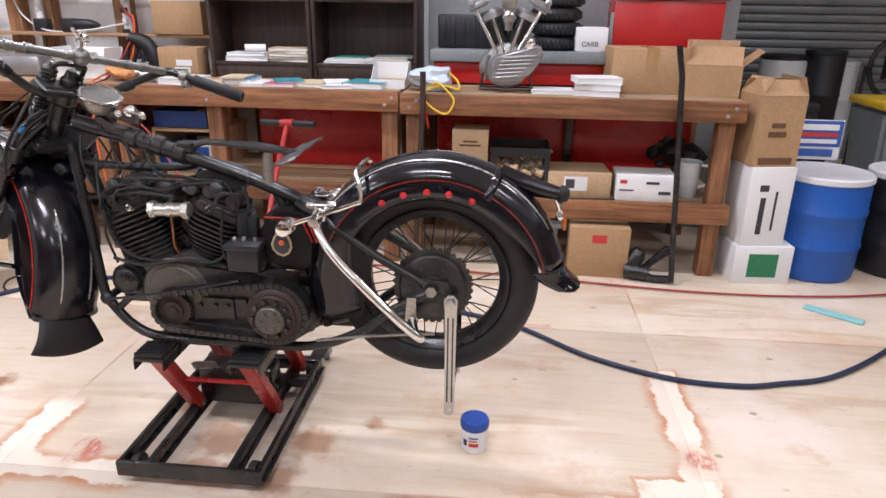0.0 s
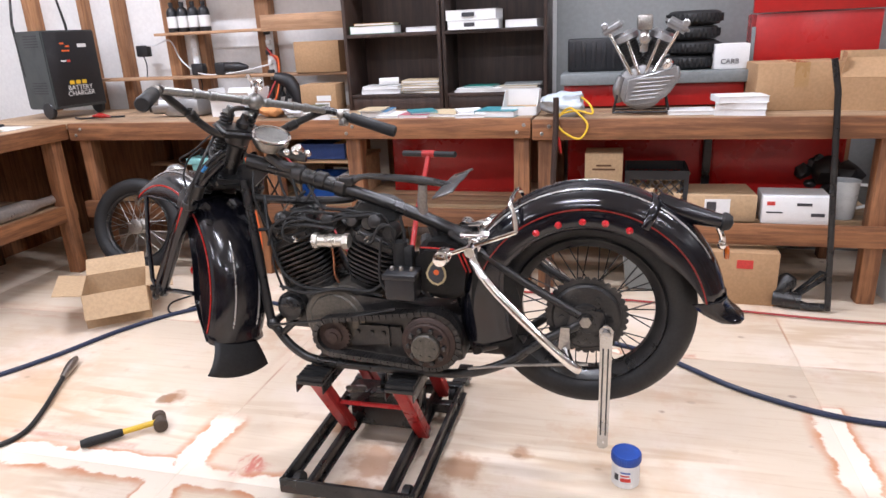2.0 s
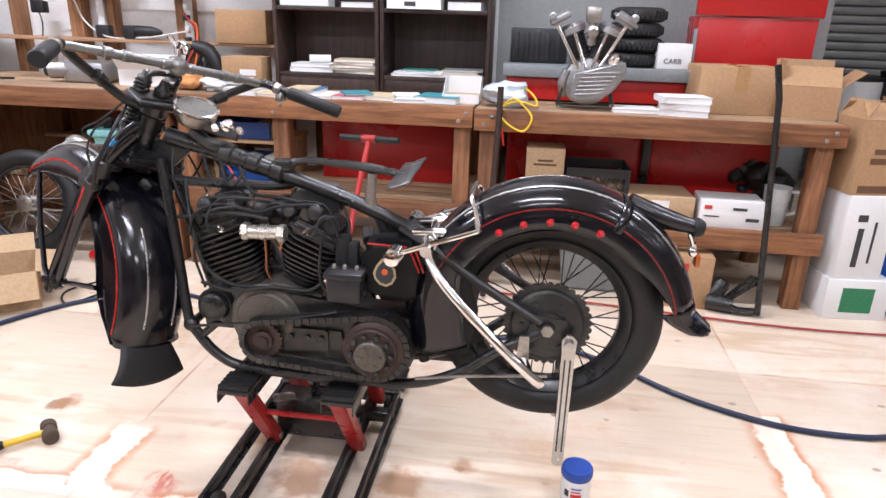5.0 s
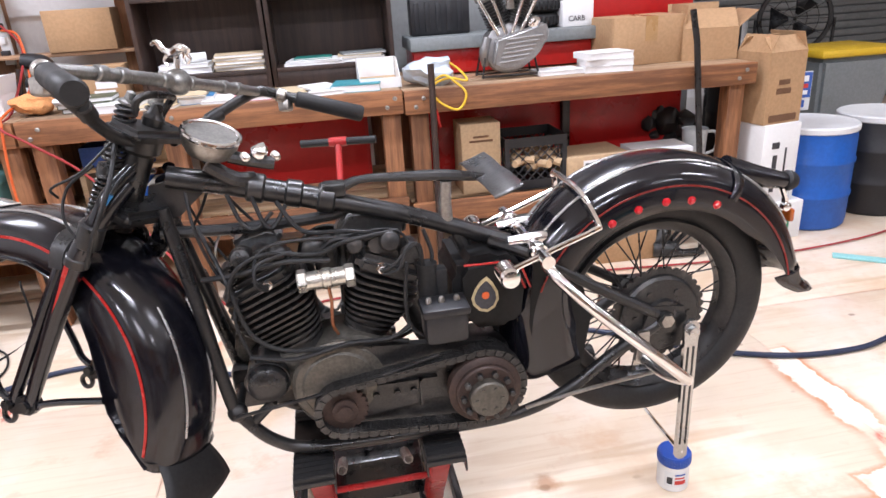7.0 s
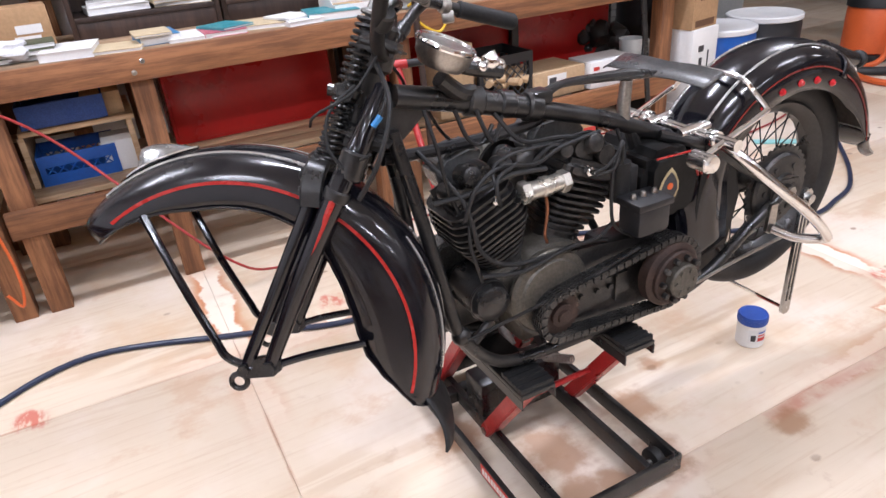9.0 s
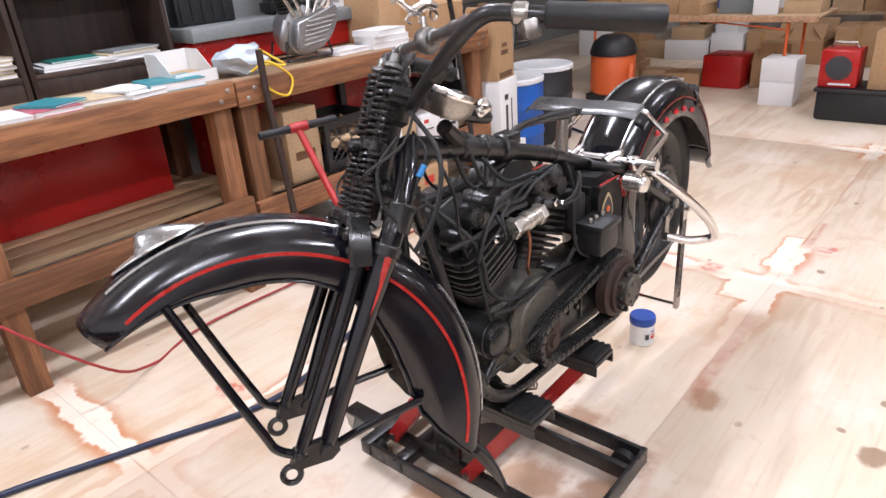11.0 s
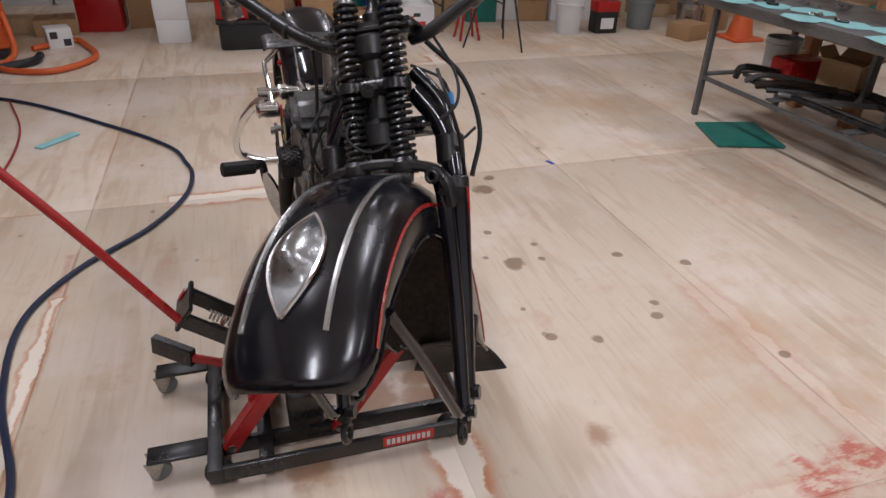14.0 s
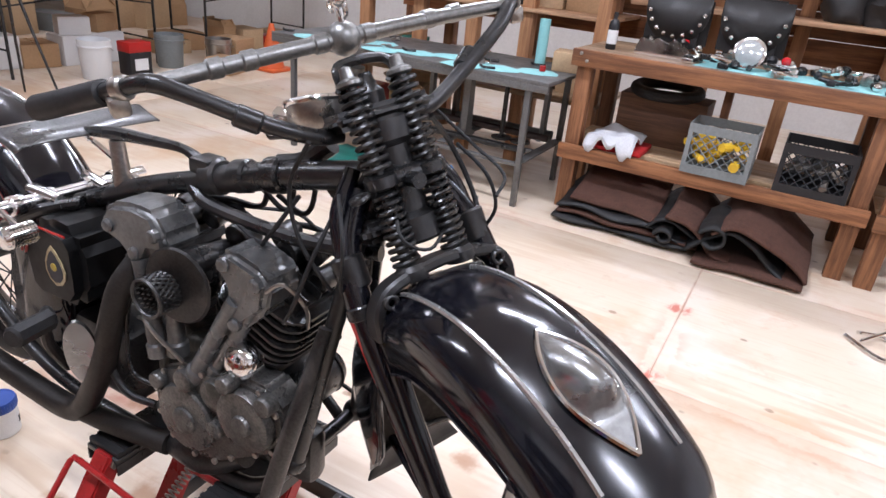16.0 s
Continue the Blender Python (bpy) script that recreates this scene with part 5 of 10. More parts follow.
# speedometer on its bracket, switch lump beside it
bm = bm_new()
ax = Vector((0.34, -0.20, 0.92)).normalized()
lathe(bm, [(0.02, -0.048), (0.045, -0.044), (0.057, -0.026), (0.06, 0.0)], B(-1.228, -0.03, 1.213), ax, 30)
speedo = bike_part("speedometer", bm, DULLMETAL, "round chrome-rimmed speedometer")
bm = bm_new()
ring(bm, B(-1.228, -0.03, 1.214), ax, 0.058, 0.006, 36, 8)
bike_part("bezel", bm, CHROME, "chrome bezel", speedo)
bm = bm_new()
lathe(bm, [(0.054, 0.0), (0.054, 0.002)], B(-1.228, -0.03, 1.213), ax, 30)
bike_part("dial", bm, surface("dial_face", (0.15, 0.145, 0.13), 0.35, vary=0.3, dirt=0.5, coat=0.3), "", speedo)
bm = bm_new()
tube(bm, [B(-1.25, -0.03, 1.15), B(-1.20, -0.02, 1.11), B(-1.16, 0.0, 1.10)], 0.018, 10, 3)
tube(bm, [B(-1.20, -0.04, 1.165), B(-1.15, -0.04, 1.15), B(-1.11, -0.035, 1.14)], 0.014, 10, 3)
bike_part("dash_bracket", bm, GRIMY, "", speedo)
for x, v, z, r in ((-1.135, -0.04, 1.168, 0.02), (-1.165, -0.055, 1.163, 0.012), (-1.105, -0.03, 1.155, 0.012), (-1.145, 0.0, 1.16, 0.013)):
    bm = bm_new()
    t = bmesh.new()
    bmesh.ops.create_icosphere(t, subdivisions=2, radius=r)
    for q in t.verts:
        q.co *= 1 + 0.25 * (noise.noise(q.co * 90))
    join(bm, t, Matrix.Translation(B(x, v, z)))
    bike_part("switch", bm, CHROME, "bright ignition switch lump", speedo)

# ---- the sprung fork, turned to its right ----
FC = (-1.72, YC + 0.016, 0.662)


def front_skirt(a):
    """Radius of the front mudguard's lower edge: shallow ahead, deep behind."""
    pts = [(-26, 0.39), (-22, 0.345), (-15, 0.29), (-6, 0.255), (5, 0.245), (20, 0.25), (35, 0.268), (50, 0.295), (70, 0.305), (95, 0.308), (112, 0.328), (122, 0.340), (130, 0.348), (135, 0.352)]
    return float(np.interp(a, [p for p, q in pts], [q for p, q in pts]))


def front_width(a):
    """The guard's end is rounded in plan."""
    s = max(0.0, (a - 121) / 10.5)
    return 1 - 0.20 * s ** 2.4


bm = bm_new()
mudguard(bm, FC, 0.416, 0.107, -24, 131.5, front_skirt, 0.070, 64, front_width)
front_guard = bike_part("front_mudguard", bm, GLOSS, "black enamelled front mudguard with red pinstripes and a chrome lamp", fork=True)
thick(front_guard, 0.003)
for side in (-1, 1):
    bm = bm_new()
    if side < 0:
        band(bm, FC, 0.353, 0.3595, side * 0.107, -20, 122, 46)
        bike_part("pinstripe", bm, REDLINE, "red pinstripe", front_guard, True)
        bm = bm_new()
    tube(bm, [(FC[0] + (front_skirt(a) + 0.002) * math.cos(radians(a)), FC[1] + side * 0.107 * front_width(a), FC[2] + (front_skirt(a) + 0.002) * math.sin(radians(a))) for a in np.linspace(-24, 131.5, 54)], 0.0032, 6)
    bike_part("rolled_edge", bm, GLOSS, "", front_guard, True)
    bm = bm_new()
    top_bead(bm, FC, 0.417, 0.107, 0.07, side * 0.058, 60, 121, 0.0042)
    bike_part("trim_line", bm, SILVERLINE, "silver bead", front_guard, True)
    bm = bm_new()
    top_bead(bm, FC, 0.417, 0.107, 0.07, side * 0.045, 28, -14, 0.003)
    bike_part("trim_line", bm, SILVERLINE, "silver bead", front_guard, True)
bm = bm_new()
mudguard(bm, FC, 0.410, 0.1015, -23, 130.5, lambda q: front_skirt(q) + 0.004, 0.066, 48, front_width)
bike_part("underside", bm, DUSTY, "dusty brown underside", front_guard, True)
# lamp on the front mudguard: pointed chrome frame with a hump
bm = bm_new()
rows = []
for i in range(25):
    s = i / 24
    a = radians(94.5 + 24.5 * s)
    half = 0.035 * math.sin(math.pi * min(1, s ** 0.95)) ** 0.95 + 0.0005
    hump = 0.033 * (math.sin(math.pi / 2 * s / 0.6) ** 1.3 if s < 0.6 else max(0.0, 1 - (s - 0.6) / 0.12))
    row = []
    for k in range(13):
        v = -1 + 2 * k / 12
        r = 0.4165 + 0.004 + hump * max(0, 1 - v * v * 1.15) - 0.004 * (abs(v) > 0.9)
        row.append(bm.verts.new((FC[0] + r * math.cos(a), FC[1] + v * half, FC[2] + r * math.sin(a))))
    rows.append(row)
for a, b in zip(rows, rows[1:]):
    for k in range(12):
        bm.faces.new((a[k], a[k + 1], b[k + 1], b[k]))
lamp_frame = bike_part("mudguard_lamp", bm, surface("dull_lamp_metal", (0.42, 0.43, 0.43), 0.26, 0.9, vary=0.15, dirt=0.35, grime=(0.2, 0.19, 0.17), scale=20, relief=0.05), "pointed chrome mudguard lamp", front_guard, True)
bm = bm_new()
edge = []
for i in range(41):
    s = i / 40
    a = radians(94.5 + 24.5 * s)
    half = 0.036 * math.sin(math.pi * min(1, s ** 0.95)) ** 0.95
    edge.append((0.4195, a, half))
loop = [(FC[0] + r * math.cos(a), FC[1] - h, FC[2] + r * math.sin(a)) for r, a, h in edge] + [(FC[0] + r * math.cos(a), FC[1] + h, FC[2] + r * math.sin(a)) for r, a, h in edge[::-1]]
tube(bm, loop, 0.0035, 6)
bike_part("lamp_rim", bm, CHROME, "", front_guard, True)
# mud flap
bm = bm_new()
rows = []
for i in range(9):
    s = i / 8
    x, z = -1.352 + 0.025 * math.sin(s * 2.2) + 0.012 * s, 0.515 - 0.125 * s
    w = 0.075 + 0.04 * s ** 1.3
    rows.append([bm.verts.new((x - 0.012 * abs(v) ** 2, YC + v * w, z + 0.02 * s * abs(v) ** 2)) for v in np.linspace(-1, 1, 9)])
for a, b in zip(rows, rows[1:]):
    for k in range(8):
        bm.faces.new((a[k], a[k + 1], b[k + 1], b[k]))
thick(bike_part("mud_flap", bm, RUBBER, "black rubber mud flap", fork=True), 0.005)
# rear rigid legs, front spring legs, rockers
fork_ob = None
for side in (-1, 1):
    bm = bm_new()
    tube(bm, [B(-1.375, side * 0.055, 1.12), B(-1.405, side * 0.10, 1.06), B(-1.455, side * 0.118, 0.985), B(-1.55, side * 0.118, 0.83), B(-1.655, side * 0.112, 0.645)], [0.02, 0.021, 0.022, 0.019, 0.015], 14, 6)
    if fork_ob is None:
        fork_ob = bike_part("fork", bm, GLOSS, "black sprung fork turned to its right", fork=True)
    else:
        bike_part("rigid_leg", bm, GLOSS, "", fork_ob, True)
    bm = bm_new()
    tube(bm, [B(-1.492, side * 0.085, 1.015), B(-1.51, side * 0.105, 0.975), B(-1.60, side * 0.112, 0.82), B(-1.705, side * 0.112, 0.645)], [0.013, 0.0145, 0.0145, 0.013], 12, 5)
    bike_part("spring_leg", bm, GLOSS, "", fork_ob, True)
    bm = bm_new()
    lathe(bm, [(0.022, 0), (0.026, 0.004), (0.026, 0.05), (0.022, 0.054)], B(-1.415, side * 0.112, 1.045), (-0.5, 0, -0.88), 16)
    lathe(bm, [(0.0225, 0), (0.025, 0.003), (0.025, 0.02), (0.0225, 0.022)], B(-1.458, side * 0.118, 0.98), (-0.5, 0, -0.88), 16)
    bike_part("leg_collar", bm, SATIN, "", fork_ob, True)
    bm = bm_new()
    tube(bm, [B(-1.36, side * 0.055, 1.15), B(-1.385, side * 0.10, 1.10), B(-1.41, side * 0.114, 1.045)], 0.014, 12, 4)
    bike_part("leg_shoulder", bm, GLOSS, "", fork_ob, True)
    bm = bm_new()
    q0, q1 = B(-1.468, side * 0.1345, 0.965), B(-1.548, side * 0.1325, 0.83)
    tube(bm, [q0, (q0 + q1) / 2, q1], [0.0085, 0.0065, 0.003], 8)
    bike_part("pinstripe", bm, REDLINE, "red arrow stripe", fork_ob, True)
    bm = bm_new()
    prism(bm, [(-1.722, 0.640), (-1.705, 0.626), (-1.65, 0.624), (-1.632, 0.636), (-1.632, 0.656), (-1.66, 0.666), (-1.71, 0.662)], B(0, side * 0.112 + 0.009, 0), (1, 0, 0), (0, 0, 1), 0.018)
    bike_part("rocker", bm, GRIMY, "", fork_ob, True)
    bm = bm_new()
    ring(bm, B(-1.725, side * 0.108, 0.617), (0, 1, 0), 0.016, 0.006, 22, 8)
    cyl(bm, B(-1.718, side * 0.108, 0.632), B(-1.706, side * 0.110, 0.650), 0.009, n=8)
    lathe(bm, [(0.014, -0.022), (0.014, 0.022)], B(-1.655, side * 0.112, 0.645), (0, 1, 0), 6)
    lathe(bm, [(0.012, -0.022), (0.012, 0.022)], B(-1.705, side * 0.112, 0.648), (0, 1, 0), 6)
    bike_part("axle_eye", bm, SATIN, "", fork_ob, True)
    # mudguard stays
    bm = bm_new()
    a = radians(112)
    s0 = Vector((FC[0] + 0.335 * math.cos(a), FC[1] + side * 0.106, FC[2] + 0.335 * math.sin(a)))
    tube(bm, [s0, B(-1.795, side * 0.106, 0.83), B(-1.752, side * 0.112, 0.71), B(-1.735, side * 0.114, 0.672), B(-1.69, side * 0.115, 0.645)], 0.0085, 10, 6)
    tube(bm, [B(-1.66, side * 0.112, 0.64), B(-1.58, side * 0.108, 0.655), B(-1.46, side * 0.10, 0.665)], 0.008, 10, 4)
    bike_part("mudguard_stay", bm, GLOSS, "", fork_ob, True)
    # springs
    top, mid, low = B(-1.362, side * 0.041, 1.278), B(-1.428, side * 0.041, 1.150), B(-1.496, side * 0.043, 1.015)
    bm = bm_new()
    cyl(bm, low, top + (top - low) * 0.04, 0.010, n=12)
    rod = bike_part("spring_rod", bm, SATIN, "", fork_ob, True)
    for p, q, n in ((mid + (low - mid) * 0.06, low, 12.5), (top, mid + (top - mid) * 0.10, 10.5)):
        bm = bm_new()
        helix(bm, p, q, 0.0195, 0.0040, n, 14)
        bike_part("coil_spring", bm, SATIN, "black coil spring", fork_ob, True)
    bm = bm_new()
    d = (top - low).normalized()
    lathe(bm, [(0.016, 0), (0.020, 0.003), (0.020, 0.008), (0.011, 0.013), (0.009, 0.028), (0.0, 0.032)], top, d, 16)
    bike_part("spring_cap", bm, BARMETAL, "bright acorn nut", fork_ob, True)
    bm = bm_new()
    lathe(bm, [(0.018, -0.010), (0.025, -0.007), (0.025, 0.009), (0.018, 0.012)], mid, d, 18)
    bike_part("spring_collar", bm, SATIN, "", fork_ob, True)
bm = bm_new()
tube(bm, [B(-1.428, -0.062, 1.150), B(-1.425, 0, 1.150), B(-1.428, 0.062, 1.150)], 0.017, 12, 3)
lathe(bm, [(0.012, 0), (0.012, 0.03)], B(-1.44, 0, 1.15), (-1, 0, 0.3), 10)
ring(bm, B(-1.44, 0.085, 1.145), (0.3, 0.2, 0.9), 0.012, 0.005, 16, 8)
bike_part("spring_bridge", bm, SATIN, "", fork_ob, True)
# crow-foot that joins the spring legs over the mudguard
def strap(bm, pts, wide, half_w, half_t, curve=5):
    """A flat bar swept along the points; wide: the way its breadth lies."""
    pts = smooth_path(pts, curve)
    wide = Vector(wide).normalized()
    rings = []
    for i, p in enumerate(pts):
        d = (pts[min(i + 1, len(pts) - 1)] - pts[max(i - 1, 0)]).normalized()
        w = (wide - d * wide.dot(d)).normalized()
        n = d.cross(w)
        rings.append([bm.verts.new(p + w * half_w * a + n * half_t * b) for a, b in ((-1, -0.5), (-0.8, -1), (0.8, -1), (1, -0.5), (1, 0.5), (0.8, 1), (-0.8, 1), (-1, 0.5))])
    for a, b in zip(rings, rings[1:]):
        for k in range(8):
            bm.faces.new((a[k], a[(k + 1) % 8], b[(k + 1) % 8], b[k]))
    bm.faces.new(rings[0][::-1])
    bm.faces.new(rings[-1])
    return bm


bm = bm_new()
arch = [B(-1.515, -0.118, 0.955), B(-1.508, -0.114, 0.992), B(-1.50, -0.092, 1.018), B(-1.497, -0.048, 1.030), B(-1.496, 0, 1.034), B(-1.497, 0.048, 1.030), B(-1.50, 0.092, 1.018), B(-1.508, 0.114, 0.992), B(-1.515, 0.118, 0.955)]
strap(bm, arch, (-0.9, 0, 0.42), 0.021, 0.009)
for v in (-0.043, 0.043):
    lathe(bm, [(0.024, -0.012), (0.026, -0.006), (0.026, 0.004), (0.020, 0.012)], B(-1.496, v, 1.030), (0.44, 0, 0.9), 18)
strap(bm, [B(-1.528, -0.06, 1.014), B(-1.524, 0, 1.019), B(-1.528, 0.06, 1.014)], (0.4, 0, 0.9), 0.010, 0.005)
bike_part("fork_bridge", bm, SATIN, "", fork_ob, True)
bm = bm_new()
for v in (-0.095, 0.095):
    bm = bm_new()
    ring(bm, B(-1.525, v, 1.015), (-0.9, 0, 0.4), 0.009, 0.004, 16, 8)
    lathe(bm, [(0.007, 0), (0.007, 0.015)], B(-1.52, v * 1.15, 0.985), (-1, 0, 0.2), 6)
    bike_part("bridge_eye", bm, SATIN, "", fork_ob, True)
# triple clamp plates
for z, x, lo in ((1.225, -1.352, 0.018), (1.06, -1.40, 0.02)):
    bm = bm_new()
    t = bmesh.new()
    bmesh.ops.create_cube(t, size=1)
    bmesh.ops.transform(t, matrix=Matrix.Diagonal((0.09, 0.17, lo * 1.6, 1)), verts=t.verts)
    bmesh.ops.bevel(t, geom=t.edges[:], offset=0.012, segments=3, affect="EDGES")
    join(bm, t, Matrix.Translation(B(x, 0, z)) @ Matrix.Rotation(RAKE, 4, "Y"))
    bike_part("clamp_plate", bm, SATIN, "", fork_ob, True)
bm = bm_new()
lathe(bm, [(0.02, 0), (0.022, 0.02), (0.014, 0.03), (0.01, 0.05)], B(-1.345, 0, 1.235), (math.sin(RAKE), 0, math.cos(RAKE)), 16)
tube(bm, [B(-1.35, -0.04, 1.262), B(-1.335, -0.045, 1.285), B(-1.315, -0.03, 1.296), B(-1.312, 0.03, 1.296), B(-1.332, 0.045, 1.285), B(-1.35, 0.04, 1.262)], 0.008, 10, 4)
bike_part("steering_damper", bm, SATIN, "", fork_ob, True)
# handlebar
bm = bm_new()
tube(bm, [B(-1.283, -0.302, 1.318), B(-1.270, -0.14, 1.32), B(-1.268, 0.14, 1.32), B(-1.267, 0.283, 1.318)], [0.0115, 0.0125, 0.0125, 0.0115], 14, 4)
bars = bike_part("handlebar", bm, BARMETAL, "aged nickel handlebar with cross brace and centre ball", fork=True)
bm = bm_new()
ball(bm, B(-1.268, 0, 1.32), 0.027, n=20)
for v in (-0.04, 0.04, -0.15, 0.15, -0.20, 0.20):
    collar = bm_new()
    lathe(collar, [(0.0125, -0.012), (0.0150, -0.009), (0.0150, 0.009), (0.0125, 0.012)], B(-1.268, v, 1.32), (0, 1, 0), 14)
    bike_part("collar", collar, BARMETAL, "", bars, True)
bike_part("centre_ball", bm, BARMETAL, "", bars, True)
bm = bm_new()
cyl(bm, B(-1.268, 0, 1.345), B(-1.266, 0, 1.365), 0.006)
tube(bm, [B(-1.30, 0, 1.388), B(-1.28, 0.005, 1.378), B(-1.255, 0, 1.385), B(-1.235, 0, 1.378)], [0.004, 0.011, 0.010, 0.005], 10, 4)
tube(bm, [B(-1.295, 0, 1.385), B(-1.312, 0, 1.402), B(-1.325, 0, 1.398)], [0.006, 0.006, 0.003], 8, 3)
for x, dx in ((-1.285, -0.015), (-1.28, 0.008), (-1.248, 0.012), (-1.245, -0.006)):
    tube(bm, [B(x, 0, 1.378), B(x + dx, 0.004, 1.365), B(x + dx * 0.4, 0.004, 1.355)], [0.004, 0.003, 0.0025], 6, 3)
bike_part("bar_ornament", bm, CHROME, "small chrome ornament", bars, True)
for side in (-1, 1):
    e = 0.018 if side < 0 else 0.0
    bm = bm_new()
    tube(bm, [B(-1.345, side * 0.06, 1.205), B(-1.35, side * 0.10, 1.215), B(-1.335 - e * 0.3, side * 0.16, 1.245), B(-1.295 - e, side * (0.24 + e), 1.295), B(-1.267 - e, side * (0.285 + e), 1.319), B(-1.235 - e, side * (0.314 + e), 1.313), B(-1.183 - e, side * (0.347 + e), 1.296)], [0.0125, 0.0125, 0.0125, 0.0125, 0.0135, 0.0125, 0.0125], 14, 6)
    bike_part("bar_bend", bm, SATIN, "", bars, True)
    bm = bm_new()
    g0, g1 = B(-1.196 - e, side * (0.339 + e), 1.300), B(-1.058 - e, side * (0.430 + e), 1.258)
    tube(bm, [g0, g0 + (g1 - g0) * 0.02, g0 + (g1 - g0) * 0.5, g0 + (g1 - g0) * 0.97, g1], [0.015, 0.0195, 0.0195, 0.0205, 0.017], 16)
    bike_part("grip", bm, RUBBER, "black rubber grip", bars, True)
    bm = bm_new()
    lathe(bm, [(0.015, -0.012), (0.018, -0.008), (0.018, 0.008), (0.015, 0.012)], B(-1.225 - e, side * (0.32 + e), 1.309), g1 - g0, 14)
    box(bm, -1.235 - e, -1.205 - e, YC + side * (0.33 + e) - 0.014, YC + side * (0.33 + e) + 0.014, 1.27, 1.30, 0.006)
    bike_part("control_clamp", bm, DULLMETAL, "", bars, True)
    bm = bm_new()
    lathe(bm, [(0.014, -0.02), (0.017, -0.016), (0.017, 0.016), (0.014, 0.02)], B(-1.325, side * 0.185, 1.258), Vector((0.04, side * 0.08, 0.05)), 14)
    bike_part("bar_clip", bm, SATIN, "", bars, True)
for pts, r in (
    ([(-1.40, -0.11, 1.16), (-1.45, -0.13, 1.12), (-1.46, -0.14, 1.06), (-1.43, -0.13, 1.0)], 0.004),
    ([(-1.35, -0.10, 1.21), (-1.40, -0.14, 1.15), (-1.47, -0.15, 1.12), (-1.49, -0.12, 1.10)], 0.0035),
    ([(-1.40, 0.10, 1.14), (-1.46, 0.13, 1.09), (-1.45, 0.14, 1.02), (-1.42, 0.125, 0.97)], 0.004),
    ([(-1.37, 0.12, 1.22), (-1.33, 0.15, 1.14), (-1.36, 0.16, 1.06), (-1.40, 0.14, 0.98)], 0.0045),
    ([(-1.362, -0.115, 1.102), (-1.35, -0.10, 1.13), (-1.35, -0.05, 1.16)], 0.0035),
    ([(-1.377, -0.118, 1.086), (-1.40, -0.12, 1.05), (-1.41, -0.13, 1.03), (-1.385, -0.155, 1.04)], 0.0035),
    ([(-1.44, 0.03, 1.13), (-1.49, 0.05, 1.09), (-1.50, 0.01, 1.06), (-1.47, -0.04, 1.07)], 0.0035),
    ([(-1.36, -0.09, 1.20), (-1.34, -0.14, 1.12), (-1.37, -0.16, 1.03), (-1.42, -0.14, 0.96)], 0.006)):
    bm = bm_new()
    tube(bm, [B(*p) for p in pts], r * 0.8, 7, 5)
    bike_part("control_cable", bm, RUBBER, "", fork_ob, True)
bm = bm_new()
cyl(bm, B(-1.378, -0.118, 1.085), B(-1.362, -0.115, 1.102), 0.006)
bike_part("cable_plug", bm, surface("bright_blue_plug", (0.03, 0.25, 0.6), 0.4), "blue connector", fork_ob, True)

# ---- the lift under the engine ----
def strut(bm, a, b, w, d):
    """A square bar from a to b."""
    a, b = Vector(a), Vector(b)
    t = bmesh.new()
    bmesh.ops.create_cube(t, size=1)
    bmesh.ops.transform(t, matrix=Matrix.Diagonal((w, d, (b - a).length, 1)), verts=t.verts)
    bmesh.ops.bevel(t, geom=t.edges[:], offset=0.003, segments=2, affect="EDGES")
    join(bm, t, Matrix.Translation((a + b) / 2) @ (b - a).to_track_quat("Z", "X").to_matrix().to_4x4())
    return bm


lift = thing("motorcycle_lift", "low black and red steel motorcycle lift carrying the bike", "lift", (-0.98, 2.05, 0))
for x in (-1.17, -0.775):
    out = -1 if x < -1 else 1
    for dx, w in ((0.034 * out, 0.008), (-0.062 * out, 0.010)):
        bm = bm_new()
        box(bm, x + dx - w, x + dx + w, 1.70, 2.42, 0.040, 0.085, 0.002)
        box(bm, x + dx - w, x + dx + w + 0.012, 1.70, 2.42, 0.036, 0.042, 0.001)
        part("rail", bm, SATIN, lift)
    for y in (1.74, 2.40):
        bm = bm_new()
        lathe(bm, [(0.012, -0.014), (0.036, -0.013), (0.038, -0.008), (0.038, 0.008), (0.036, 0.013), (0.012, 0.014)], (x, y, 0.039), (1, 0, 0), 24)
        part("wheel", bm, RUBBER, lift)
        bm = bm_new()
        lathe(bm, [(0.009, -0.038), (0.009, 0.038)], (x, y, 0.039), (1, 0, 0), 8)
        part("wheel_bolt", bm, DULLMETAL, lift)
for y0, y1, z0, z1 in ((1.685, 1.70, 0.03, 0.085), (2.25, 2.29, 0.04, 0.08)):
    bm = bm_new()
    box(bm, -1.215, -0.73, y0, y1, z0, z1, 0.003)
    part("cross_bar", bm, SATIN, lift)
bm = bm_new()
box(bm, -1.115, -0.83, 2.10, 2.2, 0.05, 0.20, 0.01)
part("jack_body", bm, SATIN, lift)
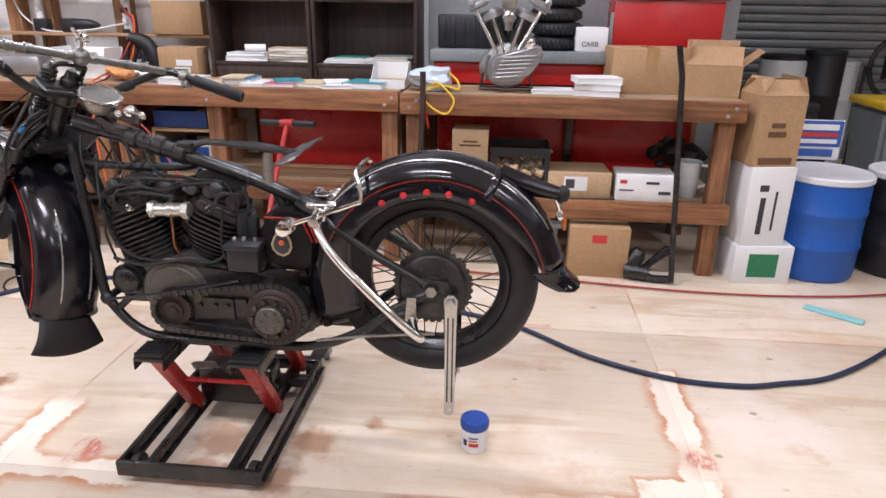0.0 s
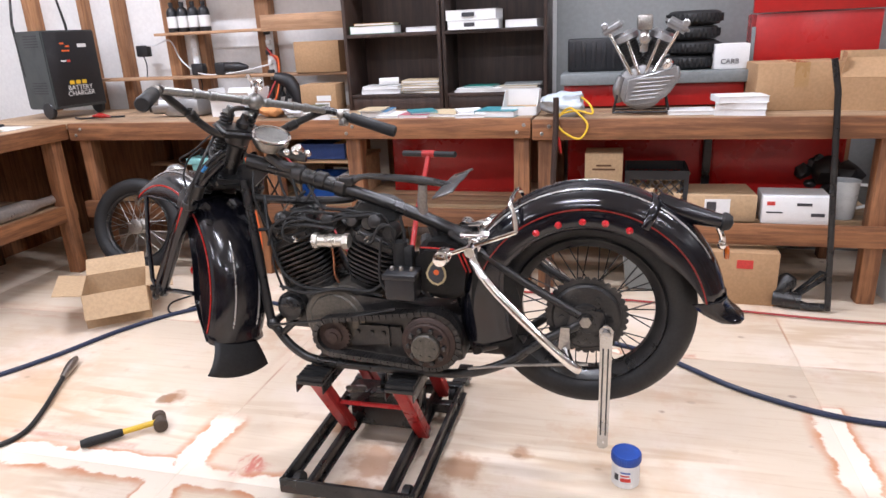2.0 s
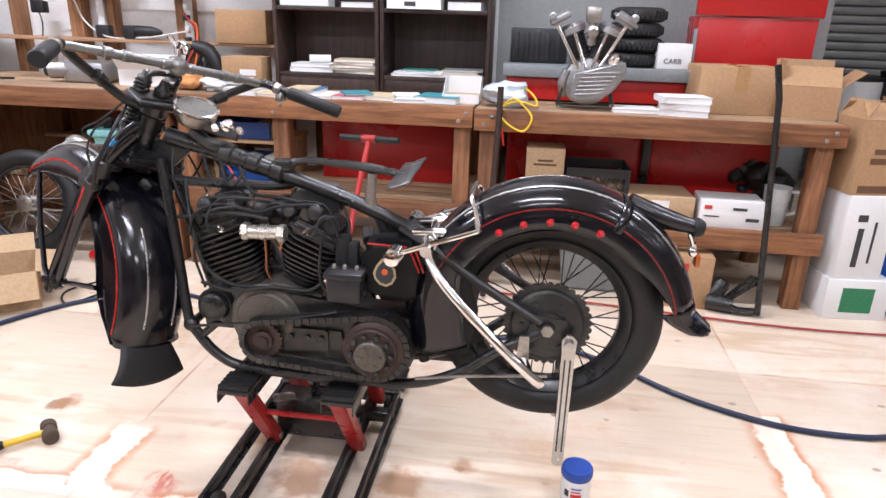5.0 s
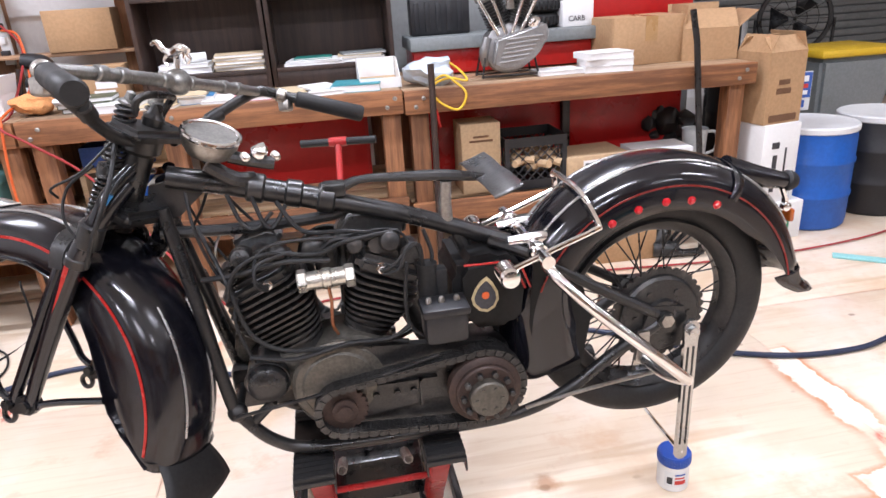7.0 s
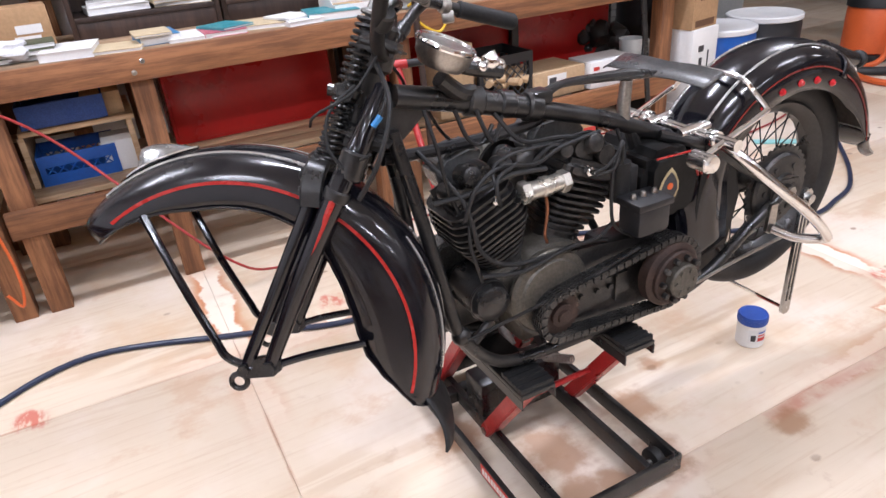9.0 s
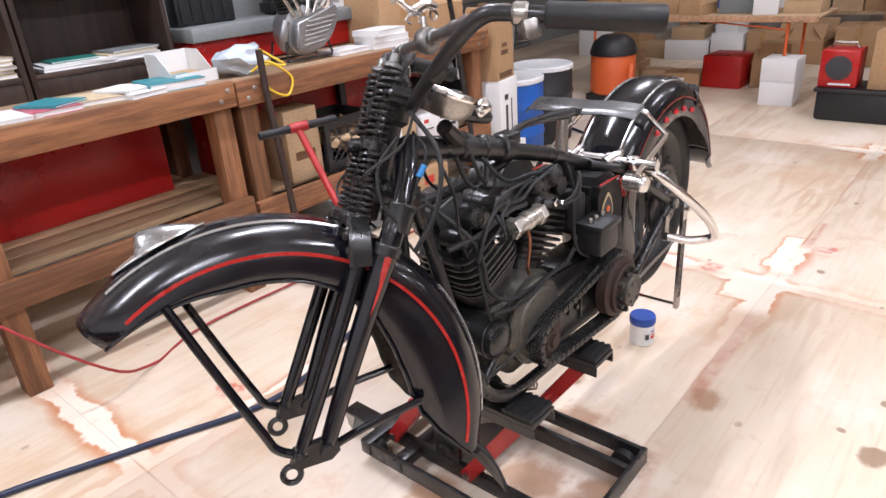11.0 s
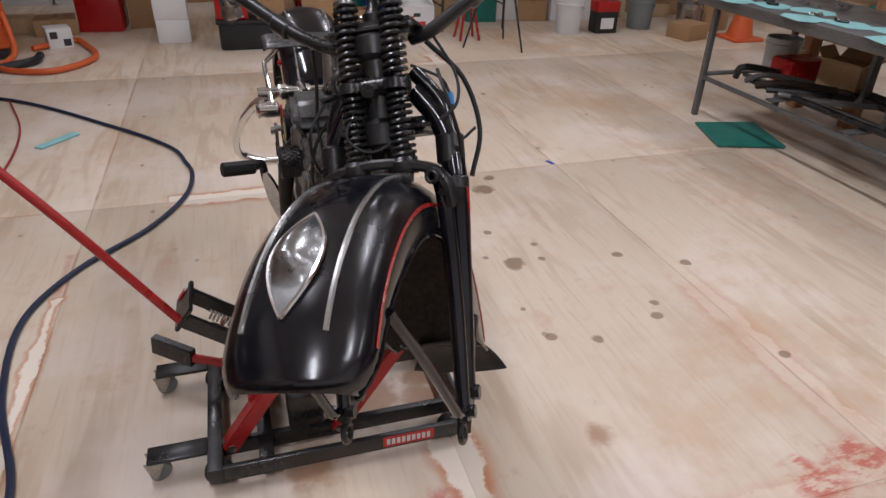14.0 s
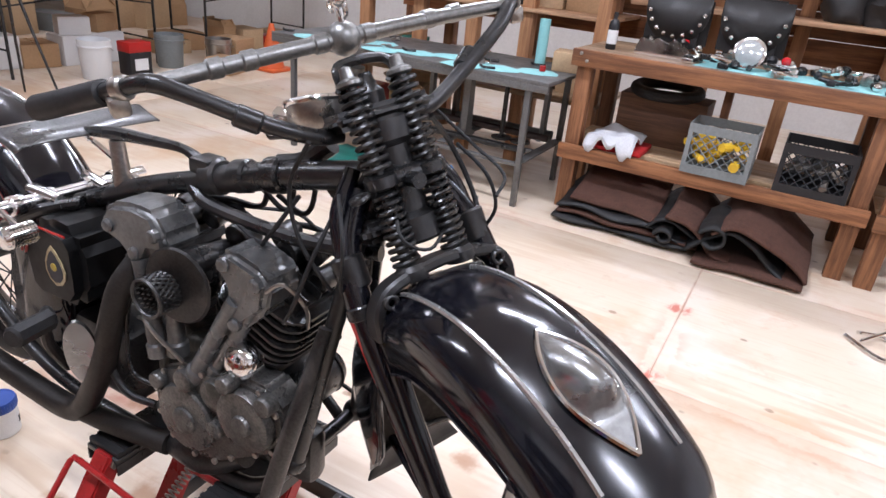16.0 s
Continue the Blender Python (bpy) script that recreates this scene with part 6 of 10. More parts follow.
for x in (-1.11, -0.81):
    for y in (2.06, 2.36):
        a, b = Vector((x, y, 0.075)), Vector((x, y - 0.215, 0.385))
        bm = bm_new()
        t = bmesh.new()
        bmesh.ops.create_cube(t, size=1)
        bmesh.ops.transform(t, matrix=Matrix.Diagonal((0.042, 0.05, (b - a).length + 0.03, 1)), verts=t.verts)
        bmesh.ops.bevel(t, geom=t.edges[:], offset=0.004, segments=2, affect="EDGES")
        join(bm, t, Matrix.Translation((a + b) / 2) @ (b - a).to_track_quat("Z", "X").to_matrix().to_4x4())
        arm = part("arm", bm, REDPAINT, lift, "scuffed red steel arm")
        for p in (a, b):
            bm = bm_new()
            lathe(bm, [(0.009, -0.03), (0.013, -0.029), (0.013, -0.022), (0.013, 0.022), (0.013, 0.029), (0.009, 0.03)], p, (1, 0, 0), 6)
            ob = part("bolt", bm, DULLMETAL, lift)
            ob.parent = arm
bm = bm_new()
tube(bm, [(-1.11, 1.96, 0.235), (-0.81, 1.96, 0.235)], 0.009, 8)
part("arm_tie", bm, REDPAINT, lift)
bm = bm_new()
tube(bm, [(-1.11, 2.28, 0.22), (-0.81, 2.28, 0.22)], 0.02, 8)
part("arm_tie", bm, REDPAINT, lift)
for x in (-1.12, -0.80):
    bm = bm_new()
    box(bm, x - 0.05, x + 0.05, 1.80, 2.15, 0.388, 0.402, 0.003)
    for dx in (-0.05, 0.046):
        box(bm, x + dx, x + dx + 0.004, 1.80, 2.15, 0.36, 0.388)
    saddle = part("saddle_bar", bm, SATIN, lift, "black saddle bar")
    for y in (1.85, 2.10):
        bm = bm_new()
        box(bm, x - 0.048, x + 0.048, y - 0.045, y + 0.045, 0.402, 0.414, 0.003)
        for k in range(5):
            box(bm, x - 0.048, x + 0.048, y - 0.042 + k * 0.019, y - 0.033 + k * 0.019, 0.412, 0.4165)
        ob = part("rubber_pad", bm, RUBBER, lift, "ribbed rubber pad")
        ob.parent = saddle
bm = bm_new()
tube(bm, [(-0.79, 2.37, 0.24), (-0.79, 2.212, 0.42), (-0.795, 2.205, 0.427), (-0.81, 2.204, 0.425), (-1.125, 2.17, 0.325), (-1.13, 2.17, 0.30)], 0.0065, 8)
part("safety_loop", bm, REDPAINT, lift)
for side, x in ((-1, -1.06), (1, -0.88)):
    bm = bm_new()
    helix(bm, (x, 2.12, 0.2), (x, 1.98, 0.28), 0.012, 0.0025, 14, 8)
    part("return_spring", bm, DULLMETAL, lift)
# rear bar with casters, pedal and handle socket
bm = bm_new()
box(bm, -1.215, -0.735, 2.385, 2.425, 0.040, 0.088, 0.003)
part("rear_bar", bm, SATIN, lift)
for x in (-1.115, -0.755):
    bm = bm_new()
    box(bm, x - 0.03, x + 0.03, 2.425, 2.58, 0.078, 0.090, 0.003)
    part("caster_arm", bm, SATIN, lift)
    bm = bm_new()
    lathe(bm, [(0.008, -0.012), (0.026, -0.012), (0.03, -0.008), (0.03, 0.008), (0.026, 0.012), (0.008, 0.012)], (x, 2.555, 0.030), (1, 0.5, 0), 20)
    caster = part("caster", bm, GREYPLASTIC, lift, "swivel caster")
    bm = bm_new()
    for dx in (-0.022, 0.019):
        prism(bm, [(2.535, 0.078), (2.59, 0.078), (2.575, 0.022), (2.56, 0.018)], (x + dx, 0, 0), (0, 1, 0), (0, 0, 1), 0.003)
    lathe(bm, [(0.022, 0), (0.022, 0.008)], (x, 2.555, 0.070), (0, 0, 1), 14)
    ob = part("fork", bm, DULLMETAL, lift)
    ob.parent = caster
bm = bm_new()
for x in (-0.99, -0.855):
    strut(bm, (x, 2.14, 0.20), (x, 2.435, 0.425), 0.045, 0.014)
strut(bm, (-0.9225, 2.460, 0.395), (-0.9225, 2.412, 0.46), 0.012, 0.148)
release = part("release_frame", bm, SATIN, lift, "black foot release frame")
bm = bm_new()
strut(bm, (-0.868, 2.4545, 0.416), (-0.868, 2.4350, 0.443), 0.004, 0.022)
part("warning_label", bm, REDPRINT, release, "small red label")
bm = bm_new()
strut(bm, (-0.868, 2.4340, 0.4445), (-0.868, 2.4245, 0.457), 0.004, 0.022)
part("warning_label", bm, PAPER, release, "small white label")
bm = bm_new()
helix(bm, (-0.90, 2.18, 0.23), (-0.90, 2.38, 0.375), 0.012, 0.003, 22, 8)
part("return_spring", bm, DULLMETAL, lift)
bm = bm_new()
cyl(bm, (-0.945, 2.20, 0.22), (-0.945, 2.38, 0.36), 0.018)
part("ram", bm, DULLMETAL, lift)
bm = bm_new()
strut(bm, (-0.845, 2.450, 0.186), (-0.765, 2.565, 0.205), 0.062, 0.026)
part("foot_pedal", bm, SATIN, lift, "black foot pedal")
bm = bm_new()
strut(bm, (-0.935, 2.21, 0.15), (-0.842, 2.455, 0.186), 0.026, 0.016)
part("pedal_arm", bm, REDPAINT, lift)
bm = bm_new()
box(bm, -1.2135, -1.2115, 1.80, 1.95, 0.044, 0.081)
plate = part("maker_plate", bm, REDPRINT, lift, "red and white maker plate")
bm = bm_new()
for k in range(9):
    box(bm, -1.2145, -1.2134, 1.812 + k * 0.0148, 1.822 + k * 0.0148, 0.052, 0.073)
part("maker_bars", bm, PAPER, lift)

# T handle that leans up from the lift
bm = bm_new()
tube(bm, [(-0.985, 2.43, 0.40), (-0.98, 2.47, 0.455), (-0.975, 2.65, 0.73), (-0.956, 2.838, 0.985)], 0.0115, 12, 4)
handle = part("pull_handle", bm, REDPAINT, lift, "red steel pull handle with a T grip")
bm = bm_new()
cyl(bm, (-1.085, 2.872, 0.986), (-0.825, 2.805, 0.993), 0.0135, n=14)
part("grip", bm, RUBBER, handle, "black T grip")
bm = bm_new()
cyl(bm, (-0.985, 2.846, 0.989), (-0.925, 2.831, 0.991), 0.0165, n=14)
part("socket", bm, REDPAINT, handle)


# ---- benches ----
def plank(bm_args, material, parent, name="plank"):
    bm = bm_new()
    box(bm, *bm_args, 0.004)
    return part(name, bm, material, parent)


def bolts(parent, places):
    for p, axis in places:
        bm = bm_new()
        lathe(bm, [(0.011, 0), (0.011, 0.003), (0.007, 0.005), (0.007, 0.010)], p, axis, 10)
        part("bolt", bm, DULLMETAL, parent)


def workbench(label, x0, x1, y0, y1, top, shelf, legs, front=-1, group="timber workbenches", deep=0.11, shelf_deep=0.11):
    """A timber workbench along x. front: -1 if its face looks to -y."""
    ob = thing("workbench", label, "workbench", ((x0 + x1) / 2, (y0 + y1) / 2, 0), group=group)
    f, b = (y0, y1) if front < 0 else (y1, y0)
    s = -front
    n = max(3, round(abs(y1 - y0) / 0.19))
    for k in range(n):
        a, c = f + s * 0.04 + (b - f - s * 0.04) * k / n, f + s * 0.04 + (b - f - s * 0.04) * (k + 1) / n
        plank((x0 + 0.004 * (k % 2), x1, min(a, c) + 0.0015, max(a, c) - 0.0015, top - 0.036, top + 0.0), DECKX, ob, "deck_board")
    plank((x0, x1, min(f, f + s * 0.038), max(f, f + s * 0.038), top - deep, top + 0.002), WOODX, ob, "apron")
    for x in legs:
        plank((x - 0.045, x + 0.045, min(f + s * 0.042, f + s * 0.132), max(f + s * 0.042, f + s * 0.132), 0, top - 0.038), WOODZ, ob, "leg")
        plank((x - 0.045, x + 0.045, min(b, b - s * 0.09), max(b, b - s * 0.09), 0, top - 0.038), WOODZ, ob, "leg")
        bolts(ob, [((x + dx, f, top - deep + dz), (0, front, 0)) for dx, dz in ((-0.02, 0.035), (0.02, 0.075))])
    if shelf:
        for k in range(n):
            a, c = f + s * 0.14 + (b - f - s * 0.24) * k / n, f + s * 0.14 + (b - f - s * 0.24) * (k + 1) / n
            plank((x0 + 0.01, x1 - 0.01, min(a, c) + 0.0015, max(a, c) - 0.0015, shelf - 0.025, shelf), PALEX, ob, "shelf_board")
        plank((x0 + 0.006, x1 - 0.006, min(f + s * 0.002, f + s * 0.04), max(f + s * 0.002, f + s * 0.04), shelf - shelf_deep, shelf + 0.004), WOODX, ob, "shelf_apron")
    return ob


BT = 1.025
workbench("brown timber workbench in the corner with a low shelf", -3.74, -2.355, 3.72, 4.60, BT, 0.485, (-3.66, -2.41))
workbench("brown timber workbench covered with books and bookcases", -2.345, -0.612, 3.72, 4.60, BT, 0.485, (-2.27, -1.70, -0.67))
workbench("brown timber workbench with boxes and an engine on top", -0.604, 1.27, 3.72, 4.60, BT - 0.01, 0.44, (-0.53, 1.19))
# the bench along the west wall
wb = thing("workbench", "brown timber side bench with papers and tools on top", "workbench", (-4.2, 2.4, 0), group="timber workbenches")
for k in range(5):
    plank((-4.62 + k * 0.168 + 0.0015, -4.62 + (k + 1) * 0.168 - 0.0015, 0.6, 3.715, BT - 0.036, BT), wood("deck_y_%d" % k, (0.46, 0.32, 0.20), (0.27, 0.17, 0.10), "y", 0.55, 0.5) if k == 0 else bpy.data.materials["deck_y_0"], wb, "deck_board")
    plank((-4.62 + k * 0.16 + 0.0015, -4.62 + (k + 1) * 0.16 - 0.0015, 0.6, 3.70, 0.455, 0.48), bpy.data.materials["deck_y_0"], wb, "shelf_board")
plank((-3.778, -3.742, 0.6, 3.716, BT - 0.10, BT + 0.002), WOODY, wb, "apron")
plank((-3.82, -3.785, 0.6, 3.70, 0.375, 0.484), WOODY, wb, "shelf_apron")
for y in (0.75, 2.1, 3.64):
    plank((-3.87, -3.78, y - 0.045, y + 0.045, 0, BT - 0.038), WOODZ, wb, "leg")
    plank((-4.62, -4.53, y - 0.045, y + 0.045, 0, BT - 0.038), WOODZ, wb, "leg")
# a deeper corner deck behind
bm = bm_new()
box(bm, -4.62, -3.745, 3.722, 4.60, BT - 0.036, BT - 0.001, 0.003)
part("corner_deck", bm, DECKX, wb)
plank((-4.62, -4.53, 4.45, 4.54, 0, BT - 0.038), WOODZ, wb, "leg")

# open stud wall with rails and shelves over the corner bench
for x, w in ((-4.25, 0.045), (-3.93, 0.075), (-3.47, 0.10), (-3.24, 0.11), (-2.68, 0.11), (-2.0, 0.09), (-4.75, 0.09)):
    bm = bm_new()
    box(bm, x - w / 2, x + w / 2, Y1 - 0.10, Y1 - 0.002, 0, TOP - 0.002, 0.004)
    solo("stud", bm, STUDZ, "bare timber stud against the white wall", "timber", kind="structure")
for x0, x1, z, d in ((-4.75, -1.95, 1.27, 0.16), (-3.5, -1.95, 1.585, 0.16), (-3.5, -1.95, 1.95, 0.16), (-3.7, -1.95, 0.62, 0.2)):
    bm = bm_new()
    box(bm, x0, x1, Y1 - 0.10 - d, Y1 - 0.103, z - 0.02, z, 0.003)
    solo("wall_shelf", bm, STUDX, "narrow pale timber shelf between the studs", "shelf", group="wall shelves")
bm = bm_new()
box(bm, -2.60, -1.97, Y1 - 0.285, Y1 - 0.265, 1.56, 1.67, 0.004)
solo("shelf_board", bm, STUDX, "bare timber board nailed across the studs", "board")

# ---- boxes and other repeated things ----
def text_mesh(body, size, material, depth=0.0006):
    cu = bpy.data.curves.new("words", "FONT")
    cu.body, cu.size, cu.extrude, cu.align_x = body, size, depth, "CENTER"
    tmp = bpy.data.objects.new("words", cu)
    scene.collection.objects.link(tmp)
    bpy.context.view_layer.update()
    me = bpy.data.meshes.new_from_object(tmp.evaluated_get(bpy.context.evaluated_depsgraph_get()))
    bpy.data.objects.remove(tmp)
    me.materials.clear()
    me.materials.append(material)
    return me


def words(body, size, material, parent, m, label=""):
    """m: where the words lie, in the parent's own space (they face +z, x along the line)."""
    ob = new("lettering", text_mesh(body, size, material))
    ob.parent = parent
    ob.matrix_basis = m
    return tagged(ob, label)


def face_front(x, y, z):
    return pose(x, y, z, 90, 0, 0)


def carton(label, at, size, turn=0, material=None, opened=False, prints=(), tape=True, group="cardboard boxes", flaps=(55, 70, 40, 60)):
    """A cardboard box with its base at the given place. prints: (material, u0, u1, v0, v1) bars on the -y face, as shares of it."""
    material = material or CARD
    sx, sy, sz = size
    ob = thing("cardboard_box", label, "box", at, turn, group)
    bm = bm_new()
    w = 0.004
    if opened:
        loops = [[bm.verts.new((a * (sx / 2 - d), b * (sy / 2 - d), z)) for a, b in ((-1, -1), (1, -1), (1, 1), (-1, 1))] for d, z in ((0, 0), (0, sz), (w, sz), (w, w))]
        for lo, hi in zip(loops, loops[1:]):
            for i in range(4):
                bm.faces.new((lo[i], lo[(i + 1) % 4], hi[(i + 1) % 4], hi[i]))
        bm.faces.new(loops[0][::-1])
        bm.faces.new(loops[-1])
    else:
        box(bm, -sx / 2, sx / 2, -sy / 2, sy / 2, 0, sz, 0.004)
    part("body", bm, material, ob, local=True)
    if opened:
        for k, (dx, dy) in enumerate(((0, -1), (1, 0), (0, 1), (-1, 0))):
            a = radians(flaps[k])
            bm = bm_new()
            ln = min(sx, sy) * 0.42
            wide = (sx if dx == 0 else sy) / 2 - 0.004
            box(bm, -wide, wide, 0, ln, -0.002, 0.002)
            m = Matrix.Translation((dx * sx / 2, dy * sy / 2, sz - 0.002)) @ Matrix.Rotation(math.atan2(-dx, dy), 4, "Z") @ Matrix.Rotation(a - radians(20), 4, "X")
            bmesh.ops.transform(bm, matrix=m, verts=bm.verts)
            part("flap", bm, material, ob, local=True)
    elif tape:
        bm = bm_new()
        prism(bm, [(-sy / 2 - 0.0012, sz * 0.5), (-sy / 2 + 0.001, sz * 0.5), (-sy / 2 + 0.001, sz - 0.001), (sy / 2 + 0.0012, sz - 0.001), (sy / 2 + 0.0012, sz + 0.0012), (-sy / 2 - 0.0012, sz + 0.0012)], (-sx * 0.08, 0, 0), (0, 1, 0), (0, 0, 1), sx * 0.16)
        part("tape_strip", bm, TAPE, ob, local=True)
    for mat, u0, u1, v0, v1 in prints:
        bm = bm_new()
        box(bm, -sx / 2 + u0 * sx, -sx / 2 + u1 * sx, -sy / 2 - 0.0014 - 0.0006 * (mat is not PAPER), -sy / 2 + 0.001, v0 * sz, v1 * sz)
        part("print", bm, mat, ob, local=True)
    return ob


def crate(label, at, size, material, turn=0, full=None):
    """A plastic lattice crate."""
    sx, sy, sz = size
    ob = thing("crate", label, "crate", at, turn, "plastic crates")
    bm = bm_new()
    box(bm, -sx / 2 + 0.009, sx / 2 - 0.009, -sy / 2 + 0.009, sy / 2 - 0.009, 0, 0.012)
    part("bottom", bm, material, ob, local=True)
    for name, z0, z1 in (("lower_rim", 0, 0.05), ("upper_rim", sz - 0.05, sz)):
        bm = bm_new()
        loops = [[bm.verts.new((a * (sx / 2 - d), b * (sy / 2 - d), z)) for a, b in ((-1, -1), (1, -1), (1, 1), (-1, 1))] for d, z in ((0, z0), (0, z1), (0.008, z1), (0.008, z0))]
        for lo, hi in zip(loops, loops[1:] + loops[:1]):
            for i in range(4):
                bm.faces.new((lo[i], lo[(i + 1) % 4], hi[(i + 1) % 4], hi[i]))
        part(name, bm, material, ob, local=True)
    for a in (-1, 1):
        for b in (-1, 1):
            bm = bm_new()
            box(bm, a * (sx / 2 - 0.0005) - 0.025 * (a > 0), a * (sx / 2 - 0.0005) + 0.025 * (a < 0), b * (sy / 2 - 0.0005) - 0.025 * (b > 0), b * (sy / 2 - 0.0005) + 0.025 * (b < 0), 0.05, sz - 0.05)
            part("corner_post", bm, material, ob, local=True)
    n = 7
    for a in (-1, 1):
        bm = bm_new()
        for k in range(-n, n + 1):
            for s in (-1, 1):
                x0, x1 = k * sx / n, k * sx / n + s * (sz - 0.09)
                p0, p1 = Vector((x0, a * (sy / 2 - 0.004), 0.045)), Vector((x1, a * (sy / 2 - 0.004), sz - 0.045))
                lo, hi = -sx / 2 + 0.01, sx / 2 - 0.01
                d = p1 - p0
                t0, t1 = sorted(((lo - p0.x) / d.x, (hi - p0.x) / d.x))
                t0, t1 = max(0, t0), min(1, t1)
                if t1 > t0 + 0.02:
                    cyl(bm, p0 + d * t0, p0 + d * t1, 0.0035, n=4)
        tagged(part("lattice", bm, material, ob, local=True), kind="stuff")
    for a in (-1, 1):
        bm = bm_new()
        for k in range(6):
            y = -sy / 2 + sy * (k + 0.5) / 6
            box(bm, a * (sx / 2 - 0.005) - 0.003, a * (sx / 2 - 0.005) + 0.003, y - 0.006, y + 0.006, 0.03, sz - 0.03)
        tagged(part("end_bars", bm, material, ob, local=True), kind="stuff")
    if full:
        bm = bm_new()
        r = random.Random(full[1])
        for k in range(26):
            p = Vector((r.uniform(-0.38, 0.38) * sx, r.uniform(-0.38, 0.38) * sy, r.uniform(0.3, 0.72) * sz))
            q = Vector((r.uniform(-0.1, 0.1), r.uniform(-0.1, 0.1), r.uniform(-0.04, 0.04)))
            cyl(bm, p, p + q + Vector((0.02, 0, 0)), r.uniform(0.01, 0.028), n=8)
        tagged(part("filling", bm, full[0], ob, local=True), kind="stuff")
    return ob


def drum(label, at, r, h, body, lid=None, rings=2):
    ob = thing("drum", label, "drum", at, group="drums")
    bm = bm_new()
    prof = [(r * 0.93, 0), (r * 0.98, 0.012), (r, 0.04)]
    for k in range(rings):
        z = h * (k + 1) / (rings + 1)
        prof += [(r, z - 0.02), (r * 1.03, z - 0.008), (r * 1.03, z + 0.008), (r, z + 0.02)]
    prof += [(r, h - 0.06), (r * 0.97, h - 0.03), (r * 0.97, h)]
    lathe(bm, prof, (0, 0, 0), (0, 0, 1), 36)
    part("body", bm, body, ob, local=True)
    bm = bm_new()
    lathe(bm, [(r * 0.99, h - 0.028), (r * 1.02, h - 0.022), (r * 1.02, h + 0.004), (r * 0.98, h + 0.012), (r * 0.90, h + 0.006), (0.01, h + 0.004)], (0, 0, 0), (0, 0, 1), 36)
    part("lid", bm, lid or body, ob, local=True)
    return ob


def bucket(label, at, r, h, material, rim=None):
    ob = thing("bucket", label, "bucket", at, group="buckets")
    bm = bm_new()
    lathe(bm, [(r * 0.84, 0), (r * 0.86, 0.006), (r * 0.96, h * 0.8), (r * 1.03, h * 0.81), (r * 1.03, h * 0.85), (r * 0.98, h * 0.86), (r, h), (r * 0.96, h), (r * 0.82, 0.012), (0.01, 0.012)], (0, 0, 0), (0, 0, 1), 30, close=False)
    part("body", bm, material, ob, local=True)
    bm = bm_new()
    pts = [(r * 1.04 * math.cos(a), -0.04 - 0.11 * math.sin(a), h * 0.83 - 0.05 * math.sin(a)) for a in np.linspace(0, math.pi, 14)]
    tube(bm, pts, 0.003, 6)
    part("bail", bm, DULLMETAL, ob, local=True)
    return ob


def book(at, size, turn, material, label, name="book", category="book"):
    if len(label.split()) < 4:
        label += " lying on the bookcase shelf"
    ob = thing(name, label, category, at, turn, "books and papers")
    sx, sy, sz = size
    bm = bm_new()
    box(bm, -sx / 2 + 0.003, sx / 2 - 0.003, -sy / 2 + 0.003, sy / 2 - 0.003, 0.001, sz - 0.001)
    part("page_block", bm, PAPER, ob, local=True)
    bm = bm_new()
    prism(bm, [(-sx / 2, 0), (sx / 2, 0), (sx / 2, 0.002), (-sx / 2 + 0.002, 0.002), (-sx / 2 + 0.002, sz - 0.002), (sx / 2, sz - 0.002), (sx / 2, sz), (-sx / 2, sz)], (0, sy / 2, 0), (1, 0, 0), (0, 0, 1), sy)
    part("cover", bm, material, ob, local=True)
    return ob


def stack(x, y, z, rows, seed):
    r = random.Random(seed)
    for size, material, label in rows:
        book((x + r.uniform(-0.012, 0.012), y + r.uniform(-0.012, 0.012), z + 0.0005), size, r.uniform(-9, 9), material, label)
        z += size[2] + 0.001


def bottle(label, at, r, h, body, cap):
    ob = thing("bottle", label, "bottle", at, group="bottles")
    bm = bm_new()
    lathe(bm, [(r * 0.9, 0), (r, 0.006), (r, h * 0.66), (r * 0.75, h * 0.78), (r * 0.36, h * 0.84), (r * 0.36, h * 0.9)], (0, 0, 0), (0, 0, 1), 18)
    part("body", bm, body, ob, local=True)
    bm = bm_new()
    lathe(bm, [(r * 0.42, h * 0.88), (r * 0.42, h), (r * 0.3, h * 1.005)], (0, 0, 0), (0, 0, 1), 14)
    part("cap", bm, cap, ob, local=True)
    bm = bm_new()
    lathe(bm, [(r * 1.01, h * 0.15), (r * 1.015, h * 0.16), (r * 1.015, h * 0.52), (r * 1.01, h * 0.53)], (0, 0, 0), (0, 0, 1), 18, close=False)
    part("wrapper", bm, PAPER, ob, local=True)
    return ob


# ---- on and under the north benches ----
for x0, x1 in ((-1.90, -1.245), (-1.235, -0.575)):
    ob = thing("bookcase", "dark stained wooden bookcase standing on the workbench, half empty", "bookcase", ((x0 + x1) / 2, 4.42, BT), group="bookcases")
    y0, y1, z1 = 4.24, 4.58, 2.30
    for a, b in ((x0, x0 + 0.022), (x1 - 0.022, x1)):
        bm = bm_new()
        box(bm, a, b, y0, y1, BT, z1, 0.002)
        part("side_panel", bm, DARKWOOD, ob)
    bm = bm_new()
    box(bm, x0 + 0.022, x1 - 0.022, y1 - 0.012, y1, BT, z1)
    part("back_panel", bm, DARKWOOD, ob)
    for z in (BT + 0.10, 1.51, 1.92, z1):
        bm = bm_new()
        box(bm, x0 + 0.022, x1 - 0.022, y0 + 0.004, y1 - 0.012, z - 0.022, z, 0.002)
        part("shelf", bm, DARKWOOD, ob)
    bm = bm_new()
    box(bm, x0 + 0.022, x1 - 0.022, y0 + 0.01, y0 + 0.028, BT, BT + 0.078, 0.002)
    part("plinth", bm, DARKWOOD, ob)
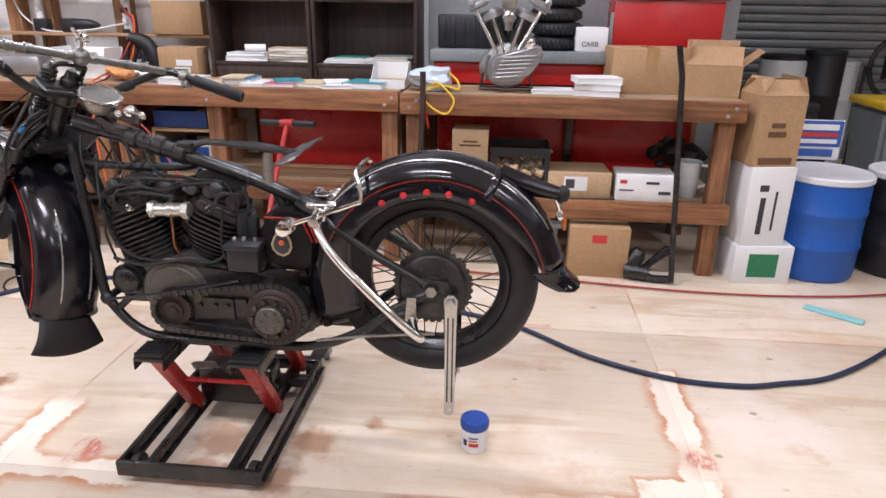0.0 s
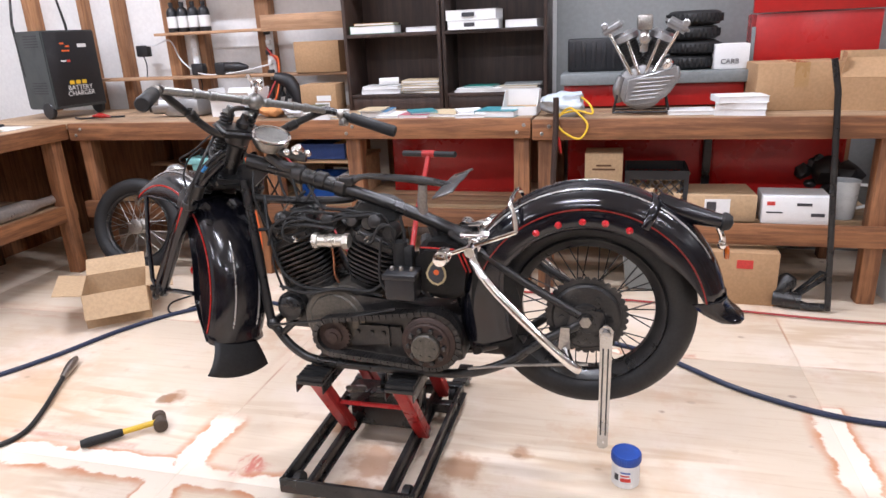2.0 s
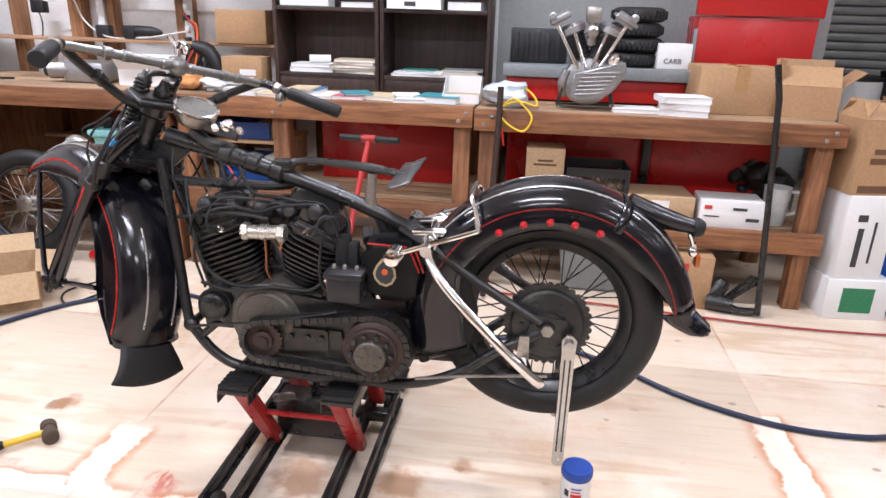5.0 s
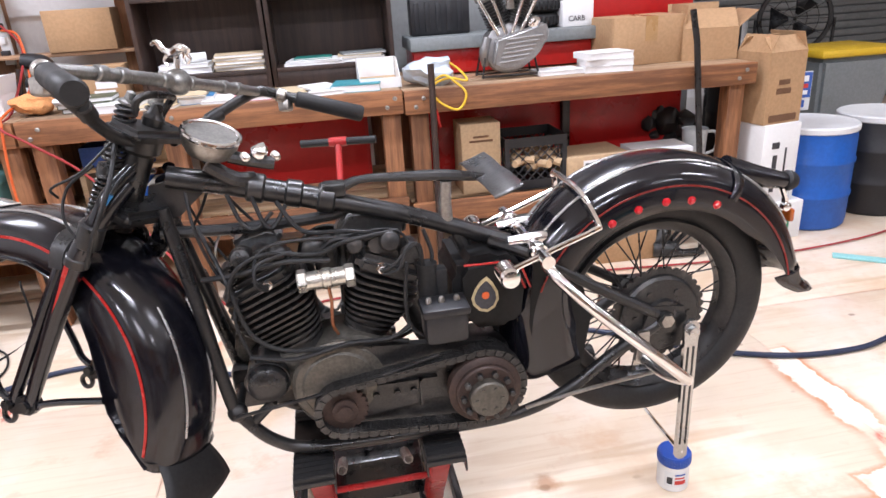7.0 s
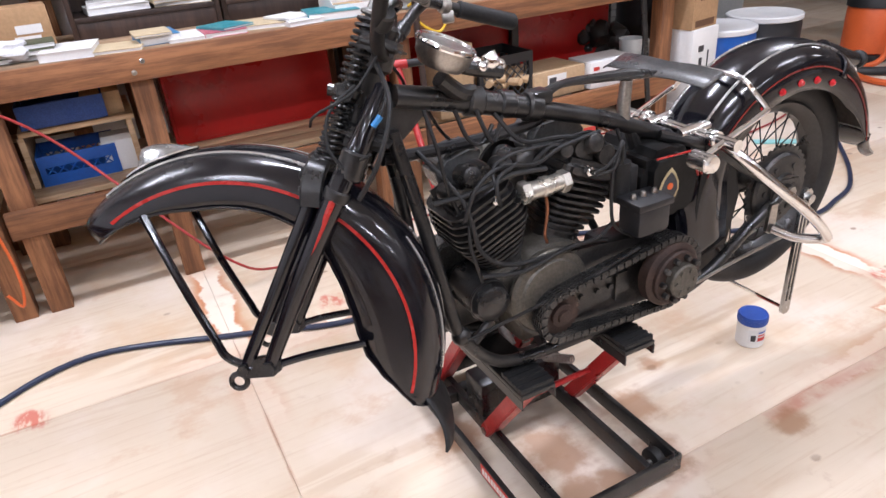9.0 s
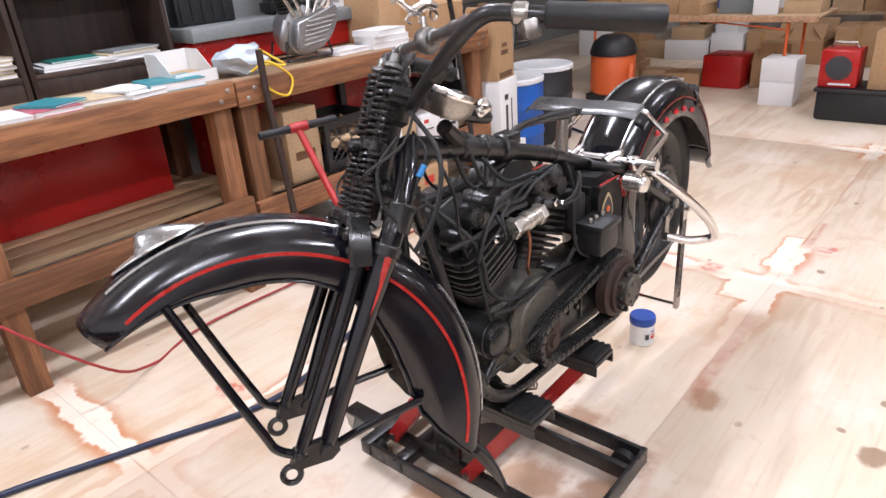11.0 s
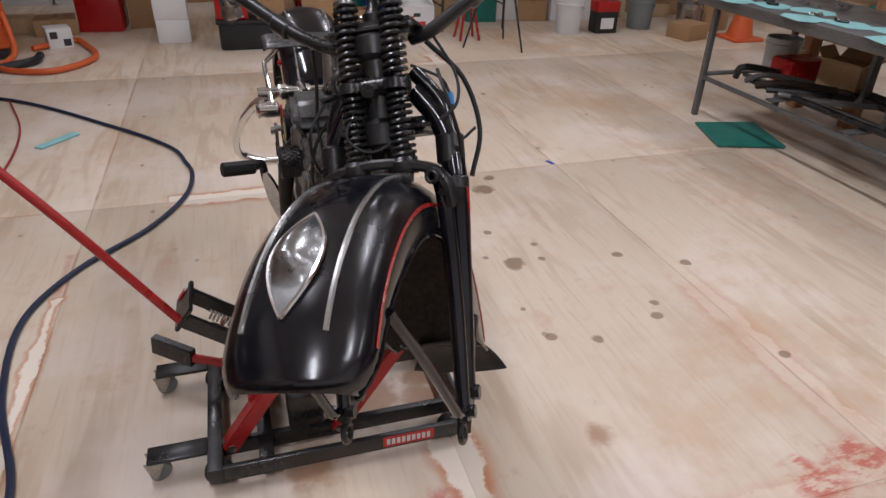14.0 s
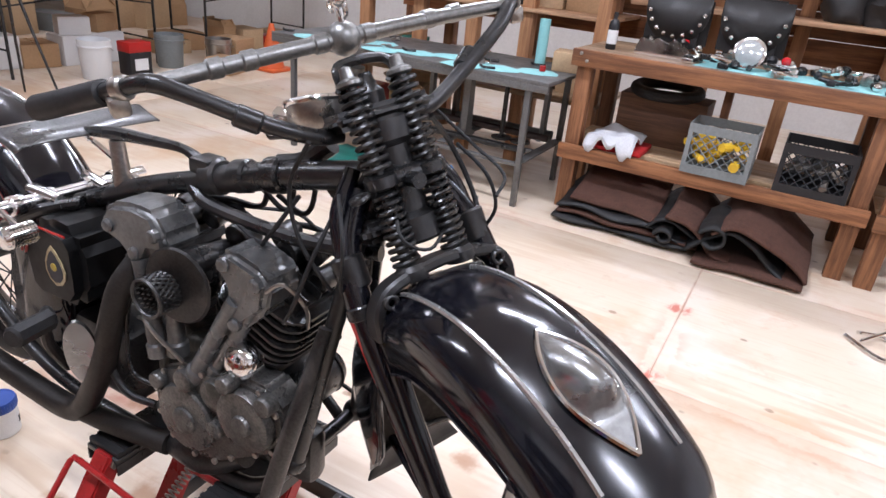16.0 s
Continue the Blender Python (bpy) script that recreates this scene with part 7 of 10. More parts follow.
zs = BT + 0.101
stack(-1.68, 4.37, zs, [((0.27, 0.2, 0.03), PAPER, "pile of loose white papers"), ((0.25, 0.18, 0.02), PAPER, "white paper pad")], 1)
bm = bm_new()
cyl(bm, (-1.70, 4.31, zs + 0.078), (-1.58, 4.36, zs + 0.078), 0.024, n=18)
solo("paper_roll", bm, PAPER, "rolled white paper lying on the papers", "paper roll")
stack(-1.40, 4.36, zs, [((0.26, 0.2, 0.016), PAPER2, "buff envelope")] * 5, 2)
stack(-1.0, 4.36, zs, [((0.32, 0.22, 0.014), PAPER, "white magazine"), ((0.30, 0.22, 0.01), PAPER, "white magazine"), ((0.2, 0.15, 0.01), GREENPLASTIC, "green booklet")], 3)
stack(-0.75, 4.38, zs, [((0.26, 0.2, 0.02), PAPER, "white magazine"), ((0.24, 0.2, 0.012), PAPER2, "buff magazine"), ((0.24, 0.19, 0.01), GREYPLASTIC, "grey magazine")], 4)
zs = 1.511
stack(-1.72, 4.36, zs, [((0.30, 0.2, 0.05), GREENPRINT, "dark green binder lying flat"), ((0.26, 0.2, 0.015), surface("ochre_cover", (0.5, 0.28, 0.06), 0.6), "ochre folder")], 5)
stack(-1.39, 4.36, zs, [((0.2, 0.17, 0.03), PAPER, "pile of white papers")], 6)
stack(-1.03, 4.34, zs, [((0.32, 0.22, 0.055), PAPER, "thick white ring binder"), ((0.32, 0.22, 0.06), PAPER, "thick white ring binder")], 7)
stack(-0.72, 4.36, zs, [((0.2, 0.2, 0.045), PAPER, "pile of white papers")], 8)
bm = bm_new()
for z in (0.028, 0.088):
    box(bm, -1.10, -1.02, 4.222, 4.2285, zs + z - 0.012, zs + z + 0.012)
tagged(solo("binder_label", bm, INK, "dark label holders of the ring binders", "label"), kind="stuff")
# row of books and magazines along the bench edge
r = random.Random(11)
covers = [PAPER, PAPER2, surface("blue_cover", (0.06, 0.25, 0.5), 0.4), PAPER, surface("pink_cover", (0.6, 0.15, 0.2), 0.4), PAPER2, PAPER, surface("teal_cover", (0.05, 0.3, 0.35), 0.4), surface("tan_cover", (0.45, 0.3, 0.15), 0.6), PAPER]
names = {0: "white magazine", 1: "buff paperback", 2: "blue magazine", 3: "white magazine", 4: "pink and white magazine", 5: "buff manual", 6: "white manual", 7: "teal magazine", 8: "tan manual", 9: "white booklet"}
x = -2.02
k = 0
while x < -0.80:
    w = r.uniform(0.16, 0.24)
    thick_ = r.choice((0.008, 0.014, 0.02, 0.035))
    book((x + w / 2, 3.90 + r.uniform(-0.04, 0.06), BT + 0.001), (w, r.uniform(0.19, 0.26), thick_), r.uniform(-14, 14), covers[k % 10], names[k % 10] + " lying on the workbench")
    if r.random() < 0.5:
        book((x + w / 2 + r.uniform(-0.02, 0.02), 3.92, BT + thick_ + 0.002), (w * 0.9, 0.2, 0.01), r.uniform(-25, 25), covers[(k + 3) % 10], names[(k + 3) % 10] + " lying on another book")
    x += w * r.uniform(0.75, 0.95)
    k += 1
stack(-2.08, 3.98, BT, [((0.23, 0.17, 0.02), surface("olive_cover", (0.10, 0.11, 0.06), 0.7), "worn olive green book")] * 3, 12)
# white parts box with a cut front
tray = thing("parts_tray", "white cardboard parts tray with a cut-down front", "tray", (-0.70, 3.98, BT), 0)
bm = bm_new()
for sgn in (-1, 1):
    prism(bm, [(3.86, 0), (4.10, 0), (4.10, 0.13), (4.0, 0.13), (3.90, 0.05), (3.86, 0.05)], (-0.70 + sgn * 0.10 + 0.0015, 0, BT), (0, 1, 0), (0, 0, 1), 0.003)
box(bm, -0.80, -0.60, 4.097, 4.10, BT, BT + 0.13)
box(bm, -0.80, -0.60, 3.86, 3.863, BT, BT + 0.05)
box(bm, -0.80, -0.60, 3.863, 4.097, BT, BT + 0.003)
part("body", bm, PAPER, tray)
bm = bm_new()
box(bm, -0.795, -0.605, 3.87, 4.09, BT + 0.004, BT + 0.035)
part("lining", bm, CARD2, tray)
# crumpled plastic bag, yellow cord and red clip
bm = bm_new()
t = bmesh.new()
bmesh.ops.create_icosphere(t, subdivisions=3, radius=0.11)
for v in t.verts:
    v.co = Vector((v.co.x * 1.2, v.co.y * 0.8, v.co.z * 0.6)) * (1 + 0.5 * noise.noise(v.co * 14))
join(bm, t, Matrix.Translation((-0.43, 3.90, BT + 0.06)))
solo("plastic_bag", bm, surface("clear_film", (0.55, 0.62, 0.68), 0.2, vary=0.1, dirt=0.1, coat=0.5), "crumpled clear plastic bag", "bag")
cord = thing("cord", "yellow cord looped over the bench edge", "cord", (-0.38, 3.74, BT))
bm = bm_new()
tube(bm, [(-0.46, 3.80, BT + 0.01), (-0.40, 3.76, BT + 0.05), (-0.35, 3.735, BT + 0.02), (-0.30, 3.712, BT - 0.04), (-0.34, 3.708, BT - 0.11), (-0.42, 3.708, BT - 0.08), (-0.47, 3.712, BT - 0.02), (-0.44, 3.74, BT + 0.02), (-0.36, 3.80, BT + 0.03), (-0.28, 3.78, BT + 0.015), (-0.30, 3.86, BT + 0.06), (-0.38, 3.88, BT + 0.12)], 0.006, 8, 6)
part("line", bm, YELLOW, cord)
bm = bm_new()
tube(bm, [(-0.455, 3.706, BT - 0.10), (-0.45, 3.704, BT - 0.15)], [0.006, 0.011], 8)
tube(bm, [(-0.45, 3.704, BT - 0.14), (-0.44, 3.702, BT - 0.19)], 0.007, 8)
part("clip", bm, REDLINE, cord, "red clip")
# two upright rusty bars leaning at the bench
for x0, y0, x1, y1, z1, cat in ((-0.50, 3.56, -0.47, 3.695, 1.14, 0), (0.965, 3.60, 0.90, 3.70, 1.30, 1)):
    ob = thing("steel_bar", "rusty brown steel bar leaning on the workbench edge", "bar", (x0, y0, 0), group="leaning bars")
    bm = bm_new()
    tube(bm, [(x0, y0, 0.02), (x1, y1, z1 - 0.16), (x1 - 0.035 * cat, y1, z1)], 0.016, 12)
    part("bar", bm, RUSTY if not cat else SATIN, ob)
    if cat:
        bm = bm_new()
        tube(bm, [(x0, y0 + 0.02, 0.03), (x0 - 0.10, y0 + 0.02, 0.03), (x0 - 0.17, y0 + 0.05, 0.05)], 0.02, 8)
        tube(bm, [(x0 - 0.16, y0 + 0.05, 0.06), (x0 - 0.01, y0 + 0.04, 0.20)], 0.013, 8)
        tube(bm, [(x0 - 0.16, y0 + 0.10, 0.05), (x0 - 0.02, y0 + 0.12, 0.19), (x0, y0 + 0.05, 0.2)], 0.012, 8)
        part("foot_frame", bm, SATIN, ob)
        bm = bm_new()
        lathe(bm, [(0.03, 0), (0.05, 0.02), (0.05, 0.10), (0.03, 0.13)], (x0 - 0.23, y0 + 0.1, 0.055), (0.5, 0, 0.9), 16)
        cyl(bm, (x0 - 0.25, y0 + 0.08, 0.05), (x0 - 0.12, y0 + 0.04, 0.05), 0.045, n=14)
        part("jack_head", bm, SATIN, ob)

# the bare show engine on its stand
eng = thing("display_engine", "polished alloy V-twin engine on a small black stand", "engine", (-0.02, 3.97, BT))
bm = bm_new()
for a, b in (((-0.17, 3.90), (-0.15, 3.91)), ((0.13, 3.90), (0.11, 3.91)), ((-0.17, 4.04), (-0.15, 4.03)), ((0.13, 4.04), (0.11, 4.03))):
    tube(bm, [(a[0], a[1], BT), (b[0], b[1], BT + 0.10)], 0.006, 8)
tube(bm, [(-0.17, 3.90, BT + 0.006), (0.13, 3.90, BT + 0.006)], 0.006, 8)
tube(bm, [(-0.17, 4.04, BT + 0.006), (0.13, 4.04, BT + 0.006)], 0.006, 8)
part("stand", bm, SATIN, eng)
bm = bm_new()
lathe(bm, [(0.10, -0.06), (0.125, -0.05), (0.13, 0.0), (0.125, 0.05), (0.10, 0.06)], (-0.02, 3.97, BT + 0.14), (0, 1, 0), 32)
part("crankcase", bm, ALLOY, eng)
bm = bm_new()
t = bmesh.new()
prism(t, [(-0.12, 0.06), (-0.10, 0.19), (0.02, 0.22), (0.16, 0.26), (0.185, 0.20), (0.12, 0.10), (0.04, 0.045), (-0.06, 0.035)], (0, 3.908, BT), (1, 0, 0), (0, 0, 1), 0.045)
bmesh.ops.recalc_face_normals(t, faces=t.faces[:])
bmesh.ops.bevel(t, geom=t.edges[:], offset=0.012, segments=3, affect="EDGES")
join(bm, t)
cover = part("cam_cover", bm, ALLOY, eng, "ribbed alloy timing cover")
for k in range(6):
    bm = bm_new()
    z = BT + 0.075 + k * 0.022
    tube(bm, [(-0.085 + 0.008 * k, 3.862, z), (0.05 + 0.018 * k, 3.862, z + 0.012)], 0.006, 8)
    ob = part("rib", bm, ALLOY, eng)
    ob.parent = cover
for s in (-1, 1):
    up = Vector((math.sin(s * 0.39), 0, math.cos(s * 0.39)))
    base = Vector((-0.02 + s * 0.03, 3.97, BT + 0.24))
    bm = bm_new()
    lathe(bm, [(0.05, 0), (0.05, 0.15)], base, up, 20)
    cylr = part("barrel", bm, GRIMY, eng, "black finned barrel")
    for k in range(9):
        bm = bm_new()
        lathe(bm, [(0.068, 0.012 + k * 0.015), (0.068, 0.016 + k * 0.015)], base, up, 22)
        ob = part("fin", bm, GRIMY, eng)
        ob.parent = cylr
    bm = bm_new()
    lathe(bm, [(0.055, 0.15), (0.07, 0.16), (0.07, 0.19), (0.05, 0.21)], base, up, 20)
    part("head", bm, ALLOY, eng)
    bm = bm_new()
    for dx in (-0.028, 0.022):
        p = base + up * 0.205 + Vector((dx * 1.6 + s * 0.03, -0.055, 0))
        q = Vector((-0.02 + s * 0.035 + dx * 0.8, 3.905, BT + 0.21))
        cyl(bm, q, p, 0.0105, n=12)
    part("pushrod_tube", bm, CHROME, eng, "chrome pushrod tubes")
    bm = bm_new()
    c = base + up * 0.235
    t = bmesh.new()
    bmesh.ops.create_cube(t, size=1)
    bmesh.ops.transform(t, matrix=Matrix.Diagonal((0.14, 0.07, 0.055, 1)), verts=t.verts)
    bmesh.ops.bevel(t, geom=t.edges[:], offset=0.02, segments=3, affect="EDGES")
    join(bm, t, Matrix.Translation(c + Vector((s * 0.05, -0.05, 0))) @ Matrix.Rotation(s * 0.5, 4, "Y"))
    lathe(bm, [(0.02, 0), (0.02, 0.02), (0.012, 0.026)], c + Vector((s * 0.09, -0.08, 0.01)), (0, -1, 0), 14)
    part("rocker_cover", bm, ALLOY, eng)
bm = bm_new()
cyl(bm, (-0.02, 3.89, BT + 0.33), (-0.02, 3.89, BT + 0.52), 0.022, n=16)
box(bm, -0.06, 0.02, 3.86, 3.92, BT + 0.44, BT + 0.52, 0.012)
lathe(bm, [(0.02, 0), (0.028, 0.01), (0.028, 0.04), (0.015, 0.05)], (-0.02, 3.86, BT + 0.40), (0, -1, 0), 16)
part("carburettor", bm, DULLMETAL, eng, "brassy grey carburettor")
bm = bm_new()
lathe(bm, [(0.028, 0), (0.03, 0.02), (0.024, 0.045), (0.01, 0.055)], (0.10, 3.90, BT + 0.24), (0.3, -0.4, 0.8), 18)
part("timer", bm, CHROME, eng)
bm = bm_new()
tube(bm, [(-0.14, 3.95, BT + 0.06), (-0.15, 3.93, BT + 0.13), (-0.13, 3.92, BT + 0.2)], [0.02, 0.028, 0.02], 12, 3)
part("oil_pump", bm, ALLOY, eng)

emblem = thing("wall_emblem", "red, black and blue shield emblem hung on the grey wall", "sign", (0.24, Y1 - 0.02, 1.78))
for q, d, mat, nm in ((1.0, 0.0, REDPRINT, "plate"), (0.84, 0.004, INK, "field"), (0.5, 0.008, BLUEPRINT, "centre")):
    bm = bm_new()
    prism(bm, [(0.24 + q * a, 1.97 + q * b) for a, b in ((-0.24, 0.02), (-0.2, 0.18), (0.2, 0.18), (0.24, 0.02), (0.15, -0.12), (0.0, -0.20), (-0.15, -0.12))], (0, Y1 - 0.016 - d, 0), (1, 0, 0), (0, 0, 1), 0.004)
    part(nm, bm, mat, emblem)

# tool rack with grey tray, tyres, small cartons
rack = thing("tool_rack", "red steel tool tray with a grey top on the bench", "tool tray", (0.04, 4.36, BT))
bm = bm_new()
box(bm, -0.47, 0.56, 4.24, 4.56, BT, BT + 0.13, 0.006)
part("body", bm, REDCAB, rack)
bm = bm_new()
box(bm, -0.49, 0.58, 4.20, 4.58, BT + 0.13, BT + 0.20, 0.008)
part("top", bm, GREYPLASTIC, rack, "worn grey top")
for k in range(4):
    ob = thing("tyre", "bald black rubber tyre in a stack", "tyre", (0.27, 4.40, BT + 0.20 + k * 0.083), group="stacked tyres")
    bm = bm_new()
    ring(bm, (0.27 + (0.006 if k % 2 else -0.006), 4.40, BT + 0.242 + k * 0.083), (0, 0, 1), 0.115, 0.045, 36, 12, 0.92)
    part("carcass", bm, RUBBER, ob)
    bm = bm_new()
    for i in range(36):
        a = 2 * math.pi * i / 36
        t = bmesh.new()
        bmesh.ops.create_cube(t, size=1)
        join(bm, t, Matrix.Translation((0.27 + (0.006 if k % 2 else -0.006) + 0.159 * math.cos(a), 4.40 + 0.159 * math.sin(a), BT + 0.242 + k * 0.083)) @ Matrix.Rotation(a, 4, "Z") @ Matrix.Diagonal((0.006, 0.01, 0.045, 1)))
    tagged(part("tread", bm, RUBBER, ob), kind="stuff")
cb = carton("small white carton with a handwritten word on the front", (0.475, 4.33, BT + 0.201), (0.19, 0.16, 0.14), 4, PAPER, tape=False)
words("CARB", 0.04, INK, cb, pose(-0.01, -0.0825, 0.03, 90, 0, 0), "handwritten dark lettering")
ob = thing("tool_case", "dark grey moulded tool case standing on the rack", "case", (-0.30, 4.42, BT + 0.201))
bm = bm_new()
box(bm, -0.46, -0.12, 4.36, 4.46, BT + 0.201, BT + 0.40, 0.012)
for k in range(5):
    box(bm, -0.44 + k * 0.062, -0.41 + k * 0.062, 4.352, 4.362, BT + 0.22, BT + 0.38, 0.004)
part("shell", bm, BLACKPLASTIC, ob)
# red tool chest with its lid up
chest = thing("tool_chest", "tall bright red steel tool chest behind the bench", "tool chest", (0.95, 4.50, BT))
bm = bm_new()
box(bm, 0.62, 1.28, 4.42, 4.70, BT - 0.01, 1.52, 0.006)
part("cabinet", bm, REDCAB, chest)
bm = bm_new()
box(bm, 0.60, 1.30, 4.40, 4.44, 1.525, 2.25, 0.006)
part("lid", bm, REDCAB, chest, "raised red lid")
bm = bm_new()
box(bm, 0.60, 0.622, 4.41, 4.43, 1.15, 1.45, 0.003)
part("latch", bm, GREYPLASTIC, chest)
# cartons and white books on the right bench
stack(0.25, 3.93, BT - 0.008, [((0.24, 0.17, 0.022), PAPER, "thin white boxed manual")], 21)
stack(0.48, 3.90, BT - 0.008, [((0.25, 0.19, 0.032), PAPER, "thick white boxed manual")] * 3, 22)
carton("brown taped cardboard carton on the workbench", (0.79, 4.14, BT - 0.009), (0.44, 0.30, 0.25), 3)
carton("torn open cardboard carton on the bench end", (1.16, 4.10, BT - 0.009), (0.30, 0.30, 0.17), -12, opened=True, flaps=(150, 60, 95, 120))
# under the right bench
SH = 0.441
carton("upright pale cardboard carton with small printed bars", (-0.21, 3.92, SH), (0.21, 0.20, 0.37), 0, CARD2, tape=False, prints=((INK_BROWN, 0.2, 0.8, 0.30, 0.42), (INK_BROWN, 0.3, 0.7, 0.80, 0.83), (INK_BROWN, 0.2, 0.8, 0.74, 0.77)))
crate("black plastic lattice crate full of parts on the shelf", (0.08, 3.94, SH), (0.34, 0.30, 0.28), BLACKPLASTIC, 0, (CARD2, 3))
carton("low torn carton with a white address label", (0.42, 3.92, SH), (0.36, 0.28, 0.15), 3, CARD2, tape=False, prints=((PAPER, 0.25, 0.62, 0.3, 0.85), (INK, 0.28, 0.42, 0.4, 0.75)))
carton("white carton with a small red mark", (0.80, 3.87, SH), (0.33, 0.22, 0.15), -2, PAPER, tape=False, prints=((REDPRINT, 0.06, 0.18, 0.68, 0.82), (INK, 0.5, 0.72, 0.68, 0.78), (INK, 0.06, 0.3, 0.4, 0.45), (INK, 0.72, 0.92, 0.3, 0.42)))
jug = thing("measuring_jug", "cloudy plastic measuring jug with a handle", "jug", (1.06, 3.92, SH))
bm = bm_new()
lathe(bm, [(0.055, 0), (0.06, 0.01), (0.07, 0.20), (0.073, 0.21), (0.067, 0.205), (0.056, 0.012), (0.01, 0.012)], (1.06, 3.92, SH), (0, 0, 1), 26, close=False)
part("body", bm, CLEARPLASTIC, jug)
bm = bm_new()
tube(bm, [(1.125, 3.90, SH + 0.19), (1.17, 3.885, SH + 0.18), (1.172, 3.885, SH + 0.09), (1.12, 3.90, SH + 0.06)], 0.009, 8, 4)
part("handle", bm, WHITEPLASTIC, jug)
bm = bm_new()
r = random.Random(31)
for k in range(12):
    t = bmesh.new()
    bmesh.ops.create_icosphere(t, subdivisions=2, radius=r.uniform(0.04, 0.09))
    for v in t.verts:
        v.co *= 1 + 0.4 * noise.noise(v.co * 25 + Vector((k, 0, 0)))
    join(bm, t, Matrix.Translation((r.uniform(0.88, 1.12), r.uniform(4.12, 4.4), SH + r.uniform(0.05, 0.25))))
solo("rag_heap", bm, LEATHER, "dark heap of rags and straps on the shelf", "rags", kind="stuff")
carton("square brown carton with a red and white sticker", (0.56, 3.80, 0), (0.34, 0.26, 0.30), -2, tape=False, prints=((REDPRINT, 0.38, 0.62, 0.70, 0.86), (PAPER, 0.40, 0.46, 0.73, 0.83), (PAPER, 0.50, 0.60, 0.75, 0.81)))
tote = thing("storage_tote", "grey plastic storage tote with a rim, under the bench", "tote", (0.12, 3.95, 0))
bm = bm_new()
t = bmesh.new()
bmesh.ops.create_cube(t, size=1)
bmesh.ops.transform(t, matrix=Matrix.Translation((0.12, 3.95, 0.14)) @ Matrix.Diagonal((0.42, 0.34, 0.28, 1)), verts=t.verts)
for v in t.verts:
    if v.co.z < 0.1:
        v.co.x = 0.12 + (v.co.x - 0.12) * 0.86
        v.co.y = 3.95 + (v.co.y - 3.95) * 0.86
bmesh.ops.bevel(t, geom=t.edges[:], offset=0.015, segments=2, affect="EDGES")
join(bm, t)
box(bm, -0.105, 0.345, 3.765, 4.135, 0.255, 0.285, 0.006)
part("body", bm, GREYPLASTIC, tote)
# red panels standing under the benches
for x0, x1, z0, z1 in ((-1.60, -0.76, 0.487, 0.965), (-0.44, 0.36, 0.442, 0.955), (0.40, 1.12, 0.442, 0.955)):
    ob = thing("red_cabinet", "low red steel cabinet pushed in under the workbench", "cabinet", ((x0 + x1) / 2, 4.36, z0), group="red cabinets")
    bm = bm_new()
    box(bm, x0, x1, 4.20, 4.50, z0, z1, 0.006)
    part("body", bm, REDCAB, ob)
    bm = bm_new()
    box(bm, x0 + 0.015, x1 - 0.015, 4.192, 4.202, z0 + 0.02, z1 - 0.05, 0.004)
    part("panel", bm, REDCAB, ob)
bm = bm_new()
box(bm, 0.355, 0.40, 4.15, 4.19, 0.442, 0.97, 0.003)
solo("steel_post", bm, SATIN, "dark steel angle post between the red cabinets", "post")
# middle bench shelf: blue and grey crates, cubby
for x0, x1, z0, z1, mat, label in ((-2.13, -1.93, 0.487, 0.62, BLUEPLASTIC, "blue plastic crate on the shelf"), (-2.14, -1.92, 0.80, 0.90, BLUEPRINT, "shallow blue plastic tray")):
    crate(label, ((x0 + x1) / 2, 4.12, z0 if z0 < 0.6 else 0.741), (x1 - x0 + 0.12, 0.26, z1 - z0), mat)
bm = bm_new()
box(bm, -2.22, -1.76, 3.98, 4.40, 0.715, 0.738, 0.003)
for x in (-2.215, -1.785):
    box(bm, x - 0.012, x + 0.012, 3.99, 4.40, 0.487, 0.715)
solo("cubby_shelf", bm, PALEX, "small pale plywood cubby on the bench shelf", "shelf")
carton("small white carton in the cubby", (-1.86, 4.10, 0.487), (0.13, 0.2, 0.14), 0, PAPER, tape=False)
carton("pale cardboard tray on the cubby", (-1.87, 4.12, 0.739), (0.16, 0.2, 0.10), 0, CARD2, tape=False)
# pale teal tote on the corner bench shelf
ob = thing("storage_tote", "pale teal plastic tote filled with black parts", "tote", (-2.68, 3.90, 0.486))
bm = bm_new()
t = bmesh.new()
bmesh.ops.create_cube(t, size=1)
bmesh.ops.transform(t, matrix=Matrix.Translation((-2.68, 3.90, 0.486 + 0.15)) @ Matrix.Diagonal((0.36, 0.30, 0.30, 1)), verts=t.verts)
for v in t.verts:
    if v.co.z < 0.5:
        v.co.x = -2.68 + (v.co.x + 2.68) * 0.86
        v.co.y = 3.90 + (v.co.y - 3.90) * 0.88
bmesh.ops.bevel(t, geom=t.edges[:], offset=0.015, segments=2, affect="EDGES")
join(bm, t)
box(bm, -2.875, -2.485, 3.735, 4.065, 0.75, 0.79, 0.008)
part("body", bm, TEALPLASTIC, ob)
bm = bm_new()
for k, (w, z) in enumerate(((0.05, 0.66), (0.03, 0.645), (0.12, 0.62), (0.09, 0.605))):
    box(bm, -2.70 - w / 2, -2.70 + w / 2, 3.744, 3.7505, z - 0.004, z + 0.004)
part("print_bars", bm, INK, ob)
bm = bm_new()
r = random.Random(41)
for k in range(14):
    p = Vector((r.uniform(-2.8, -2.56), r.uniform(3.8, 4.0), 0.79))
    cyl(bm, p, p + Vector((r.uniform(-0.1, 0.1), r.uniform(-0.06, 0.06), r.uniform(0.01, 0.06))), r.uniform(0.012, 0.035), n=8)
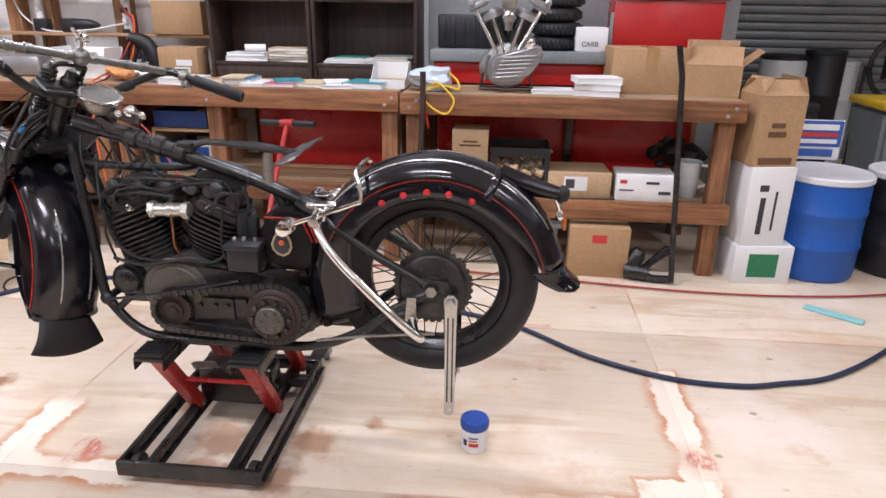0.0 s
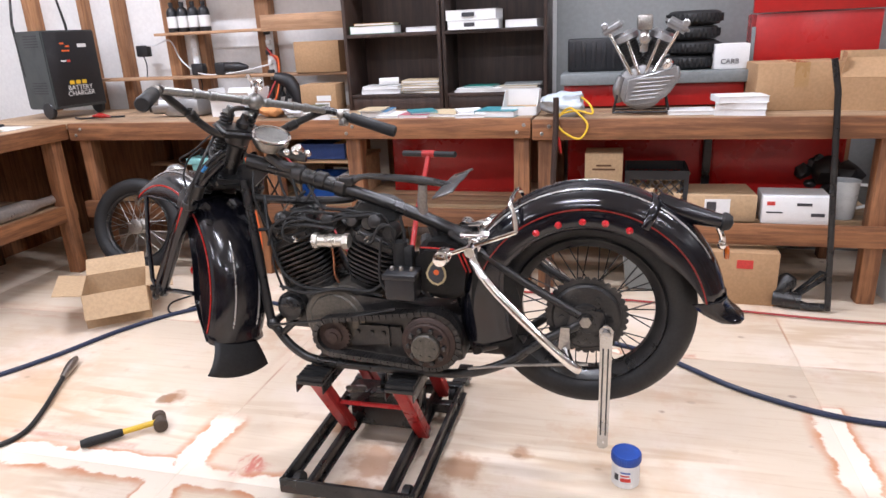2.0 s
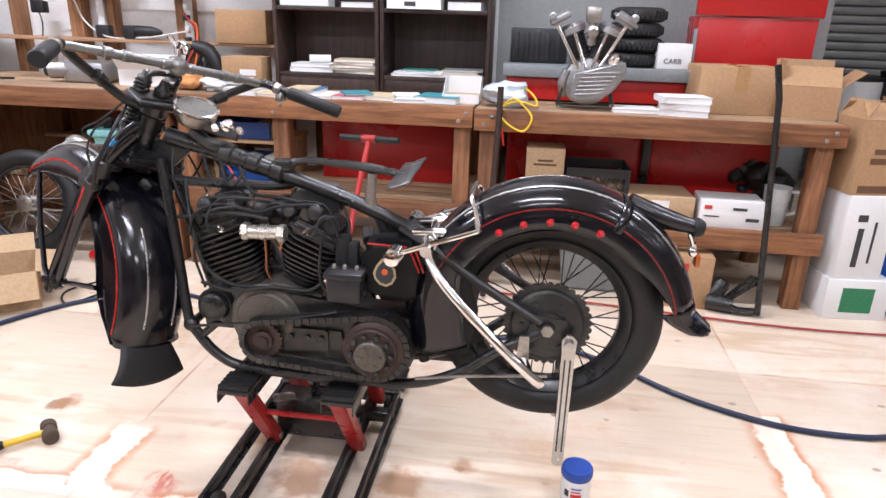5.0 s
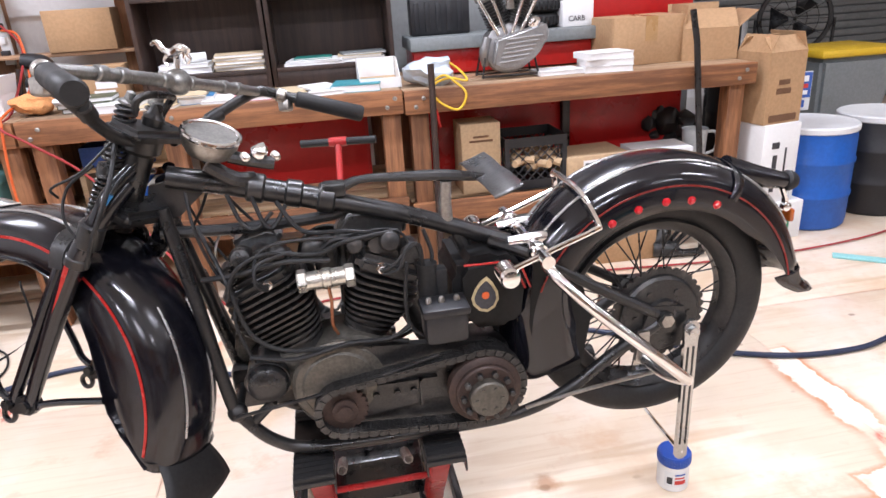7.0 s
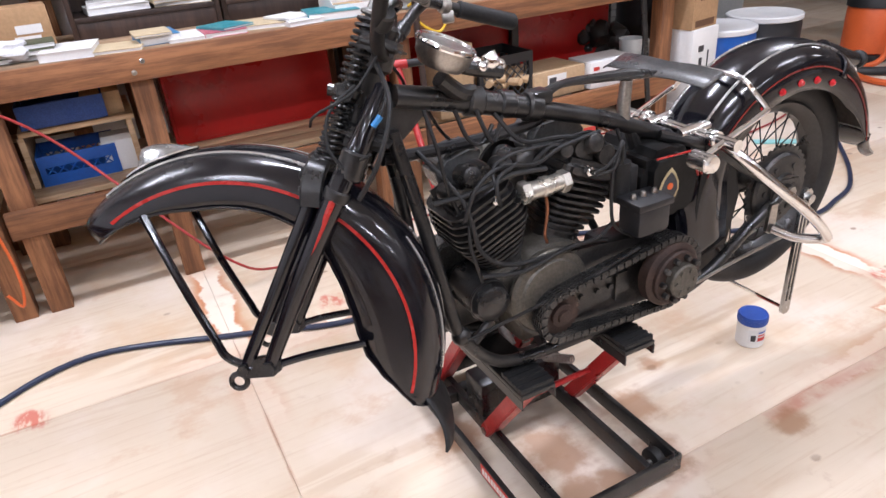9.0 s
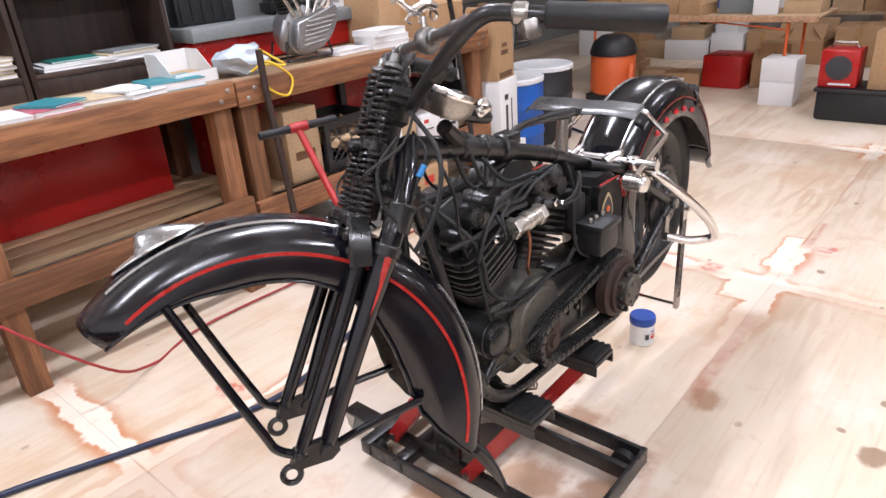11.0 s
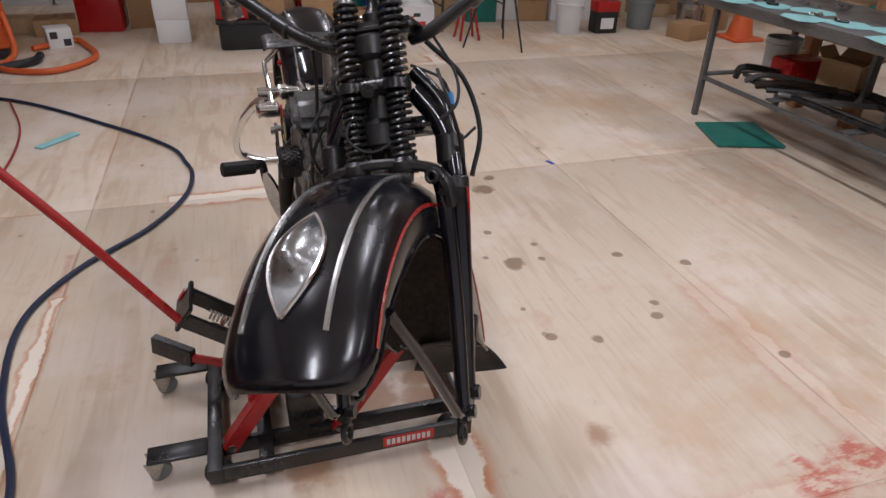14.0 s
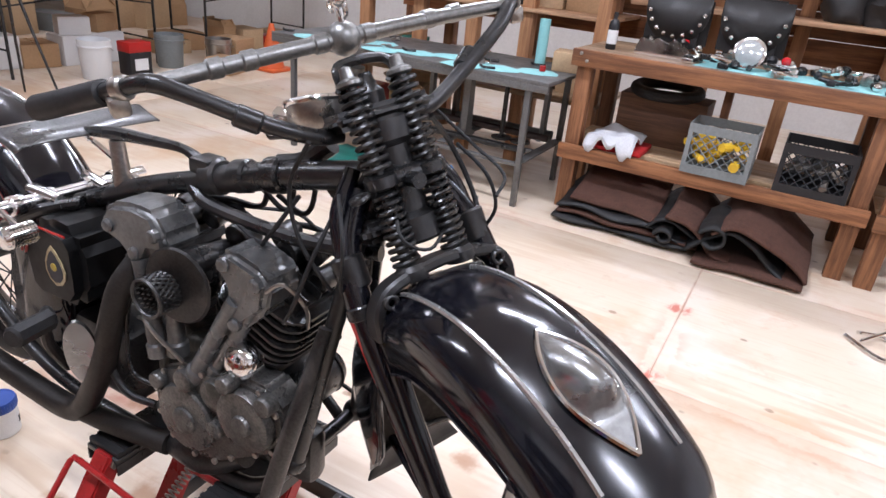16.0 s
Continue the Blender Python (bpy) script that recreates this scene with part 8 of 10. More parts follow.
tagged(part("filling", bm, BLACKPLASTIC, ob), kind="stuff")
# spare wheel leaning in the corner
sw = thing("motorcycle_wheel", "spoked motorcycle wheel with a black tyre leaning at the bench", "wheel", (-3.27, 3.58, 0))
c, ax = Vector((-3.27, 3.66, 0.340)), Vector((0.12, -1, 0.22)).normalized()
u_, v_, w_ = basis(ax)
bm = bm_new()
ring(bm, c, ax, 0.275, 0.05, 60, 14)
part("tyre", bm, RUBBER, sw)
bm = bm_new()
ring(bm, c, ax, 0.225, 0.014, 50, 8, 1.6)
part("rim", bm, SATIN, sw)
bm = bm_new()
lathe(bm, [(0.03, -0.05), (0.05, -0.045), (0.05, -0.03), (0.03, -0.025), (0.03, 0.025), (0.05, 0.03), (0.05, 0.045), (0.03, 0.05)], c, ax, 22)
part("hub", bm, DULLMETAL, sw)
for i in range(36):
    a = 2 * math.pi * i / 36
    tw = 0.6 * (1 if (i // 2) % 2 else -1)
    bm = bm_new()
    cyl(bm, c + (u_ * math.cos(a + tw) + v_ * math.sin(a + tw)) * 0.045 + w_ * (0.035 if i % 2 else -0.035), c + (u_ * math.cos(a) + v_ * math.sin(a)) * 0.215, 0.002, n=5)
    part("spoke", bm, DULLMETAL, sw)
# steel pipe on the side bench shelf
ob = thing("exhaust_silencer", "long bare steel silencer lying on the side bench shelf", "silencer", (-3.86, 3.2, 0.485))
BARESTEEL = surface("bare_steel", (0.62, 0.60, 0.57), 0.32, 0.75, vary=0.15, dirt=0.35, grime=(0.3, 0.27, 0.22), scale=14)
bm = bm_new()
lathe(bm, [(0.030, 0), (0.046, 0.03), (0.050, 0.05), (0.050, 1.02), (0.046, 1.04), (0.030, 1.10), (0.028, 1.24), (0.033, 1.245), (0.033, 1.28)], (-3.875, 2.36, 0.531), (0, 1, 0), 26)
part("body", bm, BARESTEEL, ob, "bare steel tube")
# battery charger
ch = thing("battery_charger", "black upright battery charger on two wheels", "battery charger", (-4.14, 4.20, BT), 79)
bm = bm_new()
t = bmesh.new()
bmesh.ops.create_cube(t, size=1)
bmesh.ops.transform(t, matrix=Matrix.Translation((0, 0, 0.34)) @ Matrix.Diagonal((0.42, 0.30, 0.54, 1)), verts=t.verts)
bmesh.ops.bevel(t, geom=t.edges[:], offset=0.008, segments=2, affect="EDGES")
join(bm, t)
part("cabinet", bm, surface("charger_grey", (0.05, 0.058, 0.058), 0.4, vary=0.1, dirt=0.15), ch, "", True)
bm = bm_new()
box(bm, -0.20, 0.20, -0.154, -0.149, 0.09, 0.60, 0.002)
part("front_panel", bm, BLACKPLASTIC, ch, "", True)
bm = bm_new()
for x, z, w in ((-0.07, 0.52, 0.03), (-0.03, 0.50, 0.03), (-0.05, 0.47, 0.06)):
    box(bm, x - w / 2, x + w / 2, -0.1565, -0.1535, z - 0.006, z + 0.006)
part("dial_marks", bm, ORANGE, ch, "", True)
bm = bm_new()
box(bm, 0.05, 0.12, -0.1565, -0.1535, 0.49, 0.515)
part("meter", bm, PAPER, ch, "", True)
bm = bm_new()
box(bm, -0.10, -0.06, -0.1565, -0.1535, 0.395, 0.405)
part("mark", bm, PAPER, ch, "", True)
bm = bm_new()
box(bm, -0.055, -0.03, -0.157, -0.1535, 0.392, 0.408)
part("mark", bm, REDPRINT, ch, "", True)
bm = bm_new()
for x in (-0.05, 0.0, 0.05):
    box(bm, x - 0.018, x + 0.018, -0.1565, -0.1535, 0.235, 0.262)
part("yellow_bars", bm, YELLOW, ch, "", True)
words("BATTERY", 0.048, PAPER, ch, pose(0.01, -0.1565, 0.195, 90, 0, 0), "white lettering")
words("CHARGER", 0.048, PAPER, ch, pose(0.01, -0.1565, 0.155, 90, 0, 0), "white lettering")
bm = bm_new()
for k in range(5):
    for z in (0.18, 0.50):
        box(bm, 0.208, 0.2125, -0.10, 0.05, z + k * 0.018, z + k * 0.018 + 0.007)
        box(bm, -0.2125, -0.208, -0.10, 0.05, z + k * 0.018, z + k * 0.018 + 0.007)
tagged(part("vent_slots", bm, INK, ch, "", True), kind="stuff")
for sx in (-1, 1):
    bm = bm_new()
    lathe(bm, [(0.02, -0.016), (0.055, -0.015), (0.06, -0.008), (0.06, 0.008), (0.055, 0.015), (0.02, 0.016)], (sx * 0.20, -0.06, 0.061), (1, 0, 0), 24)
    part("wheel", bm, BLACKPLASTIC, ch, "", True)
bm = bm_new()
tube(bm, [(-0.205, 0.12, 0.30), (-0.205, 0.14, 0.66), (-0.17, 0.14, 0.86), (0.17, 0.14, 0.86), (0.205, 0.14, 0.66), (0.205, 0.12, 0.30)], 0.010, 8)
part("push_handle", bm, SATIN, ch, "", True)
ob = thing("charger_lead", "coiled black charger lead with red clamps on the bench", "lead", (-3.6, 4.05, BT))
bm = bm_new()
tube(bm, [(-3.92, 4.0, BT + 0.01), (-3.80, 3.92, BT + 0.012), (-3.66, 3.98, BT + 0.012), (-3.52, 4.02, BT + 0.012)], 0.007, 8, 5)
part("cable", bm, RUBBER, ob)
bm = bm_new()
tube(bm, [(-3.72, 3.95, BT + 0.025), (-3.64, 3.93, BT + 0.03), (-3.58, 3.95, BT + 0.02)], [0.008, 0.018, 0.008], 8, 3)
part("clamp", bm, REDLINE, ob, "red clamp")
# papers and tools on the side bench
r = random.Random(51)
for k in range(9):
    book((-3.98 + r.uniform(-0.12, 0.12), 3.5 - k * 0.20, BT + 0.0005 + 0.004 * (k % 3)), (0.2, 0.28, 0.004), r.uniform(60, 120), (PAPER, PAPER2, PAPER, GREYPLASTIC)[k % 4], "loose paper sheet on the side bench", "paper_sheet", "paper")
for k in range(7):
    ob = thing("hand_tool", "small steel hand tool with a red grip" if k % 2 else "small steel hand tool lying on the bench", "tool", (-3.90, 3.35 - k * 0.22, BT + 0.016), group="hand tools")
    p = Vector((-3.93 + r.uniform(-0.1, 0.1), 3.35 - k * 0.22, BT + 0.022))
    d = Vector((r.uniform(-0.5, 0.5), 1, 0)).normalized()
    bm = bm_new()
    tube(bm, [p, p + d * 0.09], [0.004, 0.005], 8)
    box(bm, p.x - 0.012, p.x + 0.012, p.y - 0.02, p.y, p.z - 0.006, p.z + 0.006, 0.002)
    part("shank", bm, DULLMETAL, ob)
    bm = bm_new()
    tube(bm, [p + d * 0.085, p + d * 0.11, p + d * 0.19], [0.008, 0.011, 0.009], 8)
    part("grip", bm, REDLINE if k % 2 else BLACKPLASTIC, ob)
# clutter on the corner bench: gearbox lump, bottles, boxes, cable, rag
ob = thing("spare_gearbox", "dull alloy gearbox lump with a round end", "gearbox", (-3.0, 4.1, BT))
bm = bm_new()
box(bm, -3.18, -2.90, 4.0, 4.2, BT, BT + 0.13, 0.03)
cyl(bm, (-3.26, 4.02, BT + 0.075), (-3.05, 4.08, BT + 0.075), 0.055, n=20)
part("casing", bm, ALLOY, ob)
bm = bm_new()
cyl(bm, (-3.285, 4.012, BT + 0.075), (-3.255, 4.022, BT + 0.075), 0.042, n=20)
part("opening", bm, GRIMY, ob)
for k, x in enumerate((-3.38, -3.29, -3.20, -3.11)):
    bottle("black oil bottle with a white label on the wall shelf", (x, 4.55, 1.586), 0.04, 0.21, BLACKPLASTIC, BLACKPLASTIC)
ob = thing("power_strip", "long white power strip screwed upright to a stud", "power strip", (-3.26, 4.60, 1.30))
bm = bm_new()
box(bm, -3.285, -3.235, 4.585, 4.618, 1.30, 1.60, 0.006)
part("strip", bm, WHITEPLASTIC, ob)
for k in range(4):
    bm = bm_new()
    box(bm, -3.275, -3.245, 4.578, 4.587, 1.34 + k * 0.065, 1.37 + k * 0.065, 0.003)
    part("socket", bm, PAPER, ob)
for x, z in ((-3.24, 1.271), (-3.70, 1.42)):
    bm = bm_new()
    box(bm, x - 0.05, x + 0.05, 4.55, 4.61, z, z + 0.085, 0.01)
    tube(bm, [(x, 4.56, z + 0.02), (x + 0.03, 4.545, z - 0.06), (x + 0.01, 4.55, z - 0.16)], 0.005, 6, 4)
    solo("power_adapter", bm, BLACKPLASTIC, "black mains adapter with its lead on the stud wall", "adapter", group="mains adapters")
ob = thing("cordless_drill", "black cordless tool lying on the wall shelf", "drill", (-2.95, 4.54, 1.271))
bm = bm_new()
lathe(bm, [(0.012, 0), (0.022, 0.02), (0.036, 0.07), (0.036, 0.18), (0.03, 0.20)], (-2.80, 4.54, 1.318), (-1, 0, 0.04), 16)
part("body", bm, BLACKPLASTIC, ob)
bm = bm_new()
box(bm, -3.06, -2.98, 4.505, 4.575, 1.271, 1.36, 0.01)
part("battery", bm, BLACKPLASTIC, ob)
ob = thing("hot_air_blower", "black hand blower standing among the clutter", "blower", (-2.33, 4.34, BT))
bm = bm_new()
tube(bm, [(-2.30, 4.33, BT + 0.03), (-2.33, 4.33, BT + 0.12), (-2.38, 4.33, BT + 0.20), (-2.47, 4.32, BT + 0.23)], [0.04, 0.045, 0.05, 0.035], 14, 5)
part("body", bm, BLACKPLASTIC, ob)
bm = bm_new()
lathe(bm, [(0.05, 0), (0.05, 0.03), (0.04, 0.035)], (-2.30, 4.33, BT), (0, 0, 1), 18)
part("foot", bm, RUBBER, ob)
for k in range(5):
    x = -2.58 + 0.055 * k
    bm = bm_new()
    tube(bm, [(x, 4.30, BT + 0.012), (x + 0.02, 4.31, BT + 0.09), (x + 0.05 - 0.02 * (k % 2), 4.33, BT + 0.17 + 0.015 * (k % 3))], [0.014, 0.010, 0.016], 8, 4)
    solo("spring_clamp", bm, (BLACKPLASTIC, RUSTY, SATIN)[k % 3], "dark spring clamp standing in the bench clutter", "clamp", group="bench clamps")
bm = bm_new()
t = bmesh.new()
bmesh.ops.create_icosphere(t, subdivisions=3, radius=0.07)
for v in t.verts:
    v.co = Vector((v.co.x * 1.3, v.co.y, max(v.co.z * 0.55, -0.03))) * (1 + 0.5 * noise.noise(v.co * 22))
join(bm, t, Matrix.Translation((-2.13, 3.93, BT + 0.045)))
solo("rag", bm, CLOTHWHITE, "crumpled white rag on the bench edge", "rag")
for k in range(8):
    bottle("small dark bottle standing on the bench", (-2.86 + k * 0.068, 4.46 + 0.02 * (k % 2), BT), 0.026, 0.13 + 0.012 * (k % 3), BLACKPLASTIC, (BLACKPLASTIC, DULLMETAL)[k % 2])
carton("brown carton on the wall shelf above the bench", (-2.20, 4.53, 1.271), (0.34, 0.17, 0.21), 0, CARD, tape=False)
carton("small carton with a white label on the bench", (-2.10, 4.28, BT), (0.25, 0.2, 0.18), 4, CARD, tape=False, prints=((PAPER, 0.45, 0.85, 0.4, 0.6), (PAPER, 0.4, 0.8, 0.15, 0.35)))
carton("low white carton with its flaps up", (-2.64, 4.10, BT), (0.32, 0.2, 0.10), 0, PAPER, opened=True, flaps=(70, 100, 80, 105))
for k in range(4):
    carton("small assorted carton on the wall shelf", (-2.95 + k * 0.27, 4.54, 1.951), (0.2, 0.13, 0.12 + 0.03 * (k % 3)), 0, (CARD, PAPER, CARD2, ORANGE)[k], tape=False)
bm = bm_new()
t = bmesh.new()
bmesh.ops.create_icosphere(t, subdivisions=3, radius=0.08)
for v in t.verts:
    v.co = Vector((v.co.x * 1.2, v.co.y, max(v.co.z * 0.6, -0.035))) * (1 + 0.45 * noise.noise(v.co * 18))
join(bm, t, Matrix.Translation((-2.32, 3.95, BT + 0.05)))
solo("rag", bm, surface("orange_cloth", (0.7, 0.32, 0.12), 0.9, relief=0.4), "crumpled orange shop rag on the bench", "rag")
ob = thing("power_strip", "white power strip on a stud with cables plugged in", "power strip", (-2.62, 4.60, 1.25))
bm = bm_new()
box(bm, -2.655, -2.605, 4.585, 4.615, 1.22, 1.62, 0.005)
part("strip", bm, WHITEPLASTIC, ob)
for k in range(5):
    bm = bm_new()
    box(bm, -2.65 + 0.01 * (k % 2), -2.61, 4.55, 4.586, 1.26 + k * 0.07, 1.295 + k * 0.07, 0.004)
    part("plug", bm, WHITEPLASTIC if k % 2 else BLACKPLASTIC, ob)
for pts, mat, label in (
    ([(-3.75, 4.58, 1.52), (-3.6, 4.56, 1.50), (-3.45, 4.57, 1.53), (-3.38, 4.58, 1.38), (-3.2, 4.55, 1.28), (-2.9, 4.52, 1.285), (-2.64, 4.56, 1.33)], WHITEPLASTIC, "white cable strung along the studs"),
    ([(-2.62, 4.56, 1.4), (-2.50, 4.45, 1.36), (-2.42, 4.2, 1.12), (-2.40, 3.80, BT + 0.03), (-2.385, 3.70, BT - 0.02), (-2.40, 3.68, 0.7), (-2.36, 3.67, 0.3), (-2.38, 3.66, 0.12), (-2.42, 3.66, 0.18)], ORANGE, "orange extension cable hanging over the bench edge"),
    ([(-2.64, 4.56, 1.45), (-2.48, 4.4, 1.3), (-2.44, 4.0, BT + 0.03), (-2.39, 3.70, BT - 0.01), (-2.28, 3.69, 0.93), (-2.05, 3.70, 0.72), (-1.6, 3.45, 0.20), (-1.35, 3.55, 0.015), (-1.0, 3.66, 0.012), (0.0, 3.61, 0.012), (1.1, 3.49, 0.012), (1.9, 3.54, 0.012), (2.6, 3.75, 0.012)], HOSERED, "thin red air hose trailing from the bench across the floor")):
    bm = bm_new()
    tube(bm, pts, 0.006, 8, 6)
    solo("cable", bm, mat, label, "cable", group="loose cables")

# ---- on the floor round the bike ----
bm = bm_new()
tube(bm, [(-3.6, 1.2, 0.012), (-3.06, 2.16, 0.012), (-2.90, 2.46, 0.012), (-2.76, 2.80, 0.012), (-2.53, 3.11, 0.012), (-2.17, 3.28, 0.012), (-1.65, 3.10, 0.012), (-1.29, 2.95, 0.012), (-1.05, 2.94, 0.012), (-0.66, 3.05, 0.012), (-0.24, 3.08, 0.012), (0.09, 2.95, 0.012), (0.40, 2.70, 0.012), (0.72, 2.55, 0.012), (1.0, 2.52, 0.012), (1.19, 2.56, 0.012), (1.46, 2.66, 0.012), (1.89, 3.01, 0.012), (2.61, 3.74, 0.012), (3.0, 4.6, 0.012)], 0.0115, 10, 7)
solo("air_hose", bm, HOSEBLUE, "dark blue rubber air hose snaking over the plywood floor", "hose")
carton("open brown cardboard box standing on the floor", (-2.98, 3.04, 0), (0.34, 0.38, 0.20), 38, CARD2, opened=True, flaps=(-40, 10, 45, 30))
ham = thing("hammer", "dead-blow hammer with a yellow shaft and black grip", "hammer", (-2.0, 1.95, 0), 0)
h0, h1 = Vector((-2.15, 1.80, 0.022)), Vector((-1.94, 1.99, 0.028))
d = (h1 - h0).normalized()
bm = bm_new()
tube(bm, [h0, h0 + d * 0.03, h0 + d * 0.14, h0 + d * 0.155], [0.016, 0.019, 0.017, 0.014], 12)
part("grip", bm, RUBBER, ham)
bm = bm_new()
tube(bm, [h0 + d * 0.15, h1], 0.012, 12)
part("shaft", bm, YELLOW, ham, "yellow shaft")
bm = bm_new()
n_ = Vector((-d.y, d.x, 0))
lathe(bm, [(0.022, -0.05), (0.027, -0.046), (0.027, -0.015), (0.021, -0.012), (0.021, 0.012), (0.027, 0.015), (0.027, 0.046), (0.022, 0.05)], h1 + d * 0.012, n_, 20)
part("head", bm, surface("worn_brown_rubber", (0.09, 0.065, 0.045), 0.7), ham)
air = thing("air_ratchet", "steel air tool coupled to a black whip hose on the floor", "air tool", (-2.68, 2.3, 0))
a0, a1 = Vector((-2.745, 2.43, 0.026)), Vector((-2.65, 2.24, 0.026))
d = (a1 - a0).normalized()
bm = bm_new()
tube(bm, [a0, a0 + d * 0.02, a0 + d * 0.05, a0 + d * 0.052, a0 + d * 0.13, a0 + d * 0.15, a0 + d * 0.17, a1], [0.010, 0.016, 0.016, 0.022, 0.022, 0.017, 0.017, 0.013], 14)
part("body", bm, DULLMETAL, air)
bm = bm_new()
tube(bm, [a1, (-2.61, 2.16, 0.02), (-2.52, 1.98, 0.014), (-2.47, 1.84, 0.012), (-2.50, 1.74, 0.012), (-2.6, 1.64, 0.012), (-2.9, 1.4, 0.012), (-3.4, 1.1, 0.012)], 0.0105, 10, 6)
part("whip_hose", bm, RUBBER, air)
wr = thing("adjustable_wrench", "steel adjustable wrench lying on the floor", "wrench", (-2.42, 1.60, 0), 0)
bm = bm_new()
w0, w1 = Vector((-2.52, 1.45, 0.008)), Vector((-2.40, 1.655, 0.008))
d = (w1 - w0).normalized()
n_ = Vector((-d.y, d.x, 0))
prism(bm, [(0, -0.010), (0.16, -0.013), (0.19, -0.026), (0.225, -0.028), (0.235, -0.014), (0.208, -0.008), (0.208, 0.006), (0.24, 0.012), (0.23, 0.026), (0.19, 0.024), (0.16, 0.012), (0, 0.010)], w0, d, n_, 0.011)
part("body", bm, DULLMETAL, wr)
pot = thing("cleaner_tub", "white tub with a blue screw lid on the floor", "tub", (-0.069, 2.01, 0))
bm = bm_new()
lathe(bm, [(0.044, 0), (0.047, 0.004), (0.047, 0.088), (0.044, 0.092)], (-0.069, 2.01, 0), (0, 0, 1), 32)
part("body", bm, PAPER, pot)
bm = bm_new()
lid = [(0.048, 0.088), (0.0495, 0.091), (0.0495, 0.117), (0.047, 0.121), (0.043, 0.120), (0.042, 0.118), (0.002, 0.118)]
lathe(bm, lid, (-0.069, 2.01, 0), (0, 0, 1), 40)
for i in range(40):
    a = 2 * math.pi * i / 40
    cyl(bm, (-0.069 + 0.0495 * math.cos(a), 2.01 + 0.0495 * math.sin(a), 0.093), (-0.069 + 0.0495 * math.cos(a), 2.01 + 0.0495 * math.sin(a), 0.116), 0.0012, n=4)
part("lid", bm, BLUELID, pot, "ribbed blue lid")
for a0, a1, z0, z1, mat in ((-150, -60, 0.02, 0.075, WHITEPLASTIC), (-112, -70, 0.03, 0.045, REDPRINT), (-112, -75, 0.05, 0.056, REDPRINT), (-140, -120, 0.03, 0.055, INK), (-112, -72, 0.062, 0.068, BLUEPRINT)):
    bm = bm_new()
    k = 0.0474 + 0.0004 * (mat is not WHITEPLASTIC)
    rows = [[bm.verts.new((-0.069 + k * math.cos(radians(a)), 2.01 + k * math.sin(radians(a)), z)) for z in (z0, z1)] for a in np.linspace(a0, a1, 10)]
    for a, b in zip(rows, rows[1:]):
        bm.faces.new((a[0], b[0], b[1], a[1]))
    part("label_print", bm, mat, pot)
ob = thing("angle_grinder", "red and silver angle grinder lying on the floor with its cord", "grinder", (-2.75, 3.62, 0))
bm = bm_new()
tube(bm, [(-2.90, 3.66, 0.04), (-2.85, 3.65, 0.042), (-2.76, 3.62, 0.04)], [0.03, 0.036, 0.03], 14)
part("motor_body", bm, REDCAB, ob)
bm = bm_new()
tube(bm, [(-2.76, 3.62, 0.04), (-2.70, 3.60, 0.036), (-2.64, 3.58, 0.03)], [0.028, 0.03, 0.018], 14)
part("gear_head", bm, ALLOY, ob)
bm = bm_new()
tube(bm, [(-2.64, 3.58, 0.02), (-2.56, 3.5, 0.008), (-2.52, 3.32, 0.007), (-2.62, 3.05, 0.007), (-2.74, 3.2, 0.007), (-2.6, 3.45, 0.007), (-2.52, 3.7, 0.02), (-2.50, 3.69, 0.3)], 0.005, 8, 6)
part("cord", bm, RUBBER, ob)
bm = bm_new()
r = random.Random(5)
box(bm, 1.58, 1.86, 3.27, 3.33, 0.001, 0.014, 0.004, Matrix.Translation((1.72, 3.3, 0)) @ Matrix.Rotation(radians(-38), 4, "Z") @ Matrix.Translation((-1.72, -3.3, 0)))
solo("cloth_strip", bm, AQUA, "folded aqua cloth strip on the floor", "cloth")
bm = bm_new()
box(bm, 0.705, 0.765, 0.505, 0.53, 0.0008, 0.0016, 0.0, Matrix.Translation((0.735, 0.52, 0)) @ Matrix.Rotation(radians(20), 4, "Z") @ Matrix.Translation((-0.735, -0.52, 0)))
solo("tape_scrap", bm, BLUEPLASTIC, "scrap of blue tape on the floor", "tape")
bm = bm_new()
prism(bm, [(1.14, -0.77), (0.72, -0.64), (0.60, -1.06), (1.05, -1.18)], (0, 0, 0.006), (1, 0, 0), (0, 1, 0), 0.012)
solo("drip_tray", bm, GREENPLASTIC, "shallow green plastic tray on the floor by the steel table", "tray")

# ---- stack by the bench end, drums, fan, bins, shutter ----
carton("white carton with a green oval mark under a stack", (1.47, 3.83, 0), (0.33, 0.28, 0.225), 4, PAPER, tape=False, prints=((GREENPRINT, 0.25, 0.75, 0.18, 0.8), (PAPER, 0.32, 0.68, 0.42, 0.55)))
mc = carton("tall white carton with a column of printed bars", (1.44, 3.83, 0.226), (0.25, 0.25, 0.45), 8, PAPER, tape=False, prints=((INK, 0.3, 0.42, 0.15, 0.62), (INK, 0.25, 0.45, 0.70, 0.78), (INK, 0.62, 0.67, 0.2, 0.7)))
carton("brown carton with a dark printed panel on a stack", (1.43, 3.84, 0.677), (0.25, 0.24, 0.38), 10, CARD, opened=True, flaps=(150, 130, 150, 140), prints=((INK_BROWN, 0.12, 0.88, 0.03, 0.13), (INK_BROWN, 0.3, 0.6, 0.55, 0.62), (INK_BROWN, 0.25, 0.65, 0.42, 0.50)))
drum("bright blue plastic drum with a white lid", (1.85, 3.97, 0), 0.245, 0.60, BLUEPLASTIC, WHITEPLASTIC)
drum("black plastic drum with a white lid", (2.40, 4.05, 0), 0.25, 0.60, BLACKPLASTIC, WHITEPLASTIC)
